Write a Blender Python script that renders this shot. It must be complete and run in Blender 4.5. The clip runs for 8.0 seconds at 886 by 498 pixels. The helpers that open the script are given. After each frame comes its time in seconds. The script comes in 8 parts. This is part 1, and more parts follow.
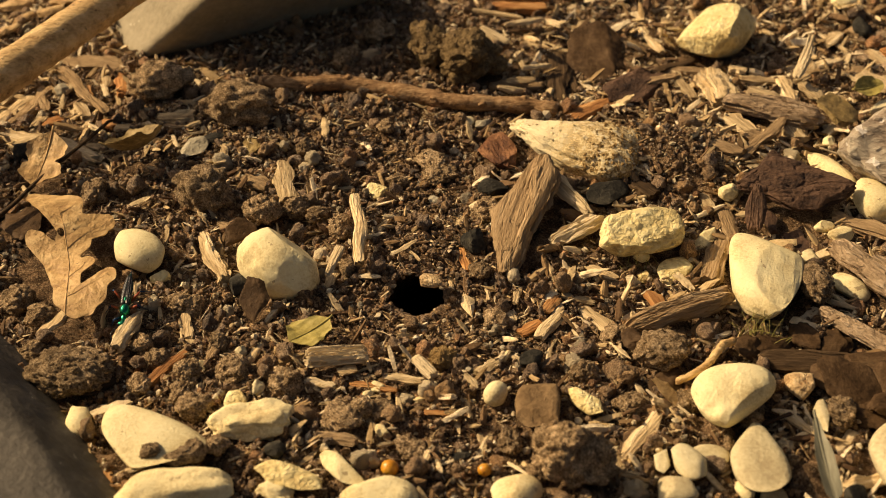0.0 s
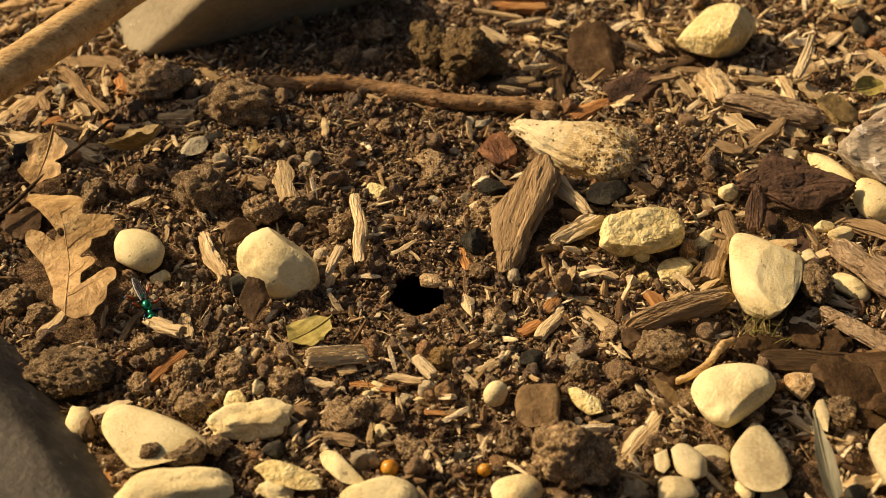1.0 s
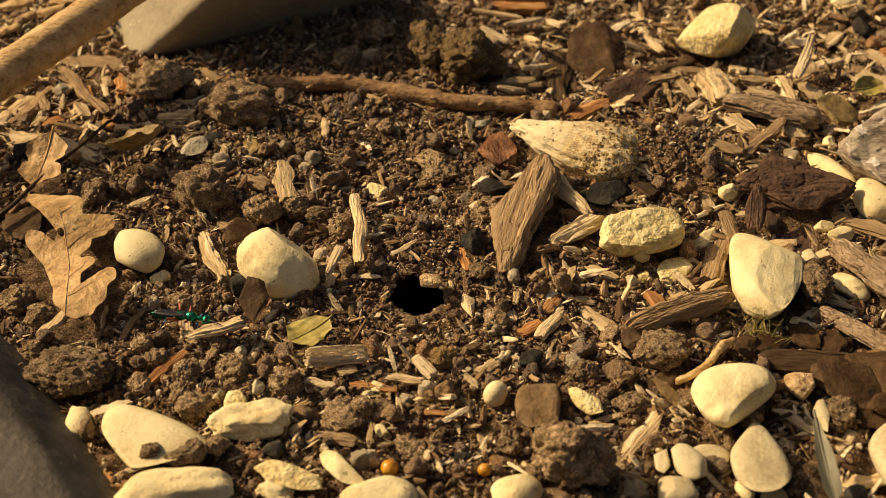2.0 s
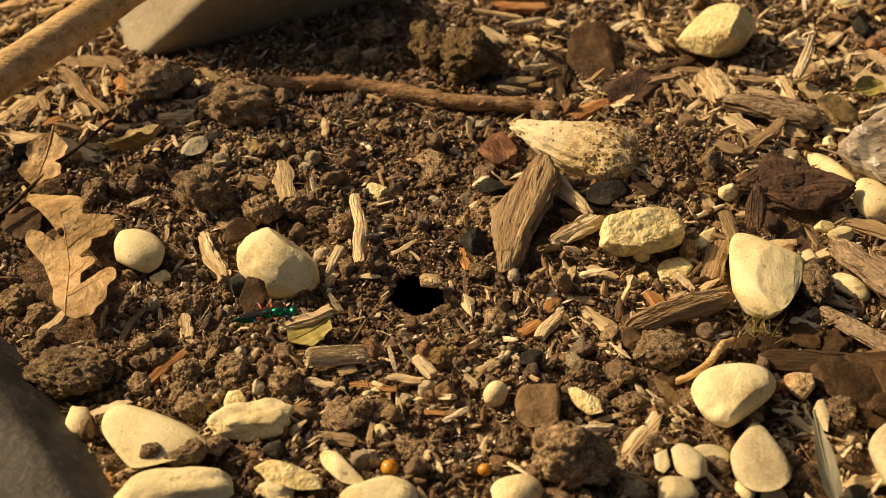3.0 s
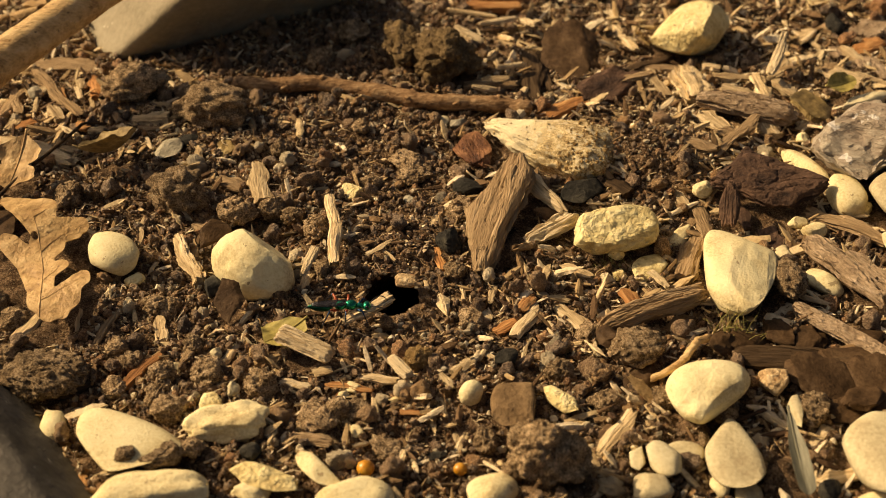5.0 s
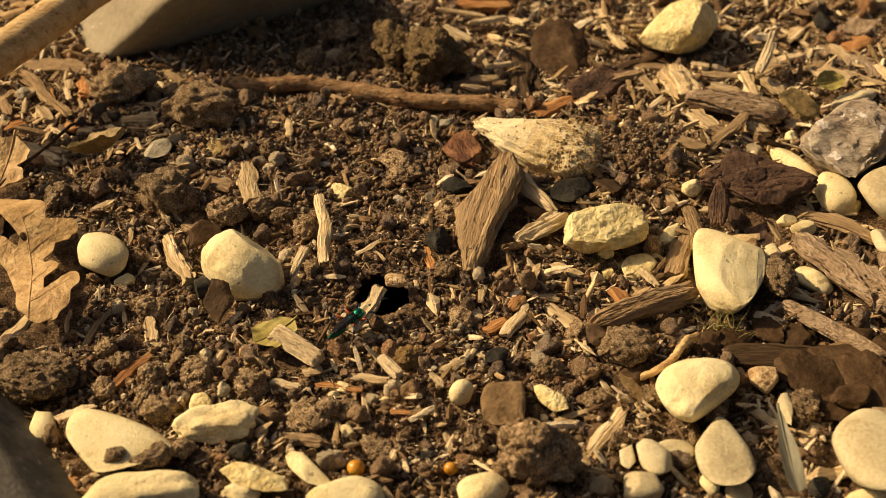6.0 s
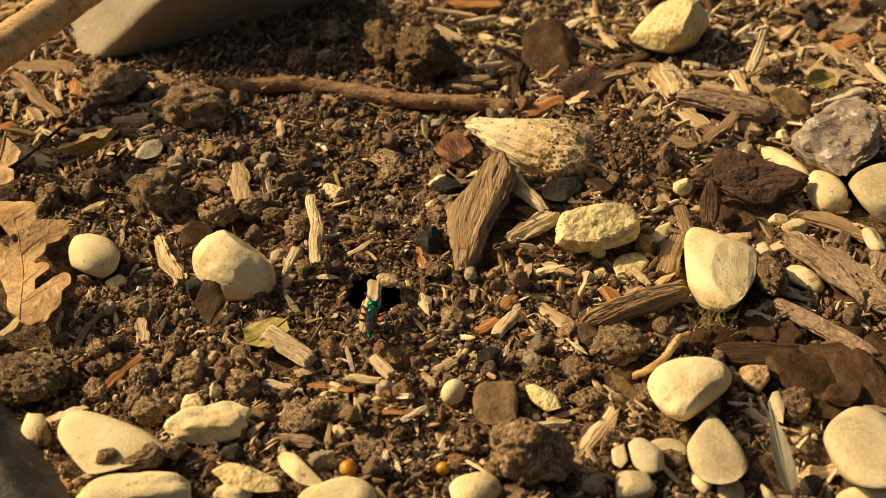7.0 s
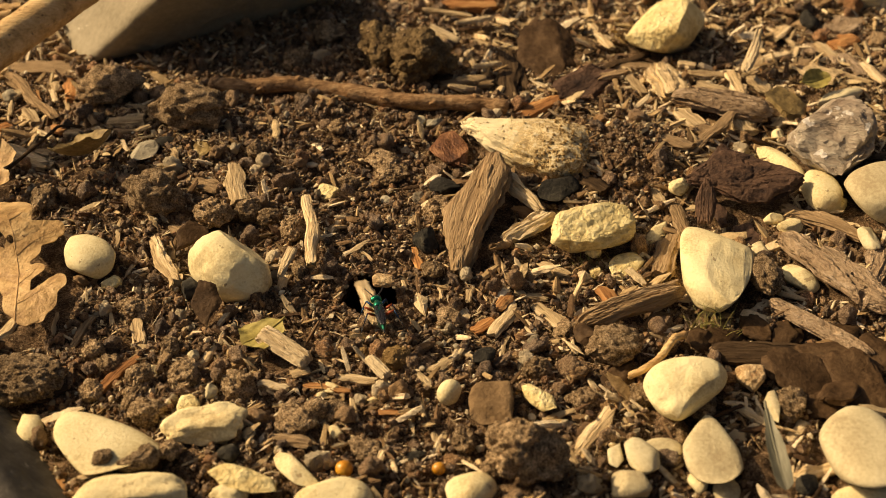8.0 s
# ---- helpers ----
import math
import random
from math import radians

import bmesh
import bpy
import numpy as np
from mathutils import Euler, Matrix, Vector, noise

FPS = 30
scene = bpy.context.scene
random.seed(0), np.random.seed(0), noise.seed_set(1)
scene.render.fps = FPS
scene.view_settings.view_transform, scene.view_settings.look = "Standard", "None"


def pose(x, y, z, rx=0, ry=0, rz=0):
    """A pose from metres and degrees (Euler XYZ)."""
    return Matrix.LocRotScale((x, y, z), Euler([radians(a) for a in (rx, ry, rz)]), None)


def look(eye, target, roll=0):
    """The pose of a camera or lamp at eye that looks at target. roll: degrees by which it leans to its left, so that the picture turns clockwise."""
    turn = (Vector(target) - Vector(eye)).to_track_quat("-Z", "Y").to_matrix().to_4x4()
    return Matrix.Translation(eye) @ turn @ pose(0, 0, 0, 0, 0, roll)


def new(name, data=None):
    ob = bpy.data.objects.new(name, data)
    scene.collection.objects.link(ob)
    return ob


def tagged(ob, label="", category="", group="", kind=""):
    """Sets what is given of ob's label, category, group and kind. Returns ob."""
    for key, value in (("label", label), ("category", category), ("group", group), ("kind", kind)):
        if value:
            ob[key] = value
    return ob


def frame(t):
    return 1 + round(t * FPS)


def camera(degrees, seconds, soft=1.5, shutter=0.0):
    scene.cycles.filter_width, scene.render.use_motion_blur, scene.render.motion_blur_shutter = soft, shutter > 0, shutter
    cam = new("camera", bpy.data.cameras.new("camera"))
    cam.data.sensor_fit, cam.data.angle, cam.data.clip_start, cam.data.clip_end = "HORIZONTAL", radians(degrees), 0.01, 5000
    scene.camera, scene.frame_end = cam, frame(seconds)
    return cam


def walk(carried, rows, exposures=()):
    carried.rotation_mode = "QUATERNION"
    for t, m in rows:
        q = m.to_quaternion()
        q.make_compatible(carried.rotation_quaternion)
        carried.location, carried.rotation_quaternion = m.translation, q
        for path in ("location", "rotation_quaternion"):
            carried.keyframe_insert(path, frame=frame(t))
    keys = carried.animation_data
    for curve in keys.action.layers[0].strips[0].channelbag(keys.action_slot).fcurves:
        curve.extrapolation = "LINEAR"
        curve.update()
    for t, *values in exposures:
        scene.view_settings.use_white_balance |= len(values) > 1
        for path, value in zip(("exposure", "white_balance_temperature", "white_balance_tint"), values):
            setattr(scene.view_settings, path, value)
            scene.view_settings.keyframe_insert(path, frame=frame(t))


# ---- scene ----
# The ground is seen from about half a metre away; the patch is some 0.3 m wide.
cam = camera(35.0, 8.0, soft=0.7, shutter=0.5)
cam.data.dof.use_dof = True
cam.data.dof.focus_distance = 0.446
cam.data.dof.aperture_fstop = 18.0


def view(x, y, z, down, turn, lean):
    """A camera pose from its place and its degrees below the level, to the right and of lean."""
    return pose(x, y, z, 90 - down, 0, -turn) @ pose(0, 0, 0, 0, 0, lean)


walk(cam, [
    (0.0, view(0.00000, -0.36810, 0.26744, 36.000, 0.000, 0.000)),
    (3.0, view(0.00000, -0.36810, 0.26744, 36.000, 0.000, 0.000)),
    (3.5, view(0.00026, -0.36813, 0.26738, 35.984, 0.046, -0.021)),
    (4.0, view(0.00053, -0.36826, 0.26754, 36.003, 0.224, -0.002)),
    (4.5, view(0.00163, -0.36816, 0.26771, 36.028, 0.565, -0.035)),
    (6.0, view(0.00262, -0.36829, 0.26776, 36.058, 1.361, 0.011)),
    (6.5, view(0.00302, -0.36822, 0.26776, 36.069, 1.491, -0.043)),
    (7.0, view(0.00314, -0.36830, 0.26780, 36.065, 1.698, -0.019)),
    (7.5, view(0.00355, -0.36832, 0.26798, 36.082, 1.740, -0.043)),
    (8.0, view(0.00344, -0.36836, 0.26781, 36.056, 1.866, -0.029)),
], exposures=[(0.0, 0.0, 7800, 13), (8.0, 0.0, 7800, 13)])

# ---- light ----
SUN_FROM = Vector((-0.84, 0.31, 0.62)).normalized()

world = bpy.data.worlds.new("sky")
scene.world = world
world.use_nodes = True
wt = world.node_tree
sky = wt.nodes.new("ShaderNodeTexSky")
sky.sky_type = "NISHITA"
sky.sun_disc = False
sky.sun_elevation = math.asin(SUN_FROM.z)
sky.sun_rotation = math.atan2(SUN_FROM.x, SUN_FROM.y)
sky.air_density, sky.dust_density, sky.ozone_density = 0.6, 5.0, 0.0
wt.links.new(sky.outputs[0], wt.nodes["Background"].inputs[0])
wt.nodes["Background"].inputs[1].default_value = 0.074

sun_data = bpy.data.lights.new("sun", "SUN")
sun_data.energy, sun_data.angle, sun_data.color = 5.1, radians(0.9), (1.0, 0.81, 0.56)
sun = new("sun", sun_data)
sun.matrix_world = look(SUN_FROM * 5, (0, 0, 0))


# ---- numbers for relief ----
def value_noise(p, seed=0):
    """Smooth noise from 0 to 1 at the points p (n x 3)."""
    p = np.asarray(p, float)
    i = np.floor(p).astype(np.int64)
    u = p - i
    u = u * u * (3 - 2 * u)
    out = np.zeros(len(p))
    for dx in (0, 1):
        for dy in (0, 1):
            for dz in (0, 1):
                h = (i[:, 0] + dx) * 374761393 + (i[:, 1] + dy) * 668265263 + (i[:, 2] + dz) * 1442695041 + seed * 974634777
                h = (h ^ (h >> 13)) * 1274126177 & 0x7FFFFFFF
                h = ((h ^ (h >> 16)) * 1103515245) & 0x7FFFFFFF
                v = (h % 65536) / 65535.0
                wx = u[:, 0] if dx else 1 - u[:, 0]
                wy = u[:, 1] if dy else 1 - u[:, 1]
                wz = u[:, 2] if dz else 1 - u[:, 2]
                out += v * wx * wy * wz
    return out


def fbm(p, octaves=4, seed=0, gain=0.5):
    p = np.asarray(p, float)
    out, amp, total = np.zeros(len(p)), 1.0, 0.0
    for k in range(octaves):
        out += amp * value_noise(p * 2 ** k + 17.3 * k, seed + k)
        total += amp
        amp *= gain
    return out / total


def smooth(e0, e1, x):
    t = np.clip((x - e0) / (e1 - e0), 0, 1)
    return t * t * (3 - 2 * t)


HOLE = (-0.0080, -0.0210)          # middle of the burrow's mouth
HOLE_A, HOLE_B = 0.0088, 0.0091    # half its width and depth

MOUND = (0.0840, 0.0560)             # low heap of soil behind the tan rock


def relief(x, y):
    """Height of the soil, without the crumbs that lie on it."""
    x, y = np.atleast_1d(np.asarray(x, float)), np.atleast_1d(np.asarray(y, float))
    p = np.stack([x, y, np.zeros_like(x)], 1)
    near = np.exp(-((x / 0.5) ** 2 + (y / 0.5) ** 2))
    far = 1 - 1 / (1 + ((x * x + y * y) / 0.8) ** 2)
    z = (fbm(p * 22, 3, 5) - 0.5) * 0.010 * (1 - far) + (fbm(p * 0.9, 2, 7) - 0.5) * 0.05 * far + (fbm(p * 95, 3, 9) - 0.5) * 0.0052 * near
    lumps = 1 - np.abs(fbm(p * 210, 2, 21) - 0.5) * 2
    z += (lumps - 0.6) * 0.0034 * near
    dx, dy = (x - HOLE[0]) / HOLE_A, (y - HOLE[1]) / HOLE_B
    r = np.sqrt(dx * dx + dy * dy)
    flat = np.exp(-(r / 2.0) ** 2)
    z = z * (1 - 0.8 * flat) + flat * (-0.0012 + 0.0026 * np.clip(dy, -1.2, 1.8))
    z += 0.0085 * np.exp(-((x - MOUND[0]) / 0.021) ** 2 - ((y - MOUND[1]) / 0.016) ** 2)
    return z - 0.0012


def relief_at(x, y):
    return float(relief(x, y)[0])


# ---- materials ----
class Net:
    """A small node tree writer."""

    def __init__(self, name):
        self.mat = bpy.data.materials.new(name)
        self.mat.use_nodes = True
        self.t = self.mat.node_tree
        self.bsdf = self.t.nodes["Principled BSDF"]

    def add(self, kind, operation="", data_type="", blend_type=""):
        n = self.t.nodes.new(kind)
        if operation:
            n.operation = operation
        if data_type:
            n.data_type = data_type
        if blend_type:
            n.blend_type = blend_type
        return n

    def link(self, a, b):
        self.t.links.new(a, b)

    def noise(self, vec, scale, detail=5.0, rough=0.6, warp=0.0):
        n = self.add("ShaderNodeTexNoise")
        n.inputs["Scale"].default_value = scale
        n.inputs["Detail"].default_value = detail
        n.inputs["Roughness"].default_value = rough
        n.inputs["Distortion"].default_value = warp
        self.link(vec, n.inputs["Vector"])
        return n.outputs["Fac"]

    def math(self, op, a, b, c=None):
        n = self.add("ShaderNodeMath", operation=op)
        for k, v in enumerate((a, b, c)):
            if v is None:
                continue
            if isinstance(v, (int, float)):
                n.inputs[k].default_value = v
            else:
                self.link(v, n.inputs[k])
        return n.outputs[0]

    def ramp(self, fac, stops):
        n = self.add("ShaderNodeValToRGB")
        while len(n.color_ramp.elements) < len(stops):
            n.color_ramp.elements.new(0.5)
        for e, (pos, col) in zip(n.color_ramp.elements, stops):
            e.position, e.color = pos, (*col, 1)
        self.link(fac, n.inputs[0])
        return n.outputs[0]

    def mix(self, fac, a, b, blend="MIX"):
        n = self.add("ShaderNodeMix", data_type="RGBA", blend_type=blend)
        if isinstance(fac, (int, float)):
            n.inputs[0].default_value = fac
        else:
            self.link(fac, n.inputs[0])
        for k, v in ((6, a), (7, b)):
            if isinstance(v, tuple):
                n.inputs[k].default_value = (*v, 1)
            else:
                self.link(v, n.inputs[k])
        return n.outputs[2]


def surface(name, dark, mid, light, scale=120, stretch=(1, 1, 1), rough=0.9, bump=0.0004, fine=900, vary=0.35, island=False,
            specks=None, speck_scale=300, speck_at=0.66, gloss=0.3, tint=None, metal=0.0, pits=0.0, pale=None, pale_at=0.93, steps=None, spread_=0.14, grain=0.38, warp=0.0, fade=None):
    """A mottled, worn surface: three colours, grain at two scales, relief, and a change from piece to piece."""
    n = Net(name)
    tc = n.add("ShaderNodeTexCoord")
    if island:
        rnd = n.add("ShaderNodeNewGeometry").outputs["Random Per Island"]
    else:
        rnd = n.add("ShaderNodeObjectInfo").outputs["Random"]
    shift = n.add("ShaderNodeCombineXYZ")
    n.link(n.math("MULTIPLY", rnd, 3.0), shift.inputs[0])
    n.link(n.math("MULTIPLY", rnd, 7.0), shift.inputs[1])
    add = n.add("ShaderNodeVectorMath", operation="ADD")
    n.link(tc.outputs["Object"], add.inputs[0])
    n.link(shift.outputs[0], add.inputs[1])
    mp = n.add("ShaderNodeMapping")
    mp.inputs["Scale"].default_value = stretch
    n.link(add.outputs[0], mp.inputs["Vector"])
    vec = mp.outputs[0]
    big = n.noise(vec, scale, 5, 0.62, warp)
    small = n.noise(vec, fine, 4, 0.65, warp)
    both = n.math("ADD", n.math("MULTIPLY", big, 1 - grain), n.math("MULTIPLY", small, grain))
    col = n.ramp(both, [(0.5 - spread_, dark), (0.5, mid), (0.5 + spread_, light)])
    if specks:
        sp = n.noise(add.outputs[0], speck_scale, 3, 0.5)
        col = n.mix(n.math("MULTIPLY", n.math("GREATER_THAN", sp, speck_at), 0.75), col, specks)
    if fade:
        # bare stone at one end, crust at the other, with a ragged edge between them
        end0, end1, bare = fade
        xyz = n.add("ShaderNodeSeparateXYZ")
        n.link(tc.outputs["Object"], xyz.inputs[0])
        along = n.math("ADD", xyz.outputs[0], n.math("MULTIPLY", n.math("SUBTRACT", both, 0.5), 0.05))
        fac = n.math("DIVIDE", n.math("SUBTRACT", along, end0), end1 - end0)
        col = n.mix(n.math("MINIMUM", n.math("MAXIMUM", fac, 0.0), 1.0), bare, col)
    if tint:
        col = n.mix(n.math("MULTIPLY", n.math("POWER", rnd, 2.0), 0.9), col, tint)
    if steps:
        col = n.mix(1.0, n.ramp(n.math("FRACT", n.math("MULTIPLY", rnd, 37.0), 0.0), steps), col, "MULTIPLY")
    if pale:
        col = n.mix(n.math("GREATER_THAN", n.math("FRACT", n.math("MULTIPLY", rnd, 91.0), 0.0), pale_at), col, pale)
    hs = n.add("ShaderNodeHueSaturation")
    n.link(col, hs.inputs["Color"])
    n.link(n.math("ADD", n.math("MULTIPLY", rnd, vary * 2), 1 - vary), hs.inputs["Value"])
    n.link(hs.outputs[0], n.bsdf.inputs["Base Color"])
    n.bsdf.inputs["Roughness"].default_value = rough
    n.bsdf.inputs["Metallic"].default_value = metal
    n.bsdf.inputs["Specular IOR Level"].default_value = gloss
    bm = n.add("ShaderNodeBump")
    bm.inputs["Strength"].default_value = 1.0
    bm.inputs["Distance"].default_value = bump
    height = both
    if pits:
        pit = n.noise(add.outputs[0], 420, 2, 0.5)
        height = n.math("SUBTRACT", both, n.math("MULTIPLY", n.math("GREATER_THAN", pit, 0.64), pits))
    n.link(height, bm.inputs["Height"])
    n.link(bm.outputs[0], n.bsdf.inputs["Normal"])
    return n.mat


# Ground soil, coloured darker so the gaps between crumbs look shaded.
SHADED_SOIL = surface("soil", (0.048, 0.027, 0.012), (0.148, 0.089, 0.045), (0.397, 0.258, 0.142), 260, fine=1700, bump=0.0045, spread_=0.10, grain=0.55, rough=0.95, gloss=0.2,
               specks=(0.44, 0.34, 0.20), speck_scale=1300, speck_at=0.64)
# The same soil coloured lighter, so loose crumbs look like sunlit tops.
CRUMB = surface("soil_crumbs", (0.134, 0.082, 0.039), (0.430, 0.277, 0.152), (0.890, 0.655, 0.400), 380, fine=2100, bump=0.0042, spread_=0.10, grain=0.55, rough=0.55, gloss=0.45,
                vary=0.5, island=True, tint=(0.24, 0.15, 0.07), steps=[(0.0, (0.72, 0.74, 0.82)), (0.25, (0.95, 0.92, 0.92)), (0.55, (1.0, 1.0, 1.0)), (0.82, (1.12, 1.02, 0.82)), (1.0, (1.15, 0.90, 0.72))], pale=(0.74, 0.60, 0.37), pale_at=0.92)
CLOD = surface("soil_clod", (0.119, 0.074, 0.036), (0.370, 0.251, 0.131), (0.755, 0.552, 0.325), 300, fine=1700, bump=0.0038, spread_=0.10, grain=0.55, rough=0.95, gloss=0.2,
               vary=0.25, specks=(0.50, 0.40, 0.25), speck_scale=1150, speck_at=0.655)
LIMESTONE = surface("limestone", (0.500, 0.375, 0.175), (0.757, 0.640, 0.348), (0.850, 0.755, 0.450), 70, fine=1300, bump=0.0008, rough=0.85, vary=0.07, pits=0.5,
                    specks=(0.34, 0.24, 0.12), speck_scale=300, speck_at=0.70)
LIMESTONE_ROUGH = surface("limestone_rough", (0.500, 0.360, 0.140), (0.780, 0.640, 0.301), (0.900, 0.795, 0.450), 110, fine=520, bump=0.0042, rough=0.9, vary=0.06,
                          specks=(0.34, 0.23, 0.11), speck_scale=480, speck_at=0.69, pits=0.5)
CRUST = surface("crusted_rock", (0.230, 0.145, 0.060), (0.620, 0.455, 0.215), (0.900, 0.740, 0.420), 260, fine=1500, bump=0.0013, spread_=0.10, grain=0.5, rough=0.95, gloss=0.2, vary=0.05,
                specks=(0.80, 0.69, 0.44), speck_scale=420, speck_at=0.58, fade=(-0.010, 0.000, (0.86, 0.74, 0.46)))
LIMESTONE_GREY = surface("grey_limestone", (0.38, 0.30, 0.165), (0.55, 0.470, 0.275), (0.66, 0.580, 0.360), 60, fine=900, bump=0.0008, pits=0.4, rough=0.8, vary=0.06,
                         specks=(0.27, 0.22, 0.13), speck_scale=380, speck_at=0.72)
GRIT = surface("pale_grit", (0.42, 0.33, 0.19), (0.62, 0.52, 0.33), (0.80, 0.72, 0.52), 200, fine=900, bump=0.0008, rough=0.9, vary=0.3, island=True)
GREYSTONE = surface("grey_stone", (0.194, 0.170, 0.113), (0.339, 0.297, 0.201), (0.513, 0.461, 0.314), 110, fine=620, bump=0.0020, rough=0.75, vary=0.05,
                    specks=(0.52, 0.47, 0.38), speck_scale=260, speck_at=0.70)
ROCK = surface("veined_rock", (0.230, 0.160, 0.105), (0.360, 0.290, 0.205), (0.520, 0.460, 0.340), 70, (1.0, 0.35, 1.0), warp=1.2, fine=620, bump=0.0032, rough=0.7, vary=0.03, spread_=0.16,
               specks=(0.74, 0.69, 0.60), speck_scale=190, speck_at=0.66)
TANSTONE = surface("tan_stone", (0.210, 0.178, 0.108), (0.290, 0.245, 0.155), (0.360, 0.310, 0.205), 30, fine=420, bump=0.0008, rough=0.8, vary=0.03,
                   specks=(0.58, 0.51, 0.37), speck_scale=220, speck_at=0.71)
GREYSTONE_DARK = surface("dark_grey_stone", (0.036, 0.031, 0.023), (0.070, 0.061, 0.046), (0.112, 0.098, 0.075), 45, fine=420, bump=0.0016, rough=0.7, vary=0.03,
                         specks=(0.24, 0.22, 0.18), speck_scale=260, speck_at=0.72)
PACKED = surface("packed_soil", (0.133, 0.082, 0.037), (0.211, 0.134, 0.064), (0.296, 0.199, 0.100), 90, fine=700, bump=0.0016, spread_=0.16, rough=0.9, gloss=0.2, vary=0.05)
# Dark clod soil; its colour also holds the half shade beside the boulder.
SHADED_CLOD = surface("dark_clod", (0.075, 0.048, 0.020), (0.175, 0.116, 0.052), (0.330, 0.228, 0.105), 170, fine=900, bump=0.0040, rough=0.92, gloss=0.2, vary=0.12, grain=0.5)
OCHRE = surface("ochre_clod", (0.340, 0.205, 0.072), (0.480, 0.306, 0.120), (0.696, 0.480, 0.228), 300, fine=1700, bump=0.0050, rough=0.95, gloss=0.2, vary=0.1, grain=0.5)
SLATE = surface("slate", (0.014, 0.013, 0.010), (0.036, 0.033, 0.025), (0.090, 0.080, 0.056), 150, fine=900, bump=0.0020, rough=0.85, gloss=0.15, vary=0.25)
GRAIN = (0.14, 1.5, 1.5)
WOOD = surface("dry_wood", (0.262, 0.165, 0.076), (0.615, 0.455, 0.240), (0.880, 0.725, 0.460), 210, GRAIN, warp=0.7, fine=900, spread_=0.15, bump=0.0026, rough=0.85, vary=0.22)
WOOD_TAN = surface("tan_wood", (0.46, 0.330, 0.170), (0.74, 0.580, 0.340), (0.90, 0.760, 0.500), 260, GRAIN, warp=0.15, spread_=0.2, fine=1100, bump=0.0030, rough=0.88, vary=0.05)
ROTTEN = surface("rotten_wood", (0.18, 0.115, 0.066), (0.50, 0.355, 0.215), (0.74, 0.580, 0.40), 220, (0.5, 1.2, 1.2), warp=0.5, fine=900, spread_=0.2, bump=0.0060, gloss=0.12, rough=0.92, vary=0.08, grain=0.5)
WOOD_GREY = surface("weathered_wood", (0.140, 0.086, 0.042), (0.415, 0.280, 0.146), (0.680, 0.500, 0.295), 200, GRAIN, grain=0.5, warp=0.6, fine=850, spread_=0.25, bump=0.0042, gloss=0.12, rough=0.9, vary=0.12)
WOOD_ORANGE = surface("red_wood", (0.20, 0.080, 0.022), (0.44, 0.200, 0.065), (0.60, 0.34, 0.13), 210, GRAIN, warp=0.7, fine=900, bump=0.0016, rough=0.85, vary=0.2)
WOOD_DARK = surface("dark_wood", (0.026, 0.016, 0.008), (0.075, 0.046, 0.023), (0.15, 0.098, 0.052), 200, GRAIN, warp=0.7, fine=850, bump=0.0018, gloss=0.12, rough=0.85, vary=0.2)
BARK_RED = surface("reddish_bark", (0.050, 0.018, 0.007), (0.170, 0.068, 0.026), (0.38, 0.19, 0.085), 170, (0.6, 1.2, 1.2), fine=900, bump=0.0026, gloss=0.25, rough=0.6, vary=0.1)
BARK = surface("bark", (0.032, 0.016, 0.009), (0.090, 0.047, 0.025), (0.18, 0.100, 0.057), 160, (0.8, 1.1, 1.1), fine=900, bump=0.0024, gloss=0.3, rough=0.75, vary=0.15)
TWIG = surface("twig_bark", (0.12, 0.060, 0.024), (0.29, 0.165, 0.072), (0.46, 0.30, 0.150), 200, (0.5, 1.2, 1.2), fine=800, bump=0.0018, rough=0.85, vary=0.1,
               specks=(0.07, 0.03, 0.012), speck_scale=300, speck_at=0.68)
STICK = surface("stick_bark", (0.36, 0.200, 0.070), (0.68, 0.450, 0.195), (0.85, 0.640, 0.33), 170, (0.4, 1.2, 1.2), fine=900, bump=0.0032, rough=0.7, vary=0.05,
                specks=(0.13, 0.065, 0.024), speck_scale=520, speck_at=0.69)
CHIPS = surface("wood_crumbs", (0.52, 0.48, 0.42), (0.80, 0.77, 0.72), (1.0, 0.98, 0.95), 260, fine=1400, bump=0.0008, rough=0.88, vary=0.12, island=True,
                steps=[(0.0, (0.08, 0.042, 0.021)), (0.22, (0.205, 0.125, 0.060)), (0.38, (0.465, 0.322, 0.156)), (0.66, (0.745, 0.585, 0.332)), (1.0, (0.92, 0.79, 0.55))])
LEAF = surface("dead_leaf", (0.270, 0.148, 0.050), (0.470, 0.292, 0.110), (0.630, 0.435, 0.200), 130, fine=420, bump=0.0022, rough=0.6, vary=0.05, gloss=0.4,
               specks=(0.17, 0.085, 0.03), speck_scale=600, speck_at=0.70)
LEAF_DARK = surface("dark_leaf", (0.033, 0.018, 0.007), (0.070, 0.040, 0.018), (0.123, 0.075, 0.037), 120, fine=800, bump=0.0010, gloss=0.12, rough=0.65, vary=0.2)
LEAF_GREEN = surface("yellow_green_leaf", (0.212, 0.172, 0.040), (0.370, 0.300, 0.080), (0.480, 0.400, 0.130), 120, fine=900, bump=0.0005, rough=0.6, vary=0.1)
NODULE = surface("reddish_nodule", (0.30, 0.17, 0.075), (0.60, 0.42, 0.22), (0.76, 0.60, 0.36), 260, fine=900, bump=0.0030, rough=0.95, gloss=0.15, vary=0.05, grain=0.5)
LEAF_OLIVE = surface("olive_leaf", (0.13, 0.085, 0.028), (0.26, 0.180, 0.065), (0.42, 0.31, 0.130), 90, fine=700, bump=0.0010, rough=0.65, vary=0.1)
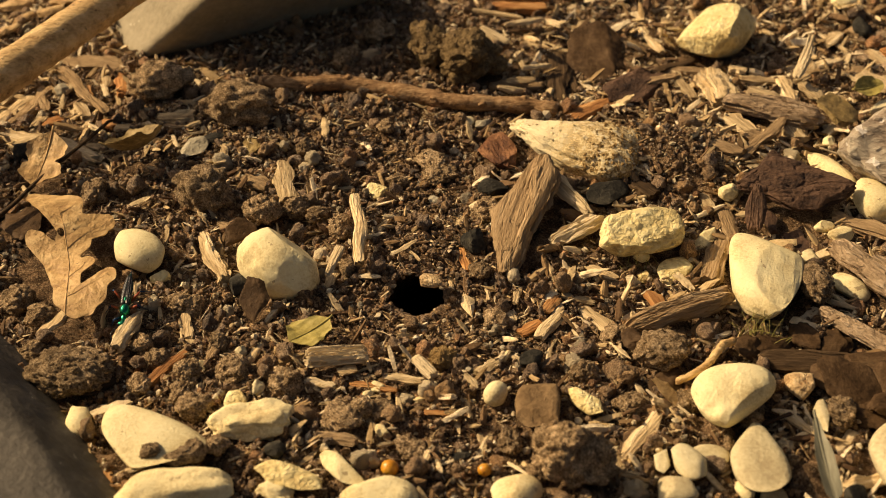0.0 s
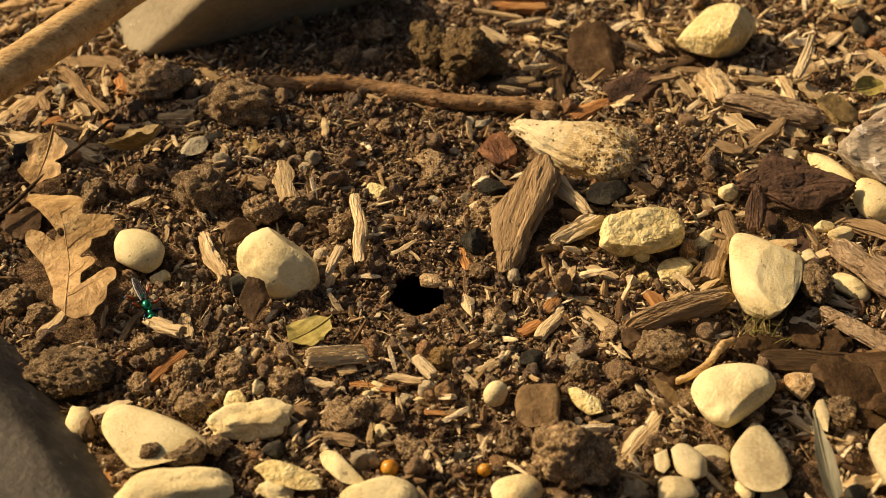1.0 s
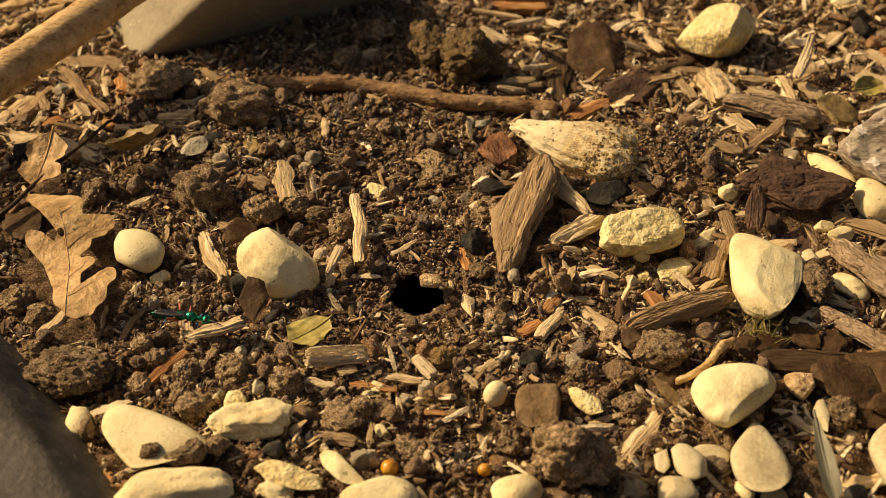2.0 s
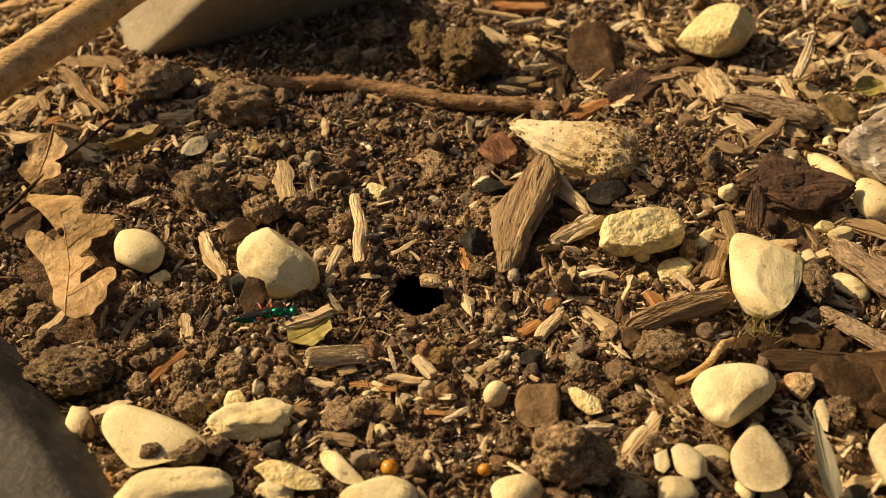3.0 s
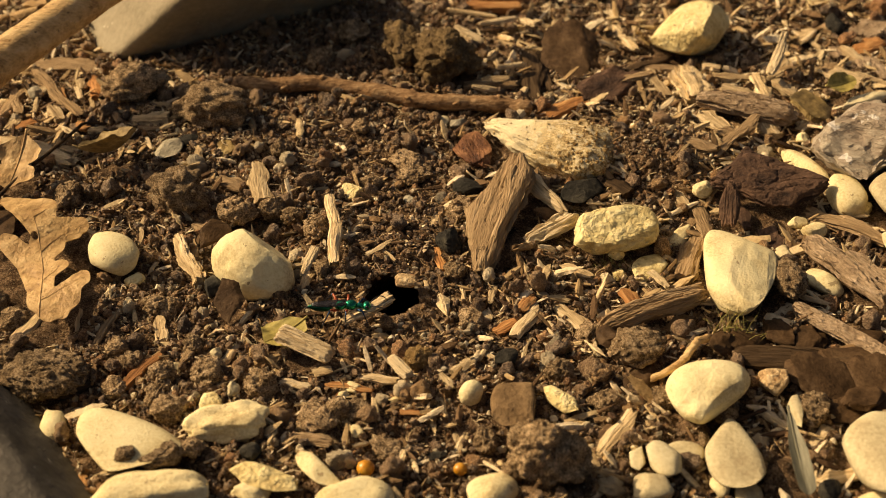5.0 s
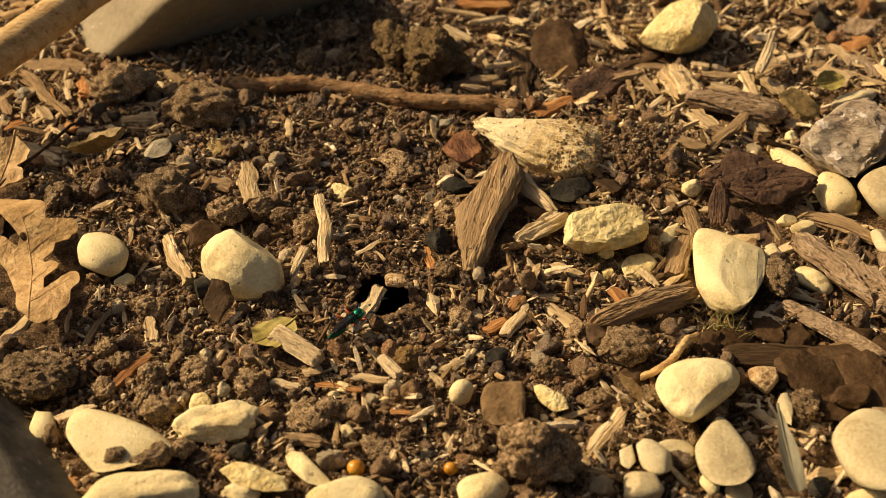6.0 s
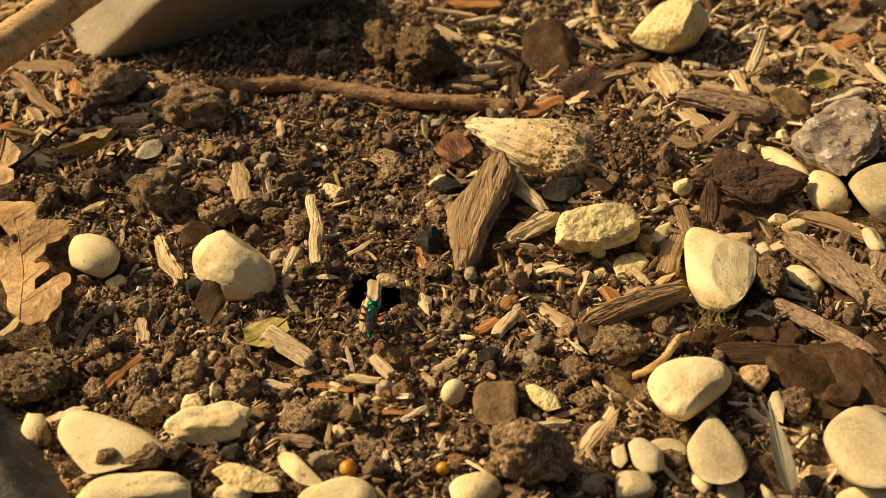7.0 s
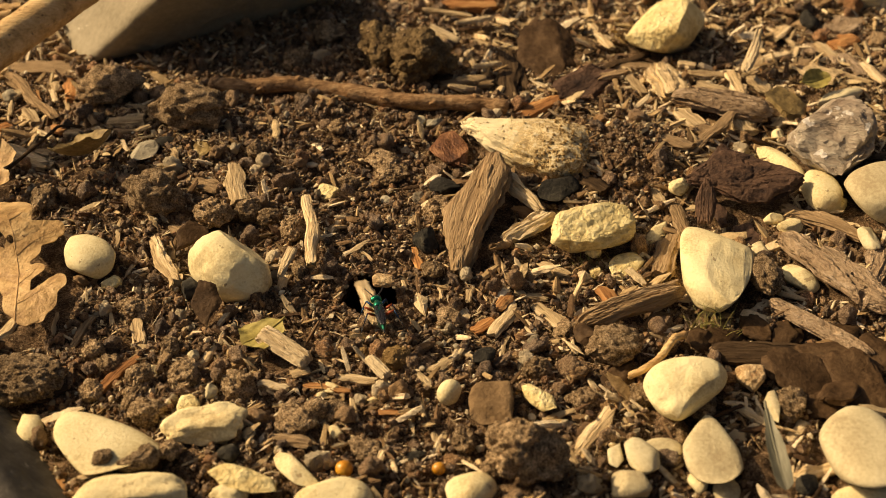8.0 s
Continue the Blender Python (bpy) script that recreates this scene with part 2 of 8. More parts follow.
BLADE = surface("dry_blade", (0.09, 0.085, 0.055), (0.17, 0.160, 0.105), (0.30, 0.28, 0.19), 120, (0.2, 1.5, 1.5), fine=600, bump=0.0006, rough=0.6, vary=0.1)
ORANGE = surface("orange_seed", (0.34, 0.130, 0.01), (0.56, 0.24, 0.02), (0.68, 0.36, 0.05), 200, fine=900, bump=0.0002, rough=0.35, vary=0.1, gloss=0.5)
MOSS = surface("moss", (0.14, 0.125, 0.030), (0.28, 0.25, 0.070), (0.42, 0.37, 0.13), 300, fine=900, bump=0.0003, rough=0.9, vary=0.2)


# ---- builders ----
AVOID = []          # footprints of the things that lie on the soil: x, y, half length, half width, cos, sin


def keep_clear(x, y, length, width, yaw, margin=1.0):
    AVOID.append((x, y, length / 2 * margin, width / 2 * margin, math.cos(radians(yaw)), math.sin(radians(yaw))))


def mesh_of(name, verts, faces, material, sharp=None):
    me = bpy.data.meshes.new(name)
    me.from_pydata([tuple(v) for v in np.asarray(verts, float)], [], [tuple(int(i) for i in fc) for fc in faces])
    me.polygons.foreach_set("use_smooth", [True] * len(me.polygons))
    if sharp:
        me.set_sharp_from_angle(angle=radians(sharp))
    me.materials.append(material)
    me.update()
    return me


def part(name, me, parent, label=""):
    ob = new(name, me)
    ob.parent = parent
    return tagged(ob, label) if label else ob


_ico = {}


def ball(level):
    """Points and triangles of a unit ball."""
    if level not in _ico:
        bm = bmesh.new()
        bmesh.ops.create_icosphere(bm, subdivisions=level, radius=1)
        bm.verts.ensure_lookup_table()
        _ico[level] = (np.array([v.co[:] for v in bm.verts]), np.array([[v.index for v in f.verts] for f in bm.faces]))
        bm.free()
    return _ico[level]


def stone_points(level, size, seed, square=2.0, taper=0.0, lumps=0.10, freq=1.3, facets=0, cut=0.78, rough=0.0, skew=0.0, shear=(0, 0), cuts=()):
    """A worn stone: a rounded body, tapered along its length, cut by a few flat faces, lumpy and rough."""
    rng = np.random.default_rng(seed)
    n, faces = ball(level)
    p = n / (np.abs(n) ** square).sum(1)[:, None] ** (1.0 / square)
    p[:, 1] *= 1 + taper * p[:, 0]
    p[:, 2] *= 1 + 0.5 * taper * p[:, 0]
    p[:, 1] += skew * p[:, 0] ** 2
    p[:, 0] += shear[0] * p[:, 2]
    p[:, 1] += shear[1] * p[:, 2]
    for around, up, reach in cuts:
        d = np.array([math.cos(radians(around)) * math.cos(radians(up)), math.sin(radians(around)) * math.cos(radians(up)), math.sin(radians(up))])
        p -= 0.93 * np.clip(p @ d - reach, 0, None)[:, None] * d
    for _ in range(facets):
        d = rng.normal(size=3)
        d[2] *= 0.8
        d /= np.linalg.norm(d)
        over = np.clip(p @ d - cut * rng.uniform(0.85, 1.1), 0, None)
        p -= 0.93 * over[:, None] * d
    p *= (1 + lumps * 2 * (fbm(n * freq + 9.1 * seed, 3, seed % 97) - 0.5))[:, None]
    if rough:
        p *= (1 + rough * 2 * (fbm(n * 7 + 3.3 * seed, 4, seed % 89 + 3, 0.65) - 0.5))[:, None]
    lo, hi = p.min(0), p.max(0)
    p = (p - (lo + hi) / 2) / (hi - lo)
    return p * np.array(size), faces


def clod_points(level, size, seed, bits=120, square=2.0, facets=4, grain=0.075, **rest):
    """A clod of soil: many small crumbs stuck together in an uneven lump."""
    rng = np.random.default_rng(seed)
    n, faces = ball(level)
    p = n / (np.abs(n) ** square).sum(1)[:, None] ** (1.0 / square)
    for _ in range(facets):
        d = rng.normal(size=3)
        d /= np.linalg.norm(d)
        over = np.clip(p @ d - rng.uniform(0.62, 0.85), 0, None)
        p -= 0.85 * over[:, None] * d
    p *= (1 + 0.5 * (fbm(n * 1.4 + seed * 1.7, 2, seed % 91) - 0.5))[:, None]
    c = rng.normal(size=(bits, 3))
    c /= np.linalg.norm(c, axis=1)[:, None]
    r = rng.uniform(0.5, 1.0, bits) * 2.6 / math.sqrt(bits)
    gap = 1 - n @ c.T
    dome = np.sqrt(np.clip(r[None] ** 2 - 2 * gap, 0, None)).max(1)
    p += n * (dome * 0.8 - 0.08)[:, None]
    p *= (1 + grain * 2 * (fbm(n * 11 + 3.3 * seed, 3, seed % 83 + 5, 0.75) - 0.5))[:, None]
    lo, hi = p.min(0), p.max(0)
    return (p - (lo + hi) / 2) / (hi - lo) * np.array(size), faces


def flake_points(level, size, seed, **rest):
    """A torn flake: flat, with an uneven, angular outline and a layered face."""
    rng = np.random.default_rng(seed)
    n, faces = ball(level)
    p = n / (np.abs(n) ** 3.0).sum(1)[:, None] ** (1 / 3.0)
    for k in range(9):
        a = rng.uniform(0, 6.283)
        d = np.array([math.cos(a), math.sin(a), rng.normal() * 0.2])
        d /= np.linalg.norm(d)
        p -= 0.95 * np.clip(p @ d - rng.uniform(0.55, 0.9), 0, None)[:, None] * d
    edge = 1 + 0.5 * (fbm(np.stack([n[:, 0] * 2.5, n[:, 1] * 2.5, n[:, 2] * 0 + seed], 1), 4, seed % 71, 0.65) - 0.5)
    p[:, :2] *= edge[:, None]
    step = fbm(np.stack([p[:, 0] * 1.6, p[:, 1] * 2.2, p[:, 2] * 0 + seed], 1), 3, seed % 67)
    p[:, 2] += 0.5 * (np.round(step * 8) / 8 - 0.5) + 0.7 * (step - 0.5)
    lo, hi = p.min(0), p.max(0)
    return (p - (lo + hi) / 2) / (hi - lo) * np.array(size), faces


def stone(name, label, x, y, length, width, height, yaw, seed, material=None, category="stone", sink=0.22, tip=(0, 0), group="", level=4, sharp=None, z=None, trims=(), ragged=0.0, **shape):
    pts, faces = {"soil_clod": clod_points, "bark_flake": flake_points}.get(name, stone_points)(level, (length, width, height), seed, **shape)
    soft = 0.032 * width
    for nx, ny, nz, reach in trims * 3:
        d = np.array([nx, ny, nz])
        over = (pts @ d - reach - 1.25 * soft) / soft
        pts = pts - (soft * np.where(over > 20, over, np.log1p(np.exp(np.minimum(over, 20)))))[:, None] * d
    if ragged:
        q = pts / width
        pts = pts * (1 + ragged * 2 * (fbm(q * 3.5 + seed, 4, seed % 61, 0.6) - 0.5))[:, None]
    ob = new(name, mesh_of(name, pts, faces, material or LIMESTONE, sharp))
    base = relief_at(x, y) if z is None else z
    ob.matrix_world = pose(x, y, base + height * (0.5 - sink), tip[0], tip[1], yaw)
    keep_clear(x, y, length, width, yaw, 0.8)
    return tagged(ob, label, category, group)


def slab(name, label, x, y, z, yaw, length, width, height, lean, seed, material, square=9.0, lumps=0.004, dents=0.0012, cuts=()):
    """A block of stone from its lowest corner, with worn edges; its sides lean along and across it as it rises."""
    n, faces = ball(6)
    p = n / (np.abs(n) ** square).sum(1)[:, None] ** (1.0 / square)
    n = n / np.linalg.norm(n, axis=1)[:, None]
    for around, up, reach in cuts:
        d = np.array([math.cos(radians(around)) * math.cos(radians(up)), math.sin(radians(around)) * math.cos(radians(up)), math.sin(radians(up))])
        p -= 0.96 * np.clip(p @ d - reach, 0, None)[:, None] * d
    p = (p + 1) / 2 * np.array((length, width, height))
    p[:, 0] += lean[0] * p[:, 2]
    p[:, 1] += lean[1] * p[:, 2]
    q = p / max(length, width)
    p += n * (lumps * (fbm(q * 3 + seed, 3, seed) - 0.5) + dents * (fbm(q * 14 + seed, 4, seed + 9) - 0.5))[:, None]
    ob = new(name, mesh_of(name, p, faces, material, 40))
    ob.matrix_world = pose(x, y, z, 0, 0, yaw)
    c, s = math.cos(radians(yaw)), math.sin(radians(yaw))
    keep_clear(x + c * length / 2 - s * width / 2, y + s * length / 2 + c * width / 2, length, width, yaw, 0.9)
    return tagged(ob, label, "stone")


def chip_points(length, width, thick, seed, ring=14, steps=9, bend=0.0, point=0.35, ragged=0.12, ridge=0.16, wavy=0.10, rot=0.0, ends=None):
    """A torn piece of wood: ridges run along its fibres and its ends are splintered."""
    rng = np.random.default_rng(seed)
    ang = np.linspace(0, 2 * math.pi, ring, endpoint=False) + rng.uniform(-0.12, 0.12, ring)
    prof = np.stack([np.sign(np.cos(ang)) * np.abs(np.cos(ang)) ** 0.7, np.sign(np.sin(ang)) * np.abs(np.sin(ang)) ** 0.7], 1)
    prof *= (1 + rng.uniform(-ridge, ridge, ring))[:, None]
    torn = rng.uniform(-ragged, ragged, (2, ring))
    p0, p1 = ends or rng.uniform(0.1, point + 0.1, 2)
    verts = []
    wave = rng.uniform(0, 6.28, 3)
    for k in range(steps + 1):
        s = k / steps
        u = s * 2 - 1
        narrow = 1 - p0 * max(0, -u - 0.35) ** 1.2 * 1.5 - p1 * max(0, u - 0.35) ** 1.2 * 1.5
        narrow *= 1 + 0.07 * math.sin(5 * u + wave[0])
        jut = np.where(u < 0, torn[0] * (-u) ** 3, torn[1] * u ** 3)
        xs = (u + jut) * length / 2
        off = bend * length * (u * u - 0.4) + 0.02 * length * math.sin(4 * u + wave[1])
        jig = 1 + 0.05 * rng.normal(size=ring) + wavy * np.sin(u * 6 + ang * 2 + wave[2])
        verts.append(np.stack([xs, prof[:, 0] * width / 2 * narrow * jig + off, prof[:, 1] * thick / 2 * narrow * jig + 0.25 * off], 1))
    verts = np.concatenate(verts)
    if rot:
        q = verts / width
        away = np.stack([verts[:, 0] * 0, verts[:, 1] / width, verts[:, 2] / thick], 1)
        verts = verts + away * (rot * 2.4 * width * (fbm(q * (0.8, 1.6, 1.6) + seed, 3, seed % 53) - 0.5) + rot * 0.5 * width * (fbm(q * (0.9, 5, 5) + seed, 2, seed % 47) - 0.5))[:, None]
    faces = [(k * ring + i, k * ring + (i + 1) % ring, (k + 1) * ring + (i + 1) % ring, (k + 1) * ring + i) for k in range(steps) for i in range(ring)]
    faces += [tuple(range(ring - 1, -1, -1)), tuple(steps * ring + i for i in range(ring))]
    return verts, faces


def chip_mesh(name, length, width, thick, seed, material, ring=14, steps=9, bend=0.0, **shape):
    verts, faces = chip_points(length, width, thick, seed, ring, steps, bend, **shape)
    return mesh_of(name, verts, faces, material, 38)


def chip(name, label, x, y, length, width, thick, yaw, seed, material=None, tilt=0.0, roll=0.0, bend=0.0, rise=0.0, category="wood chip", group="wood chips on the soil", **shape):
    big = length > 0.028
    coarse = "rot" in shape
    me = chip_mesh(name, length, width, thick, seed, material or WOOD, 34 if coarse else 22 if big else 14, 34 if coarse else 16 if big else 9, bend, **shape)
    ob = new(name, me)
    ob.matrix_world = pose(x, y, relief_at(x, y) + thick * 0.42 + rise, roll, tilt, yaw)
    keep_clear(x, y, length, width, yaw, 0.95)
    return tagged(ob, label, category, group)


def split_mesh(name, length, thick, left, right, seed, material, grain=0.10, bow=0.0, torn=0.05, pits=0.0, lines=8.0, rows=72, cols=60, layers=6):
    """A split piece of wood along x: its two edges run through a few half widths, its faces are ridged along the fibres, its ends torn."""
    s, v = np.linspace(0, 1, rows), np.linspace(-1, 1, cols)
    ease = lambda w: np.interp(s, np.linspace(0, 1, len(w)), w)
    nick = lambda k: 0.06 * max(max(left), max(right)) * 2 * (fbm(np.stack([s * 9, s * 0 + k, s * 0 + seed], 1), 3, seed % 43) - 0.5)
    wl, wr = ease(left) + nick(1), ease(right) + nick(5)
    S, V = np.meshgrid(s, v, indexing="ij")
    Y = np.where(V > 0, wl[:, None] * V, wr[:, None] * V)
    jag = torn * 2 * (fbm(np.stack([V.ravel() * 3.1, (S.ravel() > 0.5) * 7.0 + seed, V.ravel() * 0], 1), 3, seed % 41, 0.7) - 0.5).reshape(S.shape)
    U = S * 2 - 1
    X = length / 2 * (U + jag * np.abs(U) ** 4 * np.sign(U))
    across = Y.ravel() / (max(left) + max(right))
    q = np.stack([S.ravel() * length * 70, across * lines, S.ravel() * 0 + seed], 1)
    fibre = (fbm(q, 4, seed % 37, 0.6) - 0.5).reshape(S.shape)
    step = fbm(np.stack([S.ravel() * length * 45, across * lines * 0.4, S.ravel() * 0 + 3 * seed], 1), 2, seed % 31).reshape(S.shape)
    edge = 1 - 0.55 * np.abs(V) ** 7
    tip = np.clip(np.minimum(S, 1 - S) / 0.05, 0, 1) ** 0.5 * 0.45 + 0.55
    top = thick / 2 * edge * tip + thick * (grain * 2.2 * fibre + grain * 2.0 * (np.round(step * 7) / 7 - 0.5))
    if pits:
        hole = fbm(np.stack([S.ravel() * length * 190, Y.ravel() * 420, S.ravel() * 0 + seed], 1), 2, seed % 29).reshape(S.shape)
        top -= thick * pits * smooth(0.56, 0.68, hole)
    crack = 1 - smooth(0.0, 0.045, np.abs(fibre))
    top -= thick * 0.45 * grain * crack * tip * smooth(1.0, 0.9, np.abs(V))
    low = -thick / 2 * (1 - 0.35 * np.abs(V) ** 5) * tip + thick * 0.15 * fibre
    arch = bow * length * (U * U - 0.4)
    verts = np.concatenate([np.stack([X, Y, top + arch], -1).reshape(-1, 3), np.stack([X, Y * 0.97, np.minimum(low, top - 0.1 * thick) + arch], -1).reshape(-1, 3)])
    i = np.arange(rows * cols).reshape(rows, cols)
    n = rows * cols
    quads = np.stack([i[:-1, :-1], i[1:, :-1], i[1:, 1:], i[:-1, 1:]], -1).reshape(-1, 4)
    rim = list(i[:, 0]) + list(i[-1, 1:]) + list(i[-2::-1, -1]) + list(i[0, -2:0:-1])
    # the edges show the layers of the wood, some standing out and some drawn back
    high, deep = verts[rim], verts[[n + k for k in rim]]
    along = np.roll(high, -2, 0) - np.roll(high, 2, 0)
    out = np.stack([-along[:, 1], along[:, 0], along[:, 0] * 0], 1)
    out /= np.linalg.norm(out, axis=1)[:, None] + 1e-12
    out *= np.sign((out * (high - high.mean(0))).sum())
    m, rings = len(rim), [rim]
    for k in range(1, layers):
        ridge = fbm(np.stack([high[:, 0] * 130, high[:, 1] * 260 + 5.3 * k, high[:, 0] * 0 + seed], 1), 3, seed % 27, 0.6) - 0.5
        ridge = np.round(ridge * 9) / 9 * 0.7 + ridge * 0.3
        mid = high + (deep - high) * (k + 0.25 * math.sin(k * 2.4 + seed)) / layers + out * (ridge * 0.75 + (0.05 if k % 2 else -0.10))[:, None] * thick
        rings.append(list(range(len(verts), len(verts) + m)))
        verts = np.concatenate([verts, mid])
    rings.append([n + k for k in rim])
    side = [(a[k], b[k], b[(k + 1) % m], a[(k + 1) % m]) for a, b in zip(rings, rings[1:]) for k in range(m)]
    return mesh_of(name, verts, [tuple(f) for f in quads] + [tuple(n + k for k in f[::-1]) for f in quads] + side, material, 42)


def split(name, label, x, y, z, length, yaw, thick, left, right, seed, material, tilt=0.0, roll=0.0, category="wood chip", group="wood chips on the soil", **shape):
    ob = new(name, split_mesh(name, length, thick, left, right, seed, material, **shape))
    ob.matrix_world = pose(x, y, z, roll, tilt, yaw)
    keep_clear(x, y, length * math.cos(radians(tilt)), 2 * max(max(left), max(right)), yaw, 0.9)
    return tagged(ob, label, category, group)


def tube(points, radii, sides=10, knots=0.0, seed=0):
    """Points and faces of a round, uneven stem along a line."""
    rng = np.random.default_rng(seed)
    pts = [Vector(p) for p in points]
    verts, faces = [], []
    for k, p in enumerate(pts):
        d = (pts[min(k + 1, len(pts) - 1)] - pts[max(k - 1, 0)]).normalized()
        a = d.cross(Vector((0, 0, 1)))
        a = a.normalized() if a.length > 1e-6 else Vector((1, 0, 0))
        b = a.cross(d)
        for i in range(sides):
            t = 2 * math.pi * i / sides
            r = radii[k] * (1 + knots * rng.uniform(-1, 1))
            verts.append(p + r * (math.cos(t) * a + math.sin(t) * b))
    n = len(pts)
    faces = [(k * sides + i, k * sides + (i + 1) % sides, (k + 1) * sides + (i + 1) % sides, (k + 1) * sides + i) for k in range(n - 1) for i in range(sides)]
    faces += [tuple(range(sides - 1, -1, -1)), tuple((n - 1) * sides + i for i in range(sides))]
    return [tuple(v) for v in verts], faces


def leaf_mesh(name, length, left, right, material, curl=0.1, fold=0.1, wave=0.05, seed=0, slant=0.25, thick=0.00025, rows=70, cols=12, body_width=0.09, edge=1.0):
    """A leaf along x: each side's half width is a sum of lobes (middle, reach, breadth); curled, folded and wavy."""
    rng = np.random.default_rng(seed)
    s = np.linspace(0, 1, rows)
    ph = rng.uniform(0, 6.28, 4)

    def reach(lobes):
        body = np.sqrt(np.clip(np.minimum(s / 0.10, (1 - s) / 0.06), 0, 1))
        w = body_width + sum(r * np.exp(-(((s - c) / b) ** 2) ** 2) for c, r, b in lobes)
        w += edge * (0.007 * np.sin(37 * s + ph[0]) + 0.005 * np.sin(71 * s + ph[1]))
        return np.maximum(w, 0.012) * body + 0.004

    wl, wr = reach(left), reach(right)
    verts = []
    for k in range(rows):
        for c in range(-cols, cols + 1):
            q = c / cols
            w = (wl[k] if q > 0 else wr[k]) * q
            x = s[k] + slant * abs(w) * (0.6 - s[k])
            z = curl * (s[k] - 0.5) ** 2 * 2 + fold * abs(w) + wave * (math.sin(9 * s[k] + ph[2]) * w + 0.35 * math.sin(21 * s[k] + ph[3]) * abs(w))
            z -= 0.35 * wave * abs(w) * math.cos(30 * w)
            verts.append((x - 0.5, w, z))
    m = 2 * cols + 1
    faces = [(k * m + c, k * m + c + 1, (k + 1) * m + c + 1, (k + 1) * m + c) for k in range(rows - 1) for c in range(m - 1)]
    nv = len(verts)
    low = [(x, y, z - thick / length) for x, y, z in verts]
    faces2 = [tuple(nv + i for i in reversed(fc)) for fc in faces]
    rim = [k * m for k in range(rows)] + [(rows - 1) * m + c for c in range(1, m)] + [k * m + m - 1 for k in range(rows - 2, -1, -1)] + list(range(m - 2, 0, -1))
    side = [(rim[i], rim[(i + 1) % len(rim)], nv + rim[(i + 1) % len(rim)], nv + rim[i]) for i in range(len(rim))]
    pts = np.array(verts + low) * length
    return mesh_of(name, pts, [tuple(reversed(fc)) for fc in faces] + [tuple(reversed(fc)) for fc in faces2] + side, material, 50)


def lobed_mesh(name, bones, holes, step, material, curl, wave, seed, thick=0.0003, form=((1, 0), (0, 1)), blend=0.0016):
    """A flat leaf that is the union of rounded lobes (x0, y0, x1, y1, radius), with holes (x, y, radius), gently curled."""
    b = np.array(bones)

    def gap(p):
        a, e = b[:, :2], b[:, 2:4]
        ab = e - a
        t = np.clip(((p[:, None] - a) * ab).sum(-1) / ((ab ** 2).sum(-1) + 1e-12), 0, 1)
        d = np.linalg.norm(p[:, None] - a - ab * t[..., None], axis=-1) - b[:, 4]
        k = blend
        out = -k * np.log(np.exp(-d / k).sum(1))
        for hx, hy, hr in holes:
            out = np.maximum(out, hr - np.hypot(p[:, 0] - hx, p[:, 1] - hy))
        q = np.stack([p[:, 0], p[:, 1], p[:, 0] * 0], 1)
        return out + (0.0002 + blend * 0.56) * (fbm(q * 420, 2, seed) - 0.5)

    lo, hi = (np.minimum(b[:, :2], b[:, 2:4]) - b[:, 4:]).min(0) - 0.002, (np.maximum(b[:, :2], b[:, 2:4]) + b[:, 4:]).max(0) + 0.002
    xs, ys = np.arange(lo[0], hi[0], step), np.arange(lo[1], hi[1], step)
    X, Y = np.meshgrid(xs, ys)
    p = np.stack([X.ravel(), Y.ravel()], 1)
    g = gap(p)
    idx = np.arange(len(p)).reshape(X.shape)
    quads = np.stack([idx[:-1, :-1], idx[:-1, 1:], idx[1:, 1:], idx[1:, :-1]], -1).reshape(-1, 4)
    quads = quads[g[quads].mean(1) < 0.15 * step]
    edges = {}
    for q in quads:
        for k in range(4):
            e = (q[k], q[(k + 1) % 4])
            edges[e] = 1
    rim = [e for e in edges if (e[1], e[0]) not in edges]
    rim_ids = np.array(sorted({i for e in rim for i in e}))
    for _ in range(4):
        h = 1e-5
        g0 = gap(p[rim_ids])
        grad = np.stack([(gap(p[rim_ids] + (h, 0)) - g0) / h, (gap(p[rim_ids] + (0, h)) - g0) / h], 1)
        p[rim_ids] -= np.clip(0.7 * g0[:, None] * grad / (0.3 + (grad ** 2).sum(1)[:, None]), -0.4 * step, 0.4 * step)
    p = p @ np.array(form).T
    span = np.ptp(p[:, 1])
    u, v = p[:, 0] / span, p[:, 1] / span
    z = span * (curl * (u * u * 1.4 - 0.6 * v * v) + wave * (0.07 * np.sin(7 * u + seed) * np.sin(8 * v) + 0.05 * np.abs(v) + 0.006 * np.abs(np.sin(9 * (u - 0.7 * np.abs(v)) * 3.14))))
    used = np.unique(quads)
    back = np.full(len(p), -1)
    back[used] = np.arange(len(used))
    top = np.stack([p[:, 0], p[:, 1], z], 1)[used]
    low = top - (0, 0, thick)
    q = back[quads]
    n = len(used)
    faces = [tuple(f) for f in q] + [tuple(n + i for i in f[::-1]) for f in q]
    faces += [(back[b_], back[a_], n + back[a_], n + back[b_]) for a_, b_ in rim]
    return mesh_of(name, np.concatenate([top, low]), faces, material, 60)


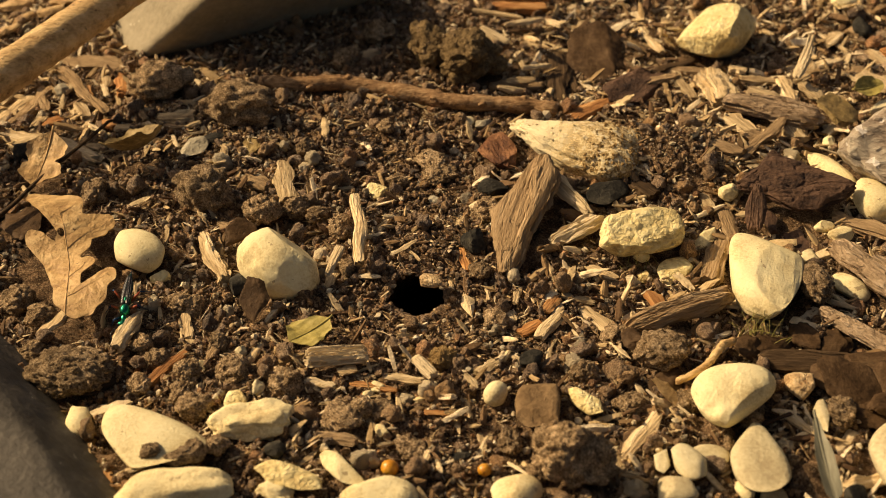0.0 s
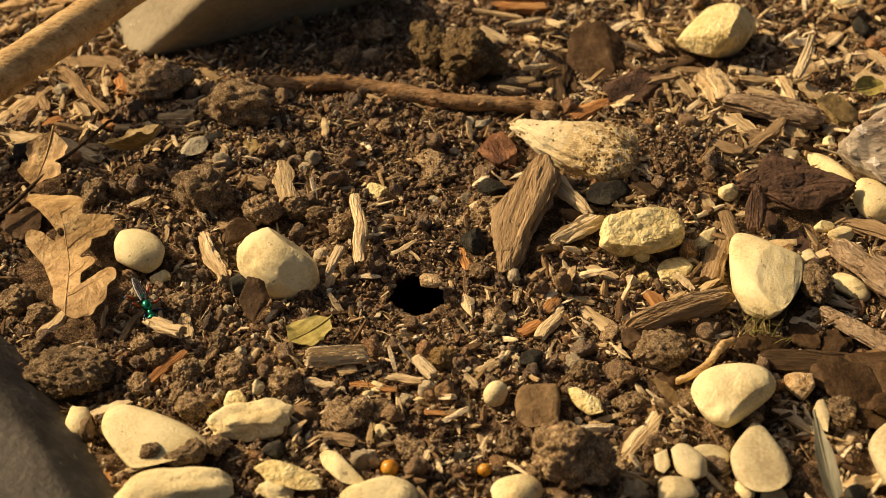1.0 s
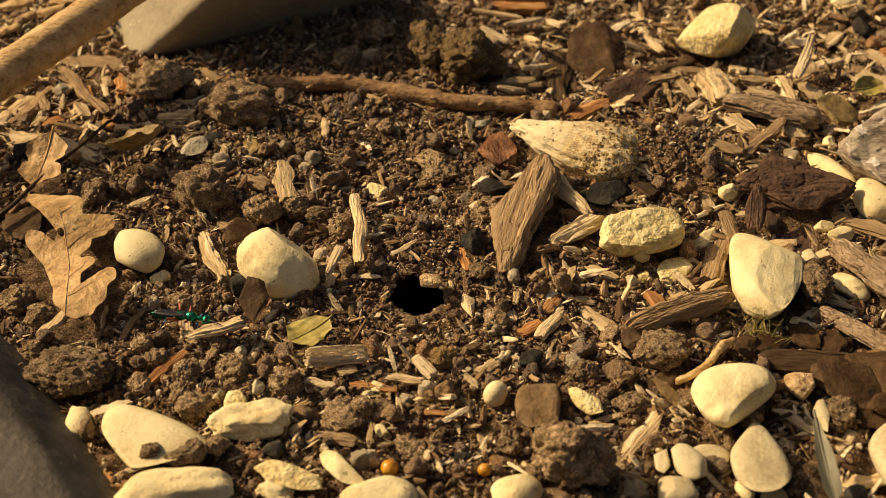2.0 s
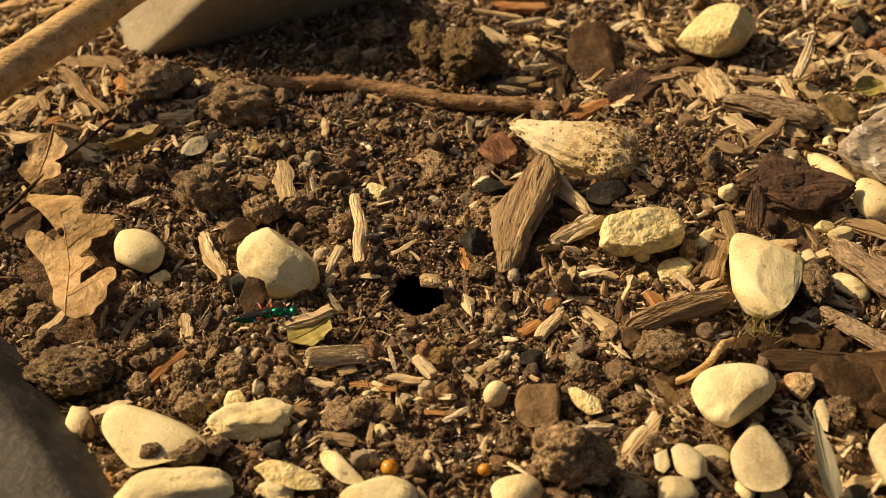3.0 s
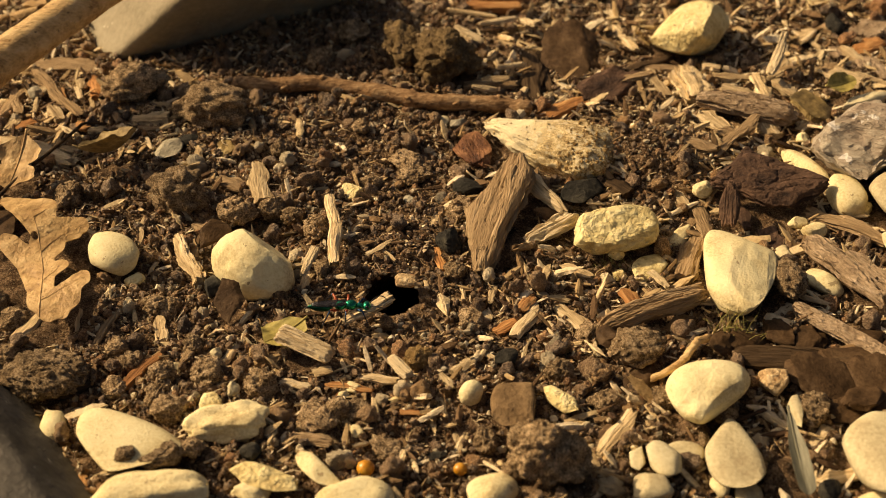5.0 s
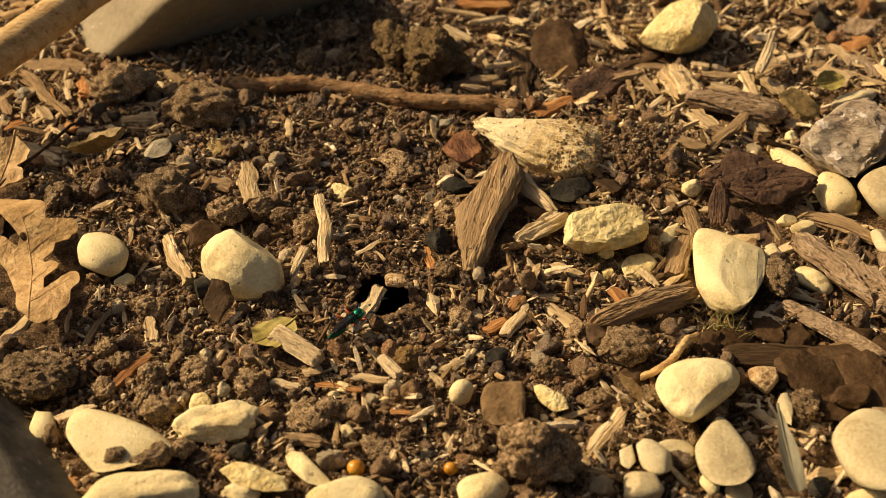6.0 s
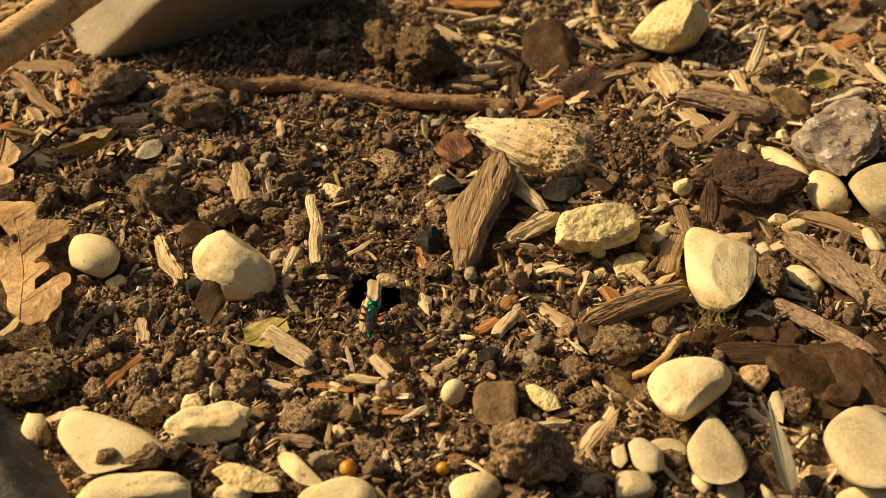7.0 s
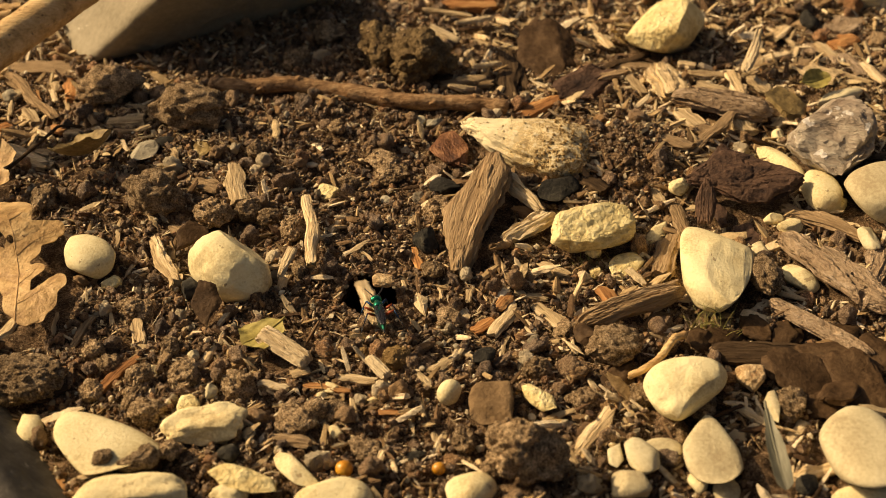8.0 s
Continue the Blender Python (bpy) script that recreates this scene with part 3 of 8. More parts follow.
def leaf(name, label, x, y, z, length, yaw, left, right, material, pitch=0.0, roll=0.0, veins=True, category="leaf", **shape):
    thing = new(name)
    thing.matrix_world = pose(x, y, relief_at(x, y) + z, 0, 0, yaw) @ pose(0, 0, 0, 0, pitch, 0) @ pose(0, 0, 0, roll, 0, 0)
    part("blade", leaf_mesh(name, length, left, right, material, **shape), thing)
    if veins:
        curl = shape.get("curl", 0.1)
        line = [((s - 0.5) * length * 1.02, 0, curl * (s - 0.5) ** 2 * 2 * length + 0.0001) for s in np.linspace(-0.06, 0.97, 14)]
        v, f = tube(line, [0.0004 - 0.0003 * k / 13 for k in range(14)], 6)
        part("midrib", mesh_of("midrib", v, f, material), thing)
    keep_clear(x, y, length, length * 0.5, yaw, 0.8)
    return tagged(thing, label, category)


# ---- the ground ----
def spread(lo, hi, step, far, growth):
    core = list(np.arange(lo, hi + step / 2, step))
    out, s = [], step
    a = hi
    while a < far:
        s *= growth
        a += s
        out.append(a)
    back, s, a = [], step, lo
    while a > -far:
        s *= growth
        a -= s
        back.append(a)
    return np.array(back[::-1] + core + out)


def build_ground():
    gx = spread(-0.205, 0.235, 0.0015, 40.0, 1.24)
    gy = spread(-0.130, 0.215, 0.0015, 40.0, 1.24)
    X, Y = np.meshgrid(gx, gy)
    Z = relief(X.ravel(), Y.ravel())
    pts = np.stack([X.ravel(), Y.ravel(), Z], 1)
    nx, ny = len(gx), len(gy)
    idx = np.arange(nx * ny).reshape(ny, nx)
    quads = np.stack([idx[:-1, :-1], idx[:-1, 1:], idx[1:, 1:], idx[1:, :-1]], -1).reshape(-1, 4)
    mid = pts[quads].mean(1)
    edge = 1 + 0.16 * (2 * fbm(np.stack([np.arctan2(mid[:, 1] - HOLE[1], mid[:, 0] - HOLE[0]) * 1.6, mid[:, 0] * 60, mid[:, 0] * 0], 1), 2, 4) - 1)
    inside = ((mid[:, 0] - HOLE[0]) / HOLE_A) ** 2 + ((mid[:, 1] - HOLE[1]) / HOLE_B) ** 2 < edge ** 2
    quads = quads[~inside]
    verts, faces = pts, [tuple(q) for q in quads]
    me = mesh_of("ground", verts, faces, SHADED_SOIL)
    ob = tagged(new("ground", me), "brown crumbly garden soil with a burrow, darkened as shade between crumbs", "soil", kind="structure")
    # the burrow's tunnel runs back and down from its mouth
    v, f, ring, steps = [], [], 40, 26
    rng = np.random.default_rng(3)
    for k in range(steps):
        s = k / (steps - 1)
        grow = 1.28 - 0.12 * min(1, k / 4)
        for i in range(ring):
            a = 2 * math.pi * i / ring
            wob = 1 + 0.07 * rng.uniform(-1, 1)
            px, py = HOLE_A * grow * wob * math.cos(a), HOLE_B * grow * wob * math.sin(a)
            x, y = HOLE[0] + px + 0.004 * s, HOLE[1] + py + 0.075 * s
            z0 = relief_at(HOLE[0] + px, HOLE[1] + py) - 0.0006
            v.append((x, y, z0 * (1 - s) - 0.070 * s - 0.0015 * min(1, k)))
    for k in range(steps - 1):
        for i in range(ring):
            f.append((k * ring + i, (k + 1) * ring + i, (k + 1) * ring + (i + 1) % ring, k * ring + (i + 1) % ring))
    f.append(tuple((steps - 1) * ring + i for i in range(ring)))
    part("burrow_wall", mesh_of("burrow_wall", v, f, SHADED_SOIL), ob, "dark earth tunnel")
    return ob


build_ground()


# ---- things that lie still ----

# large stones
slab("boulder", "large pale grey stone with a shaded overhanging side", -0.1245, 0.1280, -0.004, 30, 0.105, 0.070, 0.042, (0.85, -0.65), 5, TANSTONE, square=14.0, cuts=((0, 45, 0.50),))
keep_clear(-0.1060, 0.1560, 0.0600, 0.0420, 30)
slab("boulder", "large smooth dark grey stone beside the pebbles", -0.0530, -0.1480, -0.003, 125.5, 0.135, 0.080, 0.020, (0.0, 0.9), 8, GREYSTONE_DARK, square=18.0)
stone("crusted_rock", "half-buried tan rock with a bare cream tongue, crusted with soil", 0.0470, 0.0570, 0.0510, 0.0310, 0.0170, -24, 5843, CRUST, sink=0.26, square=2.4, taper=0.70, skew=0.10, tip=(0, 5), facets=2, lumps=0.16, freq=1.8, rough=0.06, ragged=0.10, category='stone', level=6)
stone("grey_rock", "rough grey angular rock with white veins", 0.1534, 0.0461, 0.0470, 0.0379, 0.0306, 57, 4404, ROCK, sink=0.12, facets=14, cut=0.66, lumps=0.24, freq=2.0, rough=0.11, ragged=0.18, sharp=26, category='stone', level=6, square=2.7, trims=((-0.074, 0.953, 0.294, 0.0153), (0.198, 0.732, 0.652, 0.0122), (0.126, 0.816, 0.564, 0.0122), (0.39, 0.365, 0.845, 0.015), (0.42, -0.778, 0.468, 0.0154), (0.313, -0.921, 0.23, 0.0137), (-0.113, -0.878, -0.466, 0.0135), (-0.243, -0.739, -0.629, 0.0136), (-0.545, 0.067, -0.836, 0.0122), (-0.559, 0.274, -0.782, 0.0125), (-0.523, 0.624, -0.58, 0.015)))

# pale pebbles
stone("pebble", "small smooth cream limestone pebble", -0.0976, -0.0032, 0.0242, 0.0185, 0.0141, -56, 6499, LIMESTONE, sink=0.18, facets=0, lumps=0.05, category='pebble', group='pale pebbles', cut=0.84, rough=0.012, square=2.7, trims=((-0.569, -0.654, 0.499, 0.0082), (-0.542, 0.15, 0.827, 0.0072), (-0.32, 0.603, 0.731, 0.0064), (0.056, 0.926, 0.374, 0.0071), (0.524, 0.791, -0.315, 0.008), (0.644, 0.253, -0.722, 0.0081), (0.374, -0.565, -0.736, 0.0069), (0.256, -0.717, -0.648, 0.0066), (-0.309, -0.951, 0.011, 0.0077)))
stone("pebble", "plump cream limestone pebble with a ridge", -0.0512, -0.0140, 0.0285, 0.0228, 0.0200, -42, 6965, LIMESTONE, sink=0.20, facets=0, lumps=0.11, freq=1.3, category='pebble', group='pale pebbles', rough=0.020, square=2.15, taper=-0.12, shear=(-0.14, 0.0), level=6, cuts=((80, 38, 0.70), (-20, 24, 0.86)))
stone("pebble", "blocky pitted yellow limestone pebble", 0.0646, 0.0026, 0.0353, 0.0256, 0.0182, 10, 4944, LIMESTONE_ROUGH, sink=0.18, square=3.0, lumps=0.14, rough=0.09, ragged=0.16, facets=5, level=6, category='pebble', group='pale pebbles', cut=0.84, cuts=((-95, 66, 0.66), (-70, 20, 0.90)), trims=((-0.777, 0.517, 0.359, 0.013), (0.014, 0.579, 0.815, 0.0072), (-0.167, 0.613, 0.772, 0.0072), (0.449, 0.398, 0.8, 0.0101), (0.911, -0.073, 0.405, 0.0127), (0.869, -0.471, -0.15, 0.0136), (0.187, -0.644, -0.742, 0.0087), (0.021, -0.615, -0.788, 0.008), (-0.692, -0.273, -0.668, 0.012), (-0.961, 0.268, -0.065, 0.0138)))
stone("pebble", "large triangular cream limestone pebble", 0.1011, -0.0154, 0.0553, 0.0331, 0.0195, -84, 2872, LIMESTONE, sink=0.18, facets=1, square=2.7, lumps=0.08, freq=1.5, level=6, category='pebble', group='pale pebbles', cut=0.84, rough=0.022, cuts=((62, 8, 0.60), (30, 55, 0.80)), trims=((-0.572, -0.696, 0.433, 0.0147), (-0.591, -0.002, 0.807, 0.0126), (-0.421, 0.431, 0.798, 0.0087), (0.095, 0.913, 0.398, 0.0129), (0.539, 0.81, -0.232, 0.0116), (0.669, 0.498, -0.553, 0.0136), (0.561, -0.245, -0.791, 0.0153), (0.159, -0.806, -0.57, 0.0135), (-0.171, -0.958, -0.232, 0.0112), (-0.285, -0.955, -0.082, 0.0116)))
stone("pebble", "pale yellow angular limestone pebble", 0.1097, 0.1394, 0.0448, 0.0318, 0.0256, 36, 7289, LIMESTONE_ROUGH, sink=0.18, facets=3, cut=0.8, rough=0.03, ragged=0.06, level=5, category='pebble', group='pale pebbles', square=2.7, trims=((-0.388, 0.773, 0.501, 0.0106), (-0.291, 0.743, 0.603, 0.0102), (0.161, 0.449, 0.879, 0.0113), (0.571, -0.058, 0.819, 0.014), (0.727, -0.479, 0.492, 0.0158), (0.466, -0.813, -0.349, 0.013), (0.466, -0.813, -0.349, 0.013), (-0.03, -0.599, -0.8, 0.0114), (-0.391, -0.259, -0.883, 0.0103), (-0.459, -0.176, -0.871, 0.0106), (-0.713, 0.257, -0.652, 0.0144)), cuts=((-96, -20, 0.62), (-56, 15, 0.6), (164, 60, 0.7)))
stone("pebble", "rounded cream limestone pebble with a dark speck", 0.0815, -0.0747, 0.0326, 0.0270, 0.0192, 46, 3162, LIMESTONE, sink=0.18, facets=0, lumps=0.13, freq=1.6, level=6, category='pebble', group='pale pebbles', cut=0.84, rough=0.020, square=2.4, trims=((-0.284, 0.924, 0.257, 0.0116), (0.164, 0.766, 0.622, 0.0096), (0.436, 0.499, 0.749, 0.0084), (0.637, 0.131, 0.76, 0.0097), (0.713, -0.484, 0.508, 0.0115), (0.392, -0.918, -0.061, 0.0103), (-0.003, -0.888, -0.459, 0.0074), (-0.12, -0.829, -0.546, 0.0075), (-0.637, -0.228, -0.737, 0.0101), (-0.762, 0.333, -0.555, 0.011), (-0.712, 0.608, -0.352, 0.0117)), cuts=((-101, 8, 0.62), (-56, 25, 0.85)))
stone("pebble", "long flat cream pebble with soil on it", -0.0786, -0.0915, 0.0395, 0.0308, 0.0117, -43, 3583, LIMESTONE, sink=0.18, square=2.7, facets=1, lumps=0.06, level=5, category='pebble', group='pale pebbles', cut=0.84, rough=0.012, trims=((-0.687, -0.655, 0.315, 0.0143), (-0.705, 0.008, 0.709, 0.014), (-0.412, 0.547, 0.728, 0.0097), (-0.205, 0.742, 0.639, 0.0075), (0.077, 0.881, 0.468, 0.01), (0.797, 0.369, -0.479, 0.0125), (0.651, -0.249, -0.717, 0.0067), (0.54, -0.436, -0.72, 0.007), (-0.091, -0.912, -0.4, 0.0092), (-0.267, -0.932, -0.245, 0.0102)))
stone("pebble", "broad pale limestone pebble", -0.0695, -0.1096, 0.0391, 0.0184, 0.0122, 11, 5419, LIMESTONE, sink=0.18, square=2.7, lumps=0.24, freq=1.8, facets=2, rough=0.03, ragged=0.14, level=5, category='pebble', group='pale pebbles', cut=0.84, trims=((-0.692, 0.462, 0.555, 0.0101), (-0.278, 0.652, 0.706, 0.0072), (0.1, 0.693, 0.714, 0.0055), (0.187, 0.687, 0.702, 0.0057), (0.688, 0.516, 0.511, 0.0104), (0.999, 0.034, 0.019, 0.0153), (0.734, -0.476, -0.484, 0.0134), (-0.111, -0.712, -0.693, 0.0049), (-0.982, -0.181, -0.055, 0.015)))
stone("pebble", "small cream pebble beside the grey slab", -0.1012, -0.0810, 0.0132, 0.0076, 0.0061, -82, 5512, LIMESTONE, sink=0.18, category='pebble', group='pale pebbles', facets=3, cut=0.84, rough=0.012, taper=0.2)
stone("pebble", "small upright oval cream pebble", 0.0148, -0.0721, 0.0082, 0.0065, 0.0071, 55, 7335, LIMESTONE, sink=0.18, facets=0, category='pebble', group='pale pebbles', cut=0.84, rough=0.012)
stone("pebble", "oblong cream pebble on brown soil", -0.0268, -0.1013, 0.0223, 0.0082, 0.0062, -54, 2285, LIMESTONE, sink=0.18, category='pebble', group='pale pebbles', facets=3, cut=0.84, rough=0.012, square=2.7, trims=((-0.778, -0.263, 0.571, 0.0068), (-0.465, 0.545, 0.698, 0.0043), (-0.0, 0.889, 0.459, 0.0023), (0.731, 0.61, -0.304, 0.0067), (0.43, -0.605, -0.669, 0.0033), (0.074, -0.867, -0.493, 0.0028), (-0.37, -0.921, -0.124, 0.0048)))
stone("pebble", "rounded cream pebble on brown soil", -0.0164, -0.1119, 0.0205, 0.0133, 0.0093, 2, 1259, LIMESTONE, sink=0.18, category='pebble', group='pale pebbles', facets=3, cut=0.84, rough=0.012)
stone("pebble", "rounded cream pebble on brown soil", 0.0191, -0.1119, 0.0142, 0.0119, 0.0095, 26, 5620, LIMESTONE, sink=0.18, category='pebble', group='pale pebbles', facets=3, cut=0.84, rough=0.012, taper=-0.2)
stone("pebble", "broken pale limestone flake with a hollow edge", -0.0520, -0.0850, 0.0240, 0.0140, 0.0095, 14, 5385, LIMESTONE, sink=0.18, facets=3, cut=0.80, lumps=0.30, freq=1.6, rough=0.03, ragged=0.14, square=2.8, level=5, category='pebble', group='pale pebbles', tip=(4, 0))
stone("pebble", "knobbly pale limestone fragment", -0.0404, -0.1046, 0.0244, 0.0106, 0.0060, -29, 3340, LIMESTONE_ROUGH, sink=0.18, facets=4, lumps=0.2, ragged=0.12, level=5, category='pebble', group='pale pebbles', cut=0.84, rough=0.012, square=2.7, trims=((-0.707, 0.253, 0.66, 0.0063), (-0.132, 0.728, 0.672, 0.0032), (0.069, 0.796, 0.602, 0.0032), (0.723, 0.68, 0.122, 0.0075), (0.409, -0.584, -0.701, 0.0039), (0.15, -0.733, -0.663, 0.003), (-0.392, -0.83, -0.397, 0.0053)))
stone("pebble", "spade-shaped pale grey-green pebble", 0.0837, -0.0989, 0.0374, 0.0193, 0.0092, -82, 5989, LIMESTONE_GREY, sink=0.18, facets=1, lumps=0.05, cuts=((122, 0, 0.60), (-138, 0, 0.62)), category='pebble', group='pale pebbles', cut=0.84, rough=0.012, square=2.7, trims=((-0.654, -0.669, 0.353, 0.0071), (-0.613, 0.261, 0.745, 0.0097), (-0.151, 0.824, 0.545, 0.0068), (0.167, 0.941, 0.295, 0.0078), (0.672, 0.675, -0.304, 0.0098), (0.767, 0.257, -0.588, 0.0091), (0.692, -0.154, -0.705, 0.0084), (0.456, -0.583, -0.673, 0.0081), (0.033, -0.909, -0.416, 0.0075), (-0.227, -0.956, -0.188, 0.0073)))
stone("pebble", "small cream pebble on brown soil", 0.0790, -0.1083, 0.0078, 0.0054, 0.0043, -81, 1302, LIMESTONE, sink=0.18, category='pebble', group='pale pebbles', facets=3, cut=0.84, rough=0.012)
stone("pebble", "dull pebble wedged under a flat one", 0.0860, -0.1113, 0.0102, 0.0073, 0.0051, 81, 3466, LIMESTONE_GREY, sink=0.18, category='pebble', group='pale pebbles', facets=3, cut=0.84, rough=0.012)
stone("pebble", "squat cream pebble on brown soil", 0.0651, -0.1001, 0.0189, 0.0111, 0.0085, -67, 27, LIMESTONE_GREY, sink=0.18, category='pebble', group='pale pebbles', facets=3, cut=0.84, rough=0.012, square=2.7, trims=((-0.809, -0.338, 0.481, 0.0056), (-0.601, 0.332, 0.727, 0.0049), (-0.217, 0.727, 0.651, 0.0038), (0.485, 0.861, 0.156, 0.0047), (0.8, 0.085, -0.594, 0.0049), (0.315, -0.673, -0.67, 0.0039), (-0.378, -0.896, -0.234, 0.0039)))
stone("pebble", "small cream pebble on brown soil", 0.0584, -0.0984, 0.0123, 0.0057, 0.0043, 89, 2805, LIMESTONE_GREY, sink=0.18, category='pebble', group='pale pebbles', facets=3, cut=0.84, rough=0.012, square=2.7, trims=((0.679, 0.398, 0.616, 0.0024), (0.044, -0.966, 0.254, 0.0019), (-0.558, -0.723, -0.407, 0.0025), (-0.576, 0.464, -0.673, 0.0027), (0.026, 0.985, -0.172, 0.002)))
stone("pebble", "squarish cream pebble on brown soil", 0.0611, -0.1103, 0.0137, 0.0110, 0.0084, -13, 3932, LIMESTONE_GREY, sink=0.18, category='pebble', group='pale pebbles', facets=3, cut=0.84, rough=0.012, square=2.7, trims=((-0.735, 0.471, 0.488, 0.0054), (-0.094, 0.697, 0.711, 0.0037), (0.778, 0.434, 0.454, 0.0042), (0.955, -0.222, -0.198, 0.0051), (0.163, -0.704, -0.691, 0.0033), (-0.991, -0.103, -0.089, 0.0052)))
stone("pebble", "flat tan pebble on brown soil", 0.0722, -0.0937, 0.0139, 0.0112, 0.0053, -22, 7578, LIMESTONE_GREY, sink=0.18, category='pebble', group='pale pebbles', facets=3, cut=0.84, rough=0.012, square=2.7, trims=((-0.658, 0.468, 0.59, 0.0037), (-0.218, 0.653, 0.725, 0.0028), (0.95, 0.26, 0.17, 0.0051), (0.711, -0.445, -0.545, 0.0039), (-0.15, -0.696, -0.703, 0.0024), (-0.555, -0.613, -0.562, 0.0029)))
stone("pebble", "small upright cream pebble", 0.1045, -0.0816, 0.0179, 0.0063, 0.0054, -85, 1081, LIMESTONE_GREY, sink=0.18, category='pebble', group='pale pebbles', facets=3, cut=0.84, rough=0.012, square=2.7, trims=((-0.533, -0.831, 0.16, 0.0028), (-0.707, -0.114, 0.698, 0.0045), (-0.025, 0.884, 0.468, 0.0026), (0.388, 0.92, 0.054, 0.0021), (0.479, -0.492, -0.727, 0.0032), (-0.077, -0.928, -0.364, 0.0022)))
stone("pebble", "large rounded pale grey-green pebble", 0.1234, -0.1029, 0.0442, 0.0275, 0.0157, -77, 2845, LIMESTONE_GREY, sink=0.18, square=2.7, facets=1, category='pebble', group='pale pebbles', cut=0.84, rough=0.012, trims=((-0.663, -0.735, 0.14, 0.012), (-0.787, -0.354, 0.505, 0.0117), (-0.603, 0.261, 0.753, 0.0112), (-0.256, 0.658, 0.708, 0.01), (0.149, 0.862, 0.484, 0.0097), (0.535, 0.836, 0.125, 0.01), (0.818, 0.239, -0.523, 0.0112), (0.626, -0.3, -0.719, 0.0099), (0.248, -0.71, -0.659, 0.0101), (-0.155, -0.892, -0.425, 0.0098)))
stone("pebble", "cream pebble beside other pebbles", 0.1210, -0.1156, 0.0176, 0.0083, 0.0058, 2, 1645, LIMESTONE, sink=0.18, category='pebble', group='pale pebbles', facets=3, cut=0.84, rough=0.012)
stone("pebble", "oblong cream pebble on brown soil", 0.1364, 0.0452, 0.0263, 0.0082, 0.0070, -64, 5136, LIMESTONE, sink=0.18, facets=1, category='pebble', group='pale pebbles', cut=0.84, rough=0.012)
stone("pebble", "rounded cream pebble on brown soil", 0.1447, 0.0239, 0.0195, 0.0119, 0.0096, -86, 3582, LIMESTONE, sink=0.18, square=2.7, facets=1, category='pebble', group='pale pebbles', cut=0.84, rough=0.012)
stone("pebble", "large pale grey-green pebble", 0.1616, 0.0176, 0.0350, 0.0300, 0.0200, -85, 3490, LIMESTONE_GREY, sink=0.18, facets=1, category='pebble', group='pale pebbles', cut=0.84, rough=0.012, square=2.7, trims=((-0.573, -0.76, 0.308, 0.011), (-0.634, -0.335, 0.697, 0.0094), (-0.533, 0.062, 0.844, 0.0098), (0.214, 0.896, 0.388, 0.011), (0.538, 0.834, -0.121, 0.0111), (0.631, 0.125, -0.766, 0.0114), (0.254, -0.596, -0.762, 0.0087), (-0.002, -0.826, -0.564, 0.0086)))
stone("pebble", "slender cream pebble tucked under another", 0.1498, 0.0192, 0.0085, 0.0047, 0.0033, 54, 5087, LIMESTONE, sink=0.18, facets=6, cut=0.68, lumps=0.24, ragged=0.12, category='pebble', group='pale pebbles', rough=0.012)
stone("pebble", "small tan pebble on brown soil", 0.1542, -0.0028, 0.0125, 0.0066, 0.0053, -89, 6453, LIMESTONE_GREY, sink=0.18, facets=6, cut=0.68, lumps=0.24, ragged=0.12, category='pebble', group='pale pebbles', rough=0.012)
stone("pebble", "pale pebble behind a grey rock", 0.1695, 0.0910, 0.0230, 0.0087, 0.0069, 30, 5200, LIMESTONE_GREY, sink=0.18, facets=6, cut=0.68, lumps=0.24, ragged=0.12, category='pebble', group='pale pebbles', rough=0.012)
stone("pebble", "small pale pebble beside a grey rock", 0.1402, 0.0673, 0.0057, 0.0049, 0.0039, -90, 5236, LIMESTONE, sink=0.18, facets=6, cut=0.68, lumps=0.24, ragged=0.12, category='pebble', group='pale pebbles', rough=0.012)
stone("pebble", "small cream pebble on brown soil", 0.1829, 0.0862, 0.0057, 0.0029, 0.0023, -63, 1528, LIMESTONE_GREY, sink=0.18, facets=6, cut=0.68, lumps=0.24, ragged=0.12, category='pebble', group='pale pebbles', rough=0.012)
stone("pebble", "pale pebble on brown soil", 0.2019, 0.1654, 0.0262, 0.0087, 0.0070, -2, 1390, LIMESTONE_GREY, sink=0.18, facets=6, cut=0.68, lumps=0.24, ragged=0.12, category='pebble', group='pale pebbles', rough=0.012)
stone("pebble", "pale grey pebble on brown soil", 0.1702, 0.1742, 0.0115, 0.0082, 0.0066, 0, 1594, LIMESTONE, sink=0.18, facets=6, cut=0.68, lumps=0.24, ragged=0.12, category='pebble', group='pale pebbles', rough=0.012)
stone("pebble", "small tan pebble on brown soil", 0.1301, 0.0057, 0.0090, 0.0072, 0.0050, 16, 1335, LIMESTONE, sink=0.18, facets=6, cut=0.68, lumps=0.24, ragged=0.12, category='pebble', group='pale pebbles', rough=0.012)
stone("pebble", "small oval cream pebble", 0.0866, 0.0083, 0.0134, 0.0055, 0.0044, 62, 3735, LIMESTONE, sink=0.18, facets=6, cut=0.68, lumps=0.24, ragged=0.12, category='pebble', group='pale pebbles', rough=0.012)
stone("pebble", "small cream pebble half under bark", 0.0968, 0.0296, 0.0079, 0.0069, 0.0055, 90, 8774, LIMESTONE, sink=0.18, facets=6, cut=0.68, lumps=0.24, ragged=0.12, category='pebble', group='pale pebbles', rough=0.012)
stone("pebble", "small dull pebble on brown soil", 0.1257, 0.0114, 0.0067, 0.0051, 0.0041, 7, 3562, LIMESTONE, sink=0.18, facets=6, cut=0.68, lumps=0.24, ragged=0.12, category='pebble', group='pale pebbles', rough=0.012)
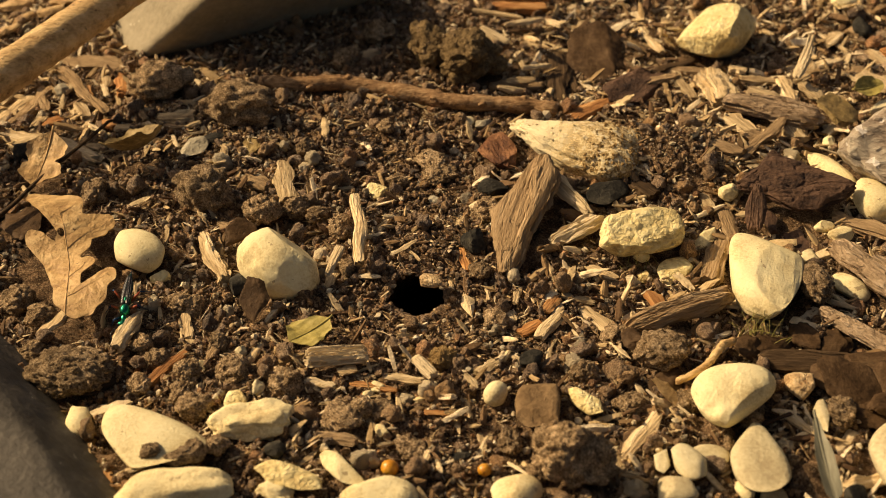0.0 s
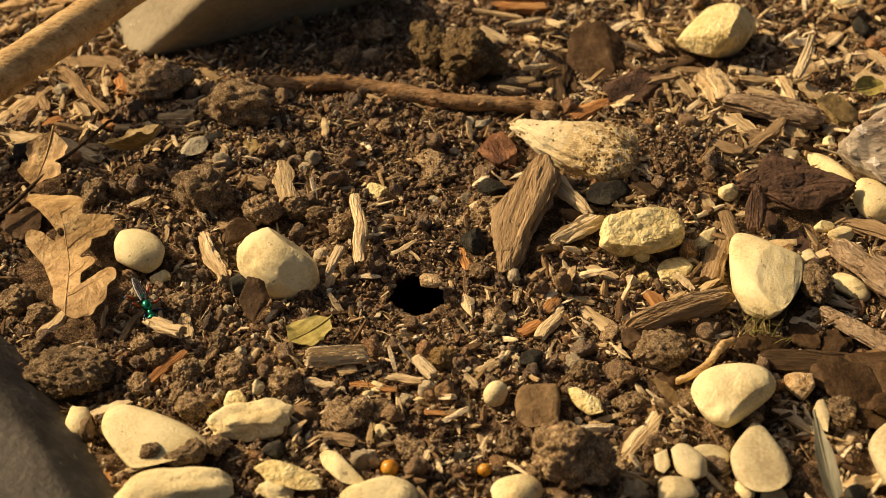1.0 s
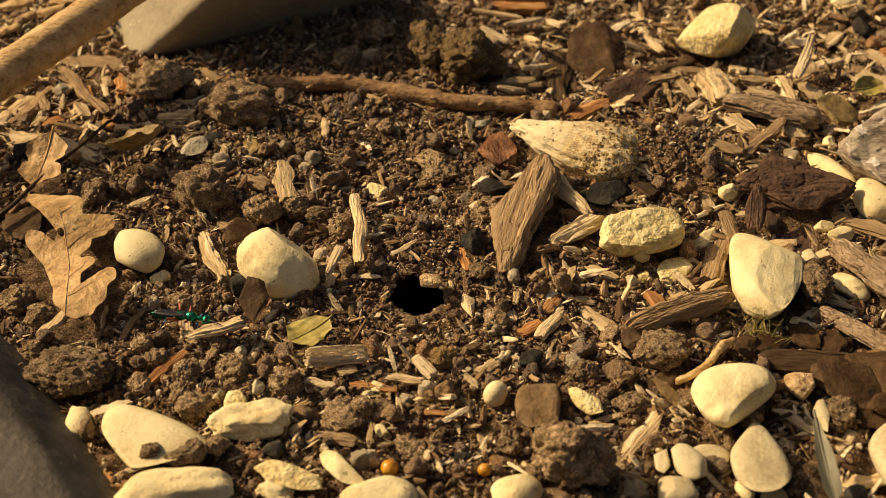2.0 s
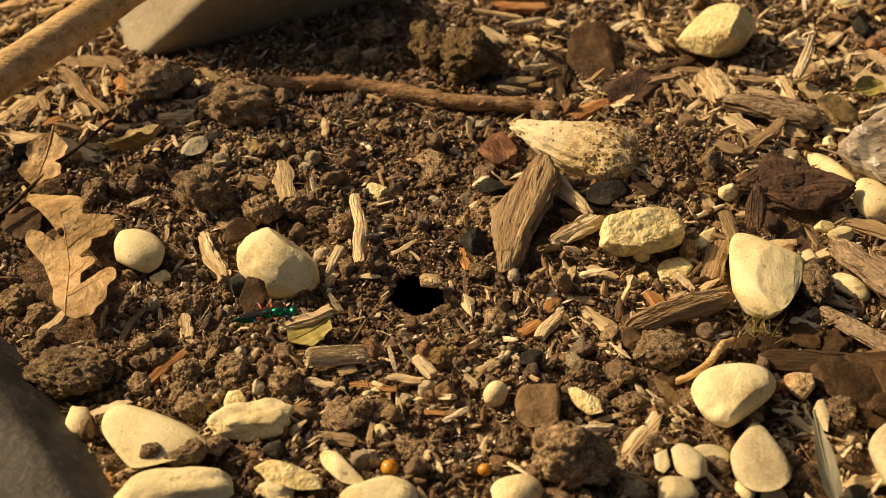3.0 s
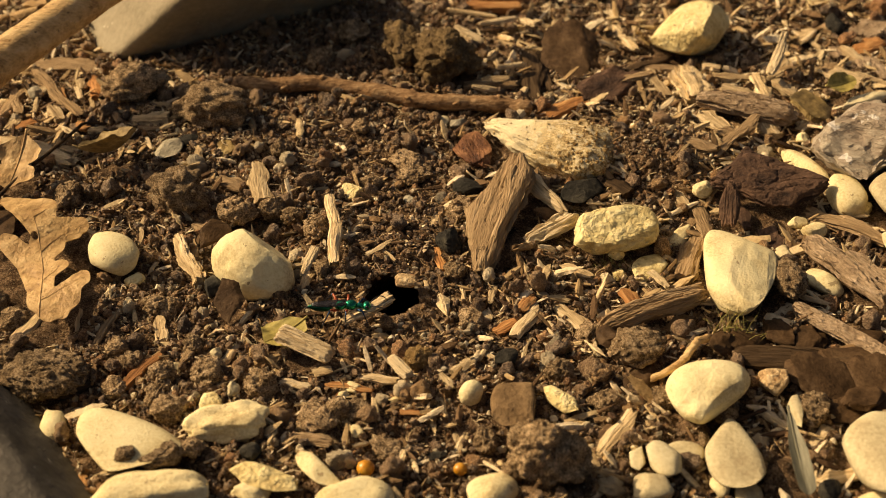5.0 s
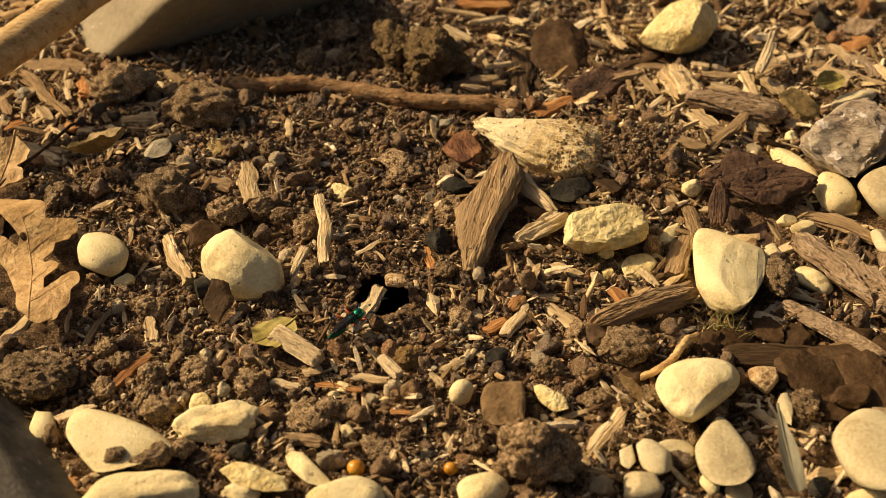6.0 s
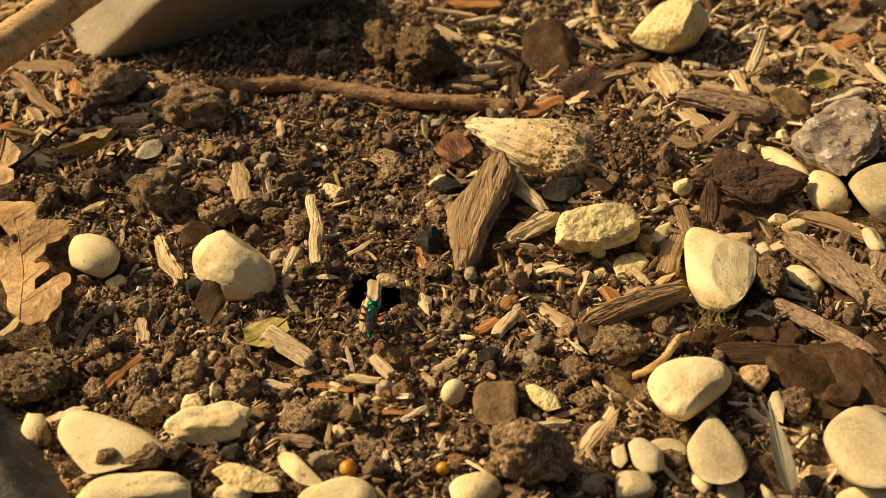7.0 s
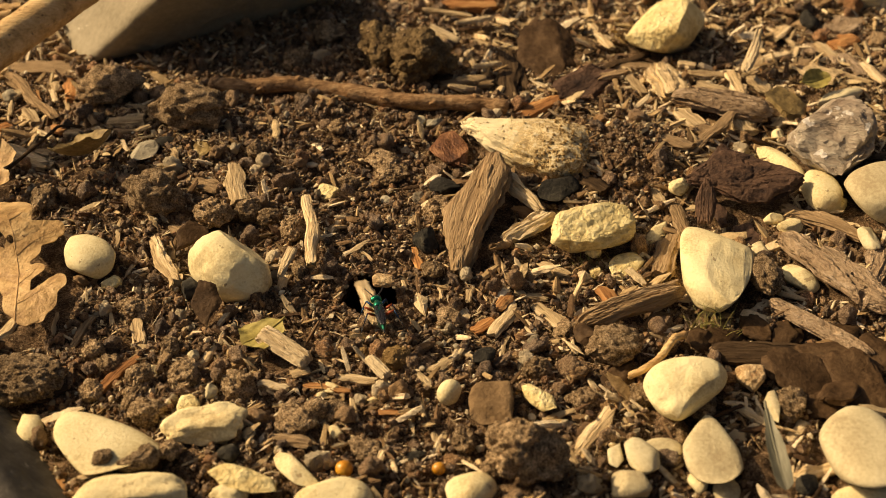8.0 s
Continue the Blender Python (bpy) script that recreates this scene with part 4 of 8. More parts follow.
stone("pebble", "small grey pebble on brown soil", 0.1181, -0.0046, 0.0071, 0.0059, 0.0047, 87, 884, LIMESTONE_GREY, sink=0.18, facets=6, cut=0.68, lumps=0.24, ragged=0.12, category='pebble', group='pale pebbles', rough=0.012)
stone("pebble", "yellow pebble half under soil", 0.1268, -0.0209, 0.0147, 0.0089, 0.0062, -63, 6920, LIMESTONE, sink=0.18, category='pebble', group='pale pebbles', facets=3, cut=0.84, rough=0.012)
stone("pebble", "flat tan sandstone pebble", 0.0736, -0.0102, 0.0187, 0.0123, 0.0047, 64, 5065, LIMESTONE_ROUGH, sink=0.18, category='pebble', group='pale pebbles', facets=3, cut=0.84, rough=0.012, square=2.7, trims=((0.135, 0.866, 0.482, 0.0043), (0.462, 0.44, 0.77, 0.0034), (0.586, -0.518, 0.623, 0.0049), (-0.069, -0.922, -0.38, 0.0046), (-0.348, -0.661, -0.665, 0.004), (-0.527, 0.731, -0.434, 0.0057), (-0.548, 0.688, -0.476, 0.0057)))
stone("pebble", "small pale limestone block", -0.0229, 0.0336, 0.0083, 0.0071, 0.0050, -22, 2670, LIMESTONE_ROUGH, sink=0.18, square=3.5, facets=6, cut=0.68, lumps=0.24, ragged=0.12, category='pebble', group='pale pebbles', rough=0.012)
stone("pebble", "tiny grey fragment on brown soil", 0.0635, -0.0056, 0.0058, 0.0054, 0.0044, 80, 1166, LIMESTONE_ROUGH, sink=0.18, facets=6, cut=0.68, lumps=0.24, ragged=0.12, category='pebble', group='pale pebbles', rough=0.012)
stone("pebble", "tiny grey fragment on brown soil", 0.0636, -0.0138, 0.0049, 0.0043, 0.0035, 88, 2594, LIMESTONE_ROUGH, sink=0.18, facets=6, cut=0.68, lumps=0.24, ragged=0.12, category='pebble', group='pale pebbles', rough=0.012)
stone("pebble", "small grey-white pebble on brown soil", -0.0593, -0.0523, 0.0053, 0.0035, 0.0028, -82, 5504, LIMESTONE_GREY, sink=0.18, facets=6, cut=0.68, lumps=0.24, ragged=0.12, category='pebble', group='pale pebbles', rough=0.012)
stone("pebble", "pale broken fragment on brown soil", -0.0529, -0.0686, 0.0051, 0.0049, 0.0039, 31, 4724, LIMESTONE_GREY, sink=0.18, facets=4, cut=0.68, lumps=0.24, ragged=0.12, category='pebble', group='pale pebbles', rough=0.012)
stone("pebble", "pale rough fragment in the soil", -0.0579, -0.0759, 0.0124, 0.0081, 0.0046, -90, 2955, LIMESTONE_ROUGH, sink=0.18, ragged=0.12, level=5, category='pebble', group='pale pebbles', facets=3, cut=0.84, rough=0.012, square=2.7, trims=((-0.079, -0.951, 0.3, 0.003), (-0.654, -0.082, 0.752, 0.003), (-0.496, 0.773, 0.396, 0.0029), (0.011, 0.978, -0.207, 0.003), (0.677, -0.005, -0.736, 0.0028), (0.275, -0.957, -0.09, 0.0032)))
stone("pebble", "porous reddish-tan nodule of rock", 0.1012, -0.0692, 0.0123, 0.0107, 0.0086, -89, 6280, NODULE, sink=0.18, lumps=0.2, rough=0.1, ragged=0.1, level=5, category='pebble', group='pale pebbles', facets=3, cut=0.84, square=2.7, trims=((-0.664, -0.499, 0.557, 0.0047), (-0.645, 0.064, 0.761, 0.0038), (0.171, 0.962, 0.213, 0.0039), (0.583, 0.737, -0.342, 0.0031), (0.409, -0.599, -0.688, 0.0031), (-0.123, -0.964, -0.237, 0.0042)))
stone("pebble", "pale angular limestone pebble in the soil", 0.0400, -0.0739, 0.0184, 0.0079, 0.0053, -54, 1707, LIMESTONE_ROUGH, sink=0.18, ragged=0.05, category='pebble', group='pale pebbles', facets=3, cut=0.84, rough=0.012, square=2.7, trims=((-0.722, 0.108, 0.684, 0.0048), (-0.164, 0.71, 0.685, 0.0024), (0.489, 0.833, 0.259, 0.0041), (0.699, -0.186, -0.691, 0.0041), (0.044, -0.781, -0.623, 0.0027), (-0.491, -0.84, -0.232, 0.0038)))
stone("pebble", "tan pebble among pale pebbles", -0.0440, -0.1091, 0.0103, 0.0061, 0.0049, 0, 4569, LIMESTONE, sink=0.18, facets=6, cut=0.68, lumps=0.24, ragged=0.12, category='pebble', group='pale pebbles', rough=0.012)
stone("pebble", "brown pebble among pale pebbles", -0.0437, -0.1090, 0.0102, 0.0054, 0.0037, -23, 1101, LIMESTONE, sink=0.18, facets=6, cut=0.68, lumps=0.24, ragged=0.12, category='pebble', group='pale pebbles', rough=0.012)
stone("pebble", "tiny pale pebble on brown soil", -0.0067, -0.0703, 0.0041, 0.0026, 0.0020, 17, 853, LIMESTONE, sink=0.18, facets=6, cut=0.68, lumps=0.24, ragged=0.12, category='pebble', group='pale pebbles', rough=0.012)
stone("pebble", "tiny pale pebble on brown soil", -0.0215, -0.0693, 0.0033, 0.0022, 0.0018, 17, 3490, LIMESTONE, sink=0.18, facets=6, cut=0.68, lumps=0.24, ragged=0.12, category='pebble', group='pale pebbles', rough=0.012)
stone("pebble", "tiny pale pebble on brown soil", -0.0171, -0.0843, 0.0048, 0.0039, 0.0024, -42, 3871, LIMESTONE, sink=0.18, facets=6, cut=0.68, lumps=0.24, ragged=0.12, category='pebble', group='pale pebbles', rough=0.012)
stone("pebble", "tiny pale pebble on brown soil", -0.0193, -0.0653, 0.0055, 0.0037, 0.0022, -37, 3003, LIMESTONE, sink=0.18, facets=6, cut=0.68, lumps=0.24, ragged=0.12, category='pebble', group='pale pebbles', rough=0.012)
stone("pebble", "small grey flint pebble", -0.0894, -0.0142, 0.0069, 0.0053, 0.0042, 24, 2972, LIMESTONE_ROUGH, sink=0.18, lumps=0.25, facets=6, cut=0.68, ragged=0.12, category='pebble', group='pale pebbles', rough=0.012)
stone("pebble", "small pale pebble on brown soil", -0.0648, -0.0933, 0.0046, 0.0038, 0.0030, 42, 6447, LIMESTONE, sink=0.18, facets=6, cut=0.68, lumps=0.24, ragged=0.12, category='pebble', group='pale pebbles', rough=0.012)
stone("pebble", "small pale pebble on brown soil", -0.0703, -0.0577, 0.0042, 0.0036, 0.0028, 69, 6168, LIMESTONE, sink=0.18, facets=6, cut=0.68, lumps=0.24, ragged=0.12, category='pebble', group='pale pebbles', rough=0.012)
stone("pebble", "pale fragment under the tree twig", 0.0145, 0.0765, 0.0069, 0.0053, 0.0037, 50, 1307, GREYSTONE, sink=0.18, facets=3, cut=0.68, lumps=0.24, ragged=0.12, category='pebble', group='pale pebbles', rough=0.012)
stone("pebble", "small white fragment on brown soil", 0.0091, 0.0792, 0.0086, 0.0055, 0.0038, -66, 1536, LIMESTONE_GREY, sink=0.18, facets=6, cut=0.68, lumps=0.24, ragged=0.12, category='pebble', group='pale pebbles', rough=0.012)

# dark stones
stone("slate_pebble", "grey slate pebble in the soil", 0.0259, -0.0549, 0.0074, 0.0063, 0.0044, 38, 4455, SLATE, sink=0.18, category='pebble', facets=5, cut=0.74, lumps=0.2)
stone("slate_pebble", "dark rounded slate pebble", -0.0634, -0.0191, 0.0089, 0.0075, 0.0060, 85, 4956, SLATE, sink=0.18, category='pebble', rough=0.03, facets=5, cut=0.74, lumps=0.2)
stone("slate_piece", "black angular slate piece", 0.0562, 0.0296, 0.0205, 0.0143, 0.0081, 34, 8326, SLATE, sink=0.18, category='stone', facets=7, cut=0.7, sharp=25, square=4, lumps=0.03, level=5, trims=((-0.51, 0.774, 0.376, 0.0064), (0.208, 0.53, 0.822, 0.0038), (0.771, -0.628, 0.102, 0.0069), (0.011, -0.678, -0.735, 0.0042), (-0.479, -0.313, -0.82, 0.0046), (-0.835, 0.461, -0.3, 0.0076)))
stone("slate_pebble", "dark slate pebble on brown soil", 0.0172, 0.0346, 0.0109, 0.0071, 0.0050, -13, 7473, SLATE, sink=0.18, category='pebble', facets=5, cut=0.74, lumps=0.2)
stone("slate_pebble", "dark rough stone on brown soil", 0.0100, -0.0013, 0.0105, 0.0090, 0.0085, 86, 3302, SLATE, sink=0.18, category='pebble', rough=0.14, ragged=0.12, facets=9, cut=0.66, lumps=0.3, sharp=30)
stone("slate_pebble", "small dark slate pebble", -0.0449, -0.0950, 0.0058, 0.0057, 0.0046, -21, 4564, SLATE, sink=0.18, category='pebble', facets=5, cut=0.74, lumps=0.2)
stone("slate_pebble", "thin dark slate sliver", 0.0042, -0.0931, 0.0074, 0.0032, 0.0019, 13, 2026, SLATE, sink=0.18, category='pebble', facets=5, cut=0.74, lumps=0.2)
stone("slate_pebble", "black pebble among chips", 0.1727, 0.1538, 0.0163, 0.0081, 0.0064, 79, 7832, SLATE, sink=0.18, category='pebble', facets=5, cut=0.74, lumps=0.2)
stone("slate_pebble", "dark grey pebble on brown soil", 0.1070, -0.1107, 0.0067, 0.0058, 0.0047, -88, 4422, SLATE, sink=0.18, category='pebble', facets=5, cut=0.74, lumps=0.2)
stone("slate_pebble", "small grey stone on brown soil", -0.0027, 0.0311, 0.0057, 0.0041, 0.0033, -71, 4547, GREYSTONE, sink=0.18, category='pebble', facets=5, cut=0.74, lumps=0.2)
stone("slate_pebble", "flat grey stone flake", -0.0885, 0.0593, 0.0174, 0.0113, 0.0043, 57, 1902, GREYSTONE, sink=0.18, category='stone', facets=5, cut=0.74, lumps=0.2, square=2.7, trims=((-0.267, 0.767, 0.583, 0.0034), (0.3, 0.425, 0.854, 0.0033), (0.757, -0.274, 0.593, 0.0049), (0.463, -0.806, -0.368, 0.0044), (-0.309, -0.43, -0.848, 0.0028), (-0.799, 0.454, -0.395, 0.0054)))
stone("slate_pebble", "dark stone among litter", -0.0834, 0.0653, 0.0104, 0.0069, 0.0042, 13, 2978, SLATE, sink=0.18, category='pebble', facets=5, cut=0.74, lumps=0.2)
stone("slate_pebble", "small dark stone on brown soil", -0.1487, 0.0559, 0.0092, 0.0076, 0.0061, -85, 4605, SLATE, sink=0.18, category='pebble', facets=5, cut=0.74, lumps=0.2)
stone("slate_pebble", "small grey stone on brown soil", -0.1453, 0.1031, 0.0064, 0.0059, 0.0047, 45, 4524, GREYSTONE, sink=0.18, category='pebble', facets=5, cut=0.74, lumps=0.2)

# clods of soil
stone("soil_clod", "large crumbly brown soil clod", -0.0811, 0.0281, 0.0230, 0.0185, 0.0148, -12, 2568, CLOD, sink=0.18, category='soil clod', group='clods of soil', level=5)
stone("soil_clod", "large crumbly brown soil clod", -0.0752, 0.0821, 0.0294, 0.0205, 0.0164, -11, 555, CLOD, sink=0.18, category='soil clod', group='clods of soil', level=5)
stone("soil_clod", "shaded soil clod by the large stone", -0.1064, 0.0995, 0.0263, 0.0187, 0.0150, 9, 3869, CLOD, sink=0.18, category='soil clod', group='clods of soil', level=5)
stone("soil_clod", "large dark crumbly clod with fine fibres", -0.1070, -0.0640, 0.0270, 0.0200, 0.0140, -6, 2338, CLOD, sink=0.16, category='soil clod', group='clods of soil', level=6, bits=260, grain=0.10)
stone("soil_clod", "crumbly clod beside an oak leaf", -0.1311, -0.0275, 0.0120, 0.0110, 0.0090, 20, 2339, CLOD, sink=0.15, category='soil clod', group='clods of soil', level=5)
stone("soil_clod", "crumbly clod beside an oak leaf", -0.1225, -0.0345, 0.0105, 0.0100, 0.0075, 70, 2340, CLOD, sink=0.15, category='soil clod', group='clods of soil', level=5)
stone("soil_clod", "crumbly clod above the grey stone", -0.1215, -0.0500, 0.0090, 0.0080, 0.0060, 10, 2341, CLOD, sink=0.15, category='soil clod', group='clods of soil', level=5)
stone("soil_clod", "round clod on brown soil", -0.0838, -0.0548, 0.0085, 0.0080, 0.0075, 10, 3101, CLOD, sink=0.15, category='soil clod', group='clods of soil', level=5)
stone("soil_clod", "round clod on brown soil", -0.0735, -0.0625, 0.0082, 0.0078, 0.0072, 50, 3102, CLOD, sink=0.15, category='soil clod', group='clods of soil', level=5)
stone("soil_clod", "brown clod on brown soil", -0.0690, -0.0785, 0.0100, 0.0092, 0.0085, -20, 3103, CLOD, sink=0.15, category='soil clod', group='clods of soil', level=5)
stone("soil_clod", "brown clod beside a flat pebble", -0.0862, -0.0680, 0.0072, 0.0078, 0.0070, 30, 3104, CLOD, sink=0.15, category='soil clod', group='clods of soil', level=5)
stone("soil_clod", "dark clod on brown soil", -0.0665, -0.0475, 0.0080, 0.0072, 0.0066, 80, 3105, CLOD, sink=0.15, category='soil clod', group='clods of soil', level=5)
stone("soil_clod", "dark clod on brown soil", -0.0890, -0.0490, 0.0075, 0.0070, 0.0060, -40, 3106, CLOD, sink=0.15, category='soil clod', group='clods of soil', level=5)
stone("soil_clod", "brown clod beside a soil block", 0.0405, -0.0605, 0.0090, 0.0085, 0.0070, 15, 3107, CLOD, sink=0.15, category='soil clod', group='clods of soil', level=5)
stone("soil_clod", "dark clod on brown soil", 0.0525, -0.0730, 0.0110, 0.0100, 0.0080, -70, 3108, CLOD, sink=0.15, category='soil clod', group='clods of soil', level=5)
stone("soil_clod", "brown clod among wood shreds", -0.0228, -0.0760, 0.0085, 0.0075, 0.0065, 33, 3109, CLOD, sink=0.15, category='soil clod', group='clods of soil', level=5)
stone("soil_clod", "flat brown clod on brown soil", -0.0010, 0.0445, 0.0130, 0.0110, 0.0060, 8, 3110, CLOD, sink=0.15, category='soil clod', group='clods of soil', level=5)
stone("soil_clod", "small clod on brown soil", -0.0164, 0.0395, 0.0080, 0.0080, 0.0060, 61, 3111, CLOD, sink=0.15, category='soil clod', group='clods of soil', level=5)
stone("soil_clod", "small clod on brown soil", -0.0420, 0.0170, 0.0085, 0.0080, 0.0065, -15, 3112, CLOD, sink=0.15, category='soil clod', group='clods of soil', level=5)
stone("soil_block", "smooth squarish brown block of soil", 0.0271, -0.0763, 0.0287, 0.0175, 0.0083, 87, 4014, PACKED, sink=0.18, category='soil clod', group='clods of soil', square=3.2, lumps=0.10, rough=0.06, ragged=0.12, facets=3, level=5, trims=((0.325, 0.878, 0.352, 0.0069), (0.661, 0.089, 0.745, 0.0057), (0.145, -0.965, 0.217, 0.0058), (-0.075, -0.997, -0.025, 0.0055), (-0.677, -0.159, -0.719, 0.0056), (-0.481, 0.7, -0.528, 0.0072), (-0.056, 0.996, -0.073, 0.0068)))
stone("soil_clod", "tall brown soil clod among pale pebbles", 0.0345, -0.1030, 0.0185, 0.0235, 0.0230, 80, 1073, CLOD, sink=0.10, category='soil clod', group='clods of soil', level=6, bits=60, facets=7, grain=0.12)
stone("soil_clod", "brown soil clod on brown soil", 0.0641, -0.0545, 0.0179, 0.0172, 0.0103, 28, 3575, CLOD, sink=0.18, category='soil clod', group='clods of soil', level=5)
stone("soil_clod", "dark crumbly clod on brown soil", -0.0600, 0.0187, 0.0142, 0.0136, 0.0109, 83, 6922, CLOD, sink=0.18, category='soil clod', group='clods of soil', level=5)
stone("soil_clod", "small round clod on brown soil", -0.0490, 0.0213, 0.0104, 0.0099, 0.0079, -83, 1786, CLOD, sink=0.18, category='soil clod', group='clods of soil', level=5)
stone("soil_clod", "dark clod on brown soil", -0.0333, 0.0085, 0.0119, 0.0089, 0.0071, -89, 6961, CLOD, sink=0.18, category='soil clod', group='clods of soil', level=5)
stone("soil_clod", "large rough clod of dark soil, half shade in its colour", 0.0118, 0.1175, 0.0300, 0.0270, 0.0220, 89, 2687, SHADED_CLOD, sink=0.18, category='soil clod', group='clods of soil', level=6, bits=44, facets=8, grain=0.13)
stone("soil_clod", "large rough clod of dark soil, half shade in its colour", -0.0055, 0.1290, 0.0300, 0.0190, 0.0170, -72, 8319, SHADED_CLOD, sink=0.18, category='soil clod', group='clods of soil', level=6, bits=44, facets=8, grain=0.13)
stone("soil_clod", "dark clod under the large stone", -0.0262, 0.1465, 0.0144, 0.0130, 0.0104, 36, 4030, CLOD, sink=0.18, category='soil clod', group='clods of soil', level=5)
stone("soil_clod", "small clod of soil", -0.0491, 0.0589, 0.0097, 0.0085, 0.0068, -90, 8863, CLOD, sink=0.18, category='soil clod', group='clods of soil', level=5)
stone("soil_clod", "small clod of soil", -0.0383, 0.1252, 0.0125, 0.0117, 0.0094, 26, 4408, CLOD, sink=0.18, category='soil clod', group='clods of soil', level=5)
stone("soil_clod", "small clod on brown soil", 0.0145, 0.0183, 0.0119, 0.0115, 0.0092, 53, 4219, CLOD, sink=0.18, category='soil clod', group='clods of soil', level=5)
stone("soil_clod", "small clod by the burrow", 0.0115, -0.0154, 0.0089, 0.0075, 0.0060, -88, 1102, CLOD, sink=0.18, category='soil clod', group='clods of soil', level=5)
stone("soil_clod", "dark clod beside a pebble", 0.1143, -0.0245, 0.0199, 0.0104, 0.0083, -85, 316, CLOD, sink=0.18, category='soil clod', group='clods of soil', z=0.003, level=5)
stone("soil_clod", "brown clod on brown soil", -0.0450, -0.0655, 0.0115, 0.0110, 0.0077, -38, 8213, CLOD, sink=0.18, category='soil clod', group='clods of soil', level=5)
stone("soil_clod", "brown clod on brown soil", -0.0608, -0.0616, 0.0131, 0.0099, 0.0069, -86, 8719, CLOD, sink=0.18, category='soil clod', group='clods of soil', level=5)
stone("soil_clod", "small round clod on brown soil", -0.0211, 0.0719, 0.0080, 0.0068, 0.0054, -90, 5868, CLOD, sink=0.18, category='soil clod', group='clods of soil', level=5)
stone("soil_clod", "small clod on brown soil", -0.0737, -0.0706, 0.0117, 0.0073, 0.0051, 80, 127, CLOD, sink=0.18, category='soil clod', group='clods of soil', level=5)
stone("soil_clod", "small clod on brown soil", -0.0807, -0.0274, 0.0089, 0.0086, 0.0069, -36, 8018, CLOD, sink=0.18, category='soil clod', group='clods of soil', level=5)
stone("soil_clod", "small round clod on brown soil", -0.0768, -0.0276, 0.0099, 0.0066, 0.0053, 75, 3554, CLOD, sink=0.18, category='soil clod', group='clods of soil', level=5)
stone("soil_clod", "dark clod on brown soil", -0.0302, -0.0097, 0.0094, 0.0059, 0.0047, -72, 718, CLOD, sink=0.18, category='soil clod', group='clods of soil', level=5)
stone("soil_clod", "brown clod on brown soil", -0.0033, 0.0516, 0.0159, 0.0112, 0.0067, -49, 3151, CLOD, sink=0.18, category='soil clod', group='clods of soil', level=5)
stone("soil_clod", "brown clod on brown soil", 0.1094, -0.0806, 0.0130, 0.0095, 0.0066, 85, 8496, CLOD, sink=0.18, category='soil clod', group='clods of soil', level=5)
stone("soil_clod", "brown clod on brown soil", 0.0183, -0.0895, 0.0099, 0.0070, 0.0056, 84, 7002, CLOD, sink=0.18, category='soil clod', group='clods of soil', level=5)
stone("soil_clod", "brown clod on brown soil", 0.0257, -0.1004, 0.0085, 0.0075, 0.0053, -84, 8431, CLOD, sink=0.18, category='soil clod', group='clods of soil', level=5)
stone("soil_clod", "brown clod on brown soil", -0.0091, -0.0896, 0.0112, 0.0092, 0.0055, -26, 7112, CLOD, sink=0.18, category='soil clod', group='clods of soil', level=5)
stone("soil_clod", "brown clod on brown soil", -0.0289, -0.0794, 0.0147, 0.0123, 0.0074, -63, 5273, CLOD, sink=0.18, category='soil clod', group='clods of soil', level=5)
stone("soil_clod", "clod heaped against a flat pebble", -0.0655, -0.0985, 0.0080, 0.0065, 0.0060, 60, 4411, CLOD, sink=0.18, category='soil clod', group='clods of soil', z=0.0035, level=5)
stone("soil_clod", "clod heaped against a flat pebble", -0.0610, -0.0945, 0.0085, 0.0075, 0.0060, 10, 4412, CLOD, sink=0.18, category='soil clod', group='clods of soil', z=0.0020, level=5)
stone("soil_clod", "clod resting on a flat pebble", -0.0770, -0.1010, 0.0064, 0.0053, 0.0043, 37, 5562, CLOD, sink=0.18, category='soil clod', group='clods of soil', z=0.0062, level=5)
stone("soil_clod", "clod resting on a flat pebble", -0.0689, -0.1012, 0.0108, 0.0074, 0.0037, 20, 2125, CLOD, sink=0.18, category='soil clod', group='clods of soil', z=0.0055, level=5)
stone("soil_clod", "brown clod on brown soil", 0.0685, -0.0733, 0.0096, 0.0091, 0.0064, 29, 6022, CLOD, sink=0.18, category='soil clod', group='clods of soil', level=5)
stone("soil_clod", "brown clod on brown soil", 0.0777, -0.0899, 0.0075, 0.0030, 0.0021, 76, 7449, CLOD, sink=0.18, category='soil clod', group='clods of soil', level=5)
stone("soil_clod", "brown clod on brown soil", 0.0853, -0.0778, 0.0143, 0.0095, 0.0057, -90, 3068, CLOD, sink=0.18, category='soil clod', group='clods of soil', level=5)
stone("soil_clod", "ochre crumb of soil", -0.0002, -0.0552, 0.0103, 0.0082, 0.0049, 48, 2451, OCHRE, sink=0.18, category='soil clod', group='clods of soil', level=6, bits=70, grain=0.2)
stone("soil_clod", "ochre crumb of soil", -0.0098, -0.0522, 0.0053, 0.0050, 0.0035, -72, 7017, OCHRE, sink=0.18, category='soil clod', group='clods of soil', level=5)
stone("soil_block", "pale ochre crumb of soil on the burrow lip", -0.0038, -0.0205, 0.0094, 0.0070, 0.0047, -17, 8214, NODULE, sink=0.18, z=0.0012, category='soil clod', group='clods of soil', rough=0.12, ragged=0.16, facets=4, level=5, square=2.7, trims=((-0.69, 0.3, 0.659, 0.0031), (-0.004, 0.619, 0.785, 0.0021), (0.912, 0.387, 0.138, 0.0033), (0.519, -0.433, -0.737, 0.0026), (0.003, -0.627, -0.779, 0.0022), (-0.888, -0.427, -0.173, 0.0032)))
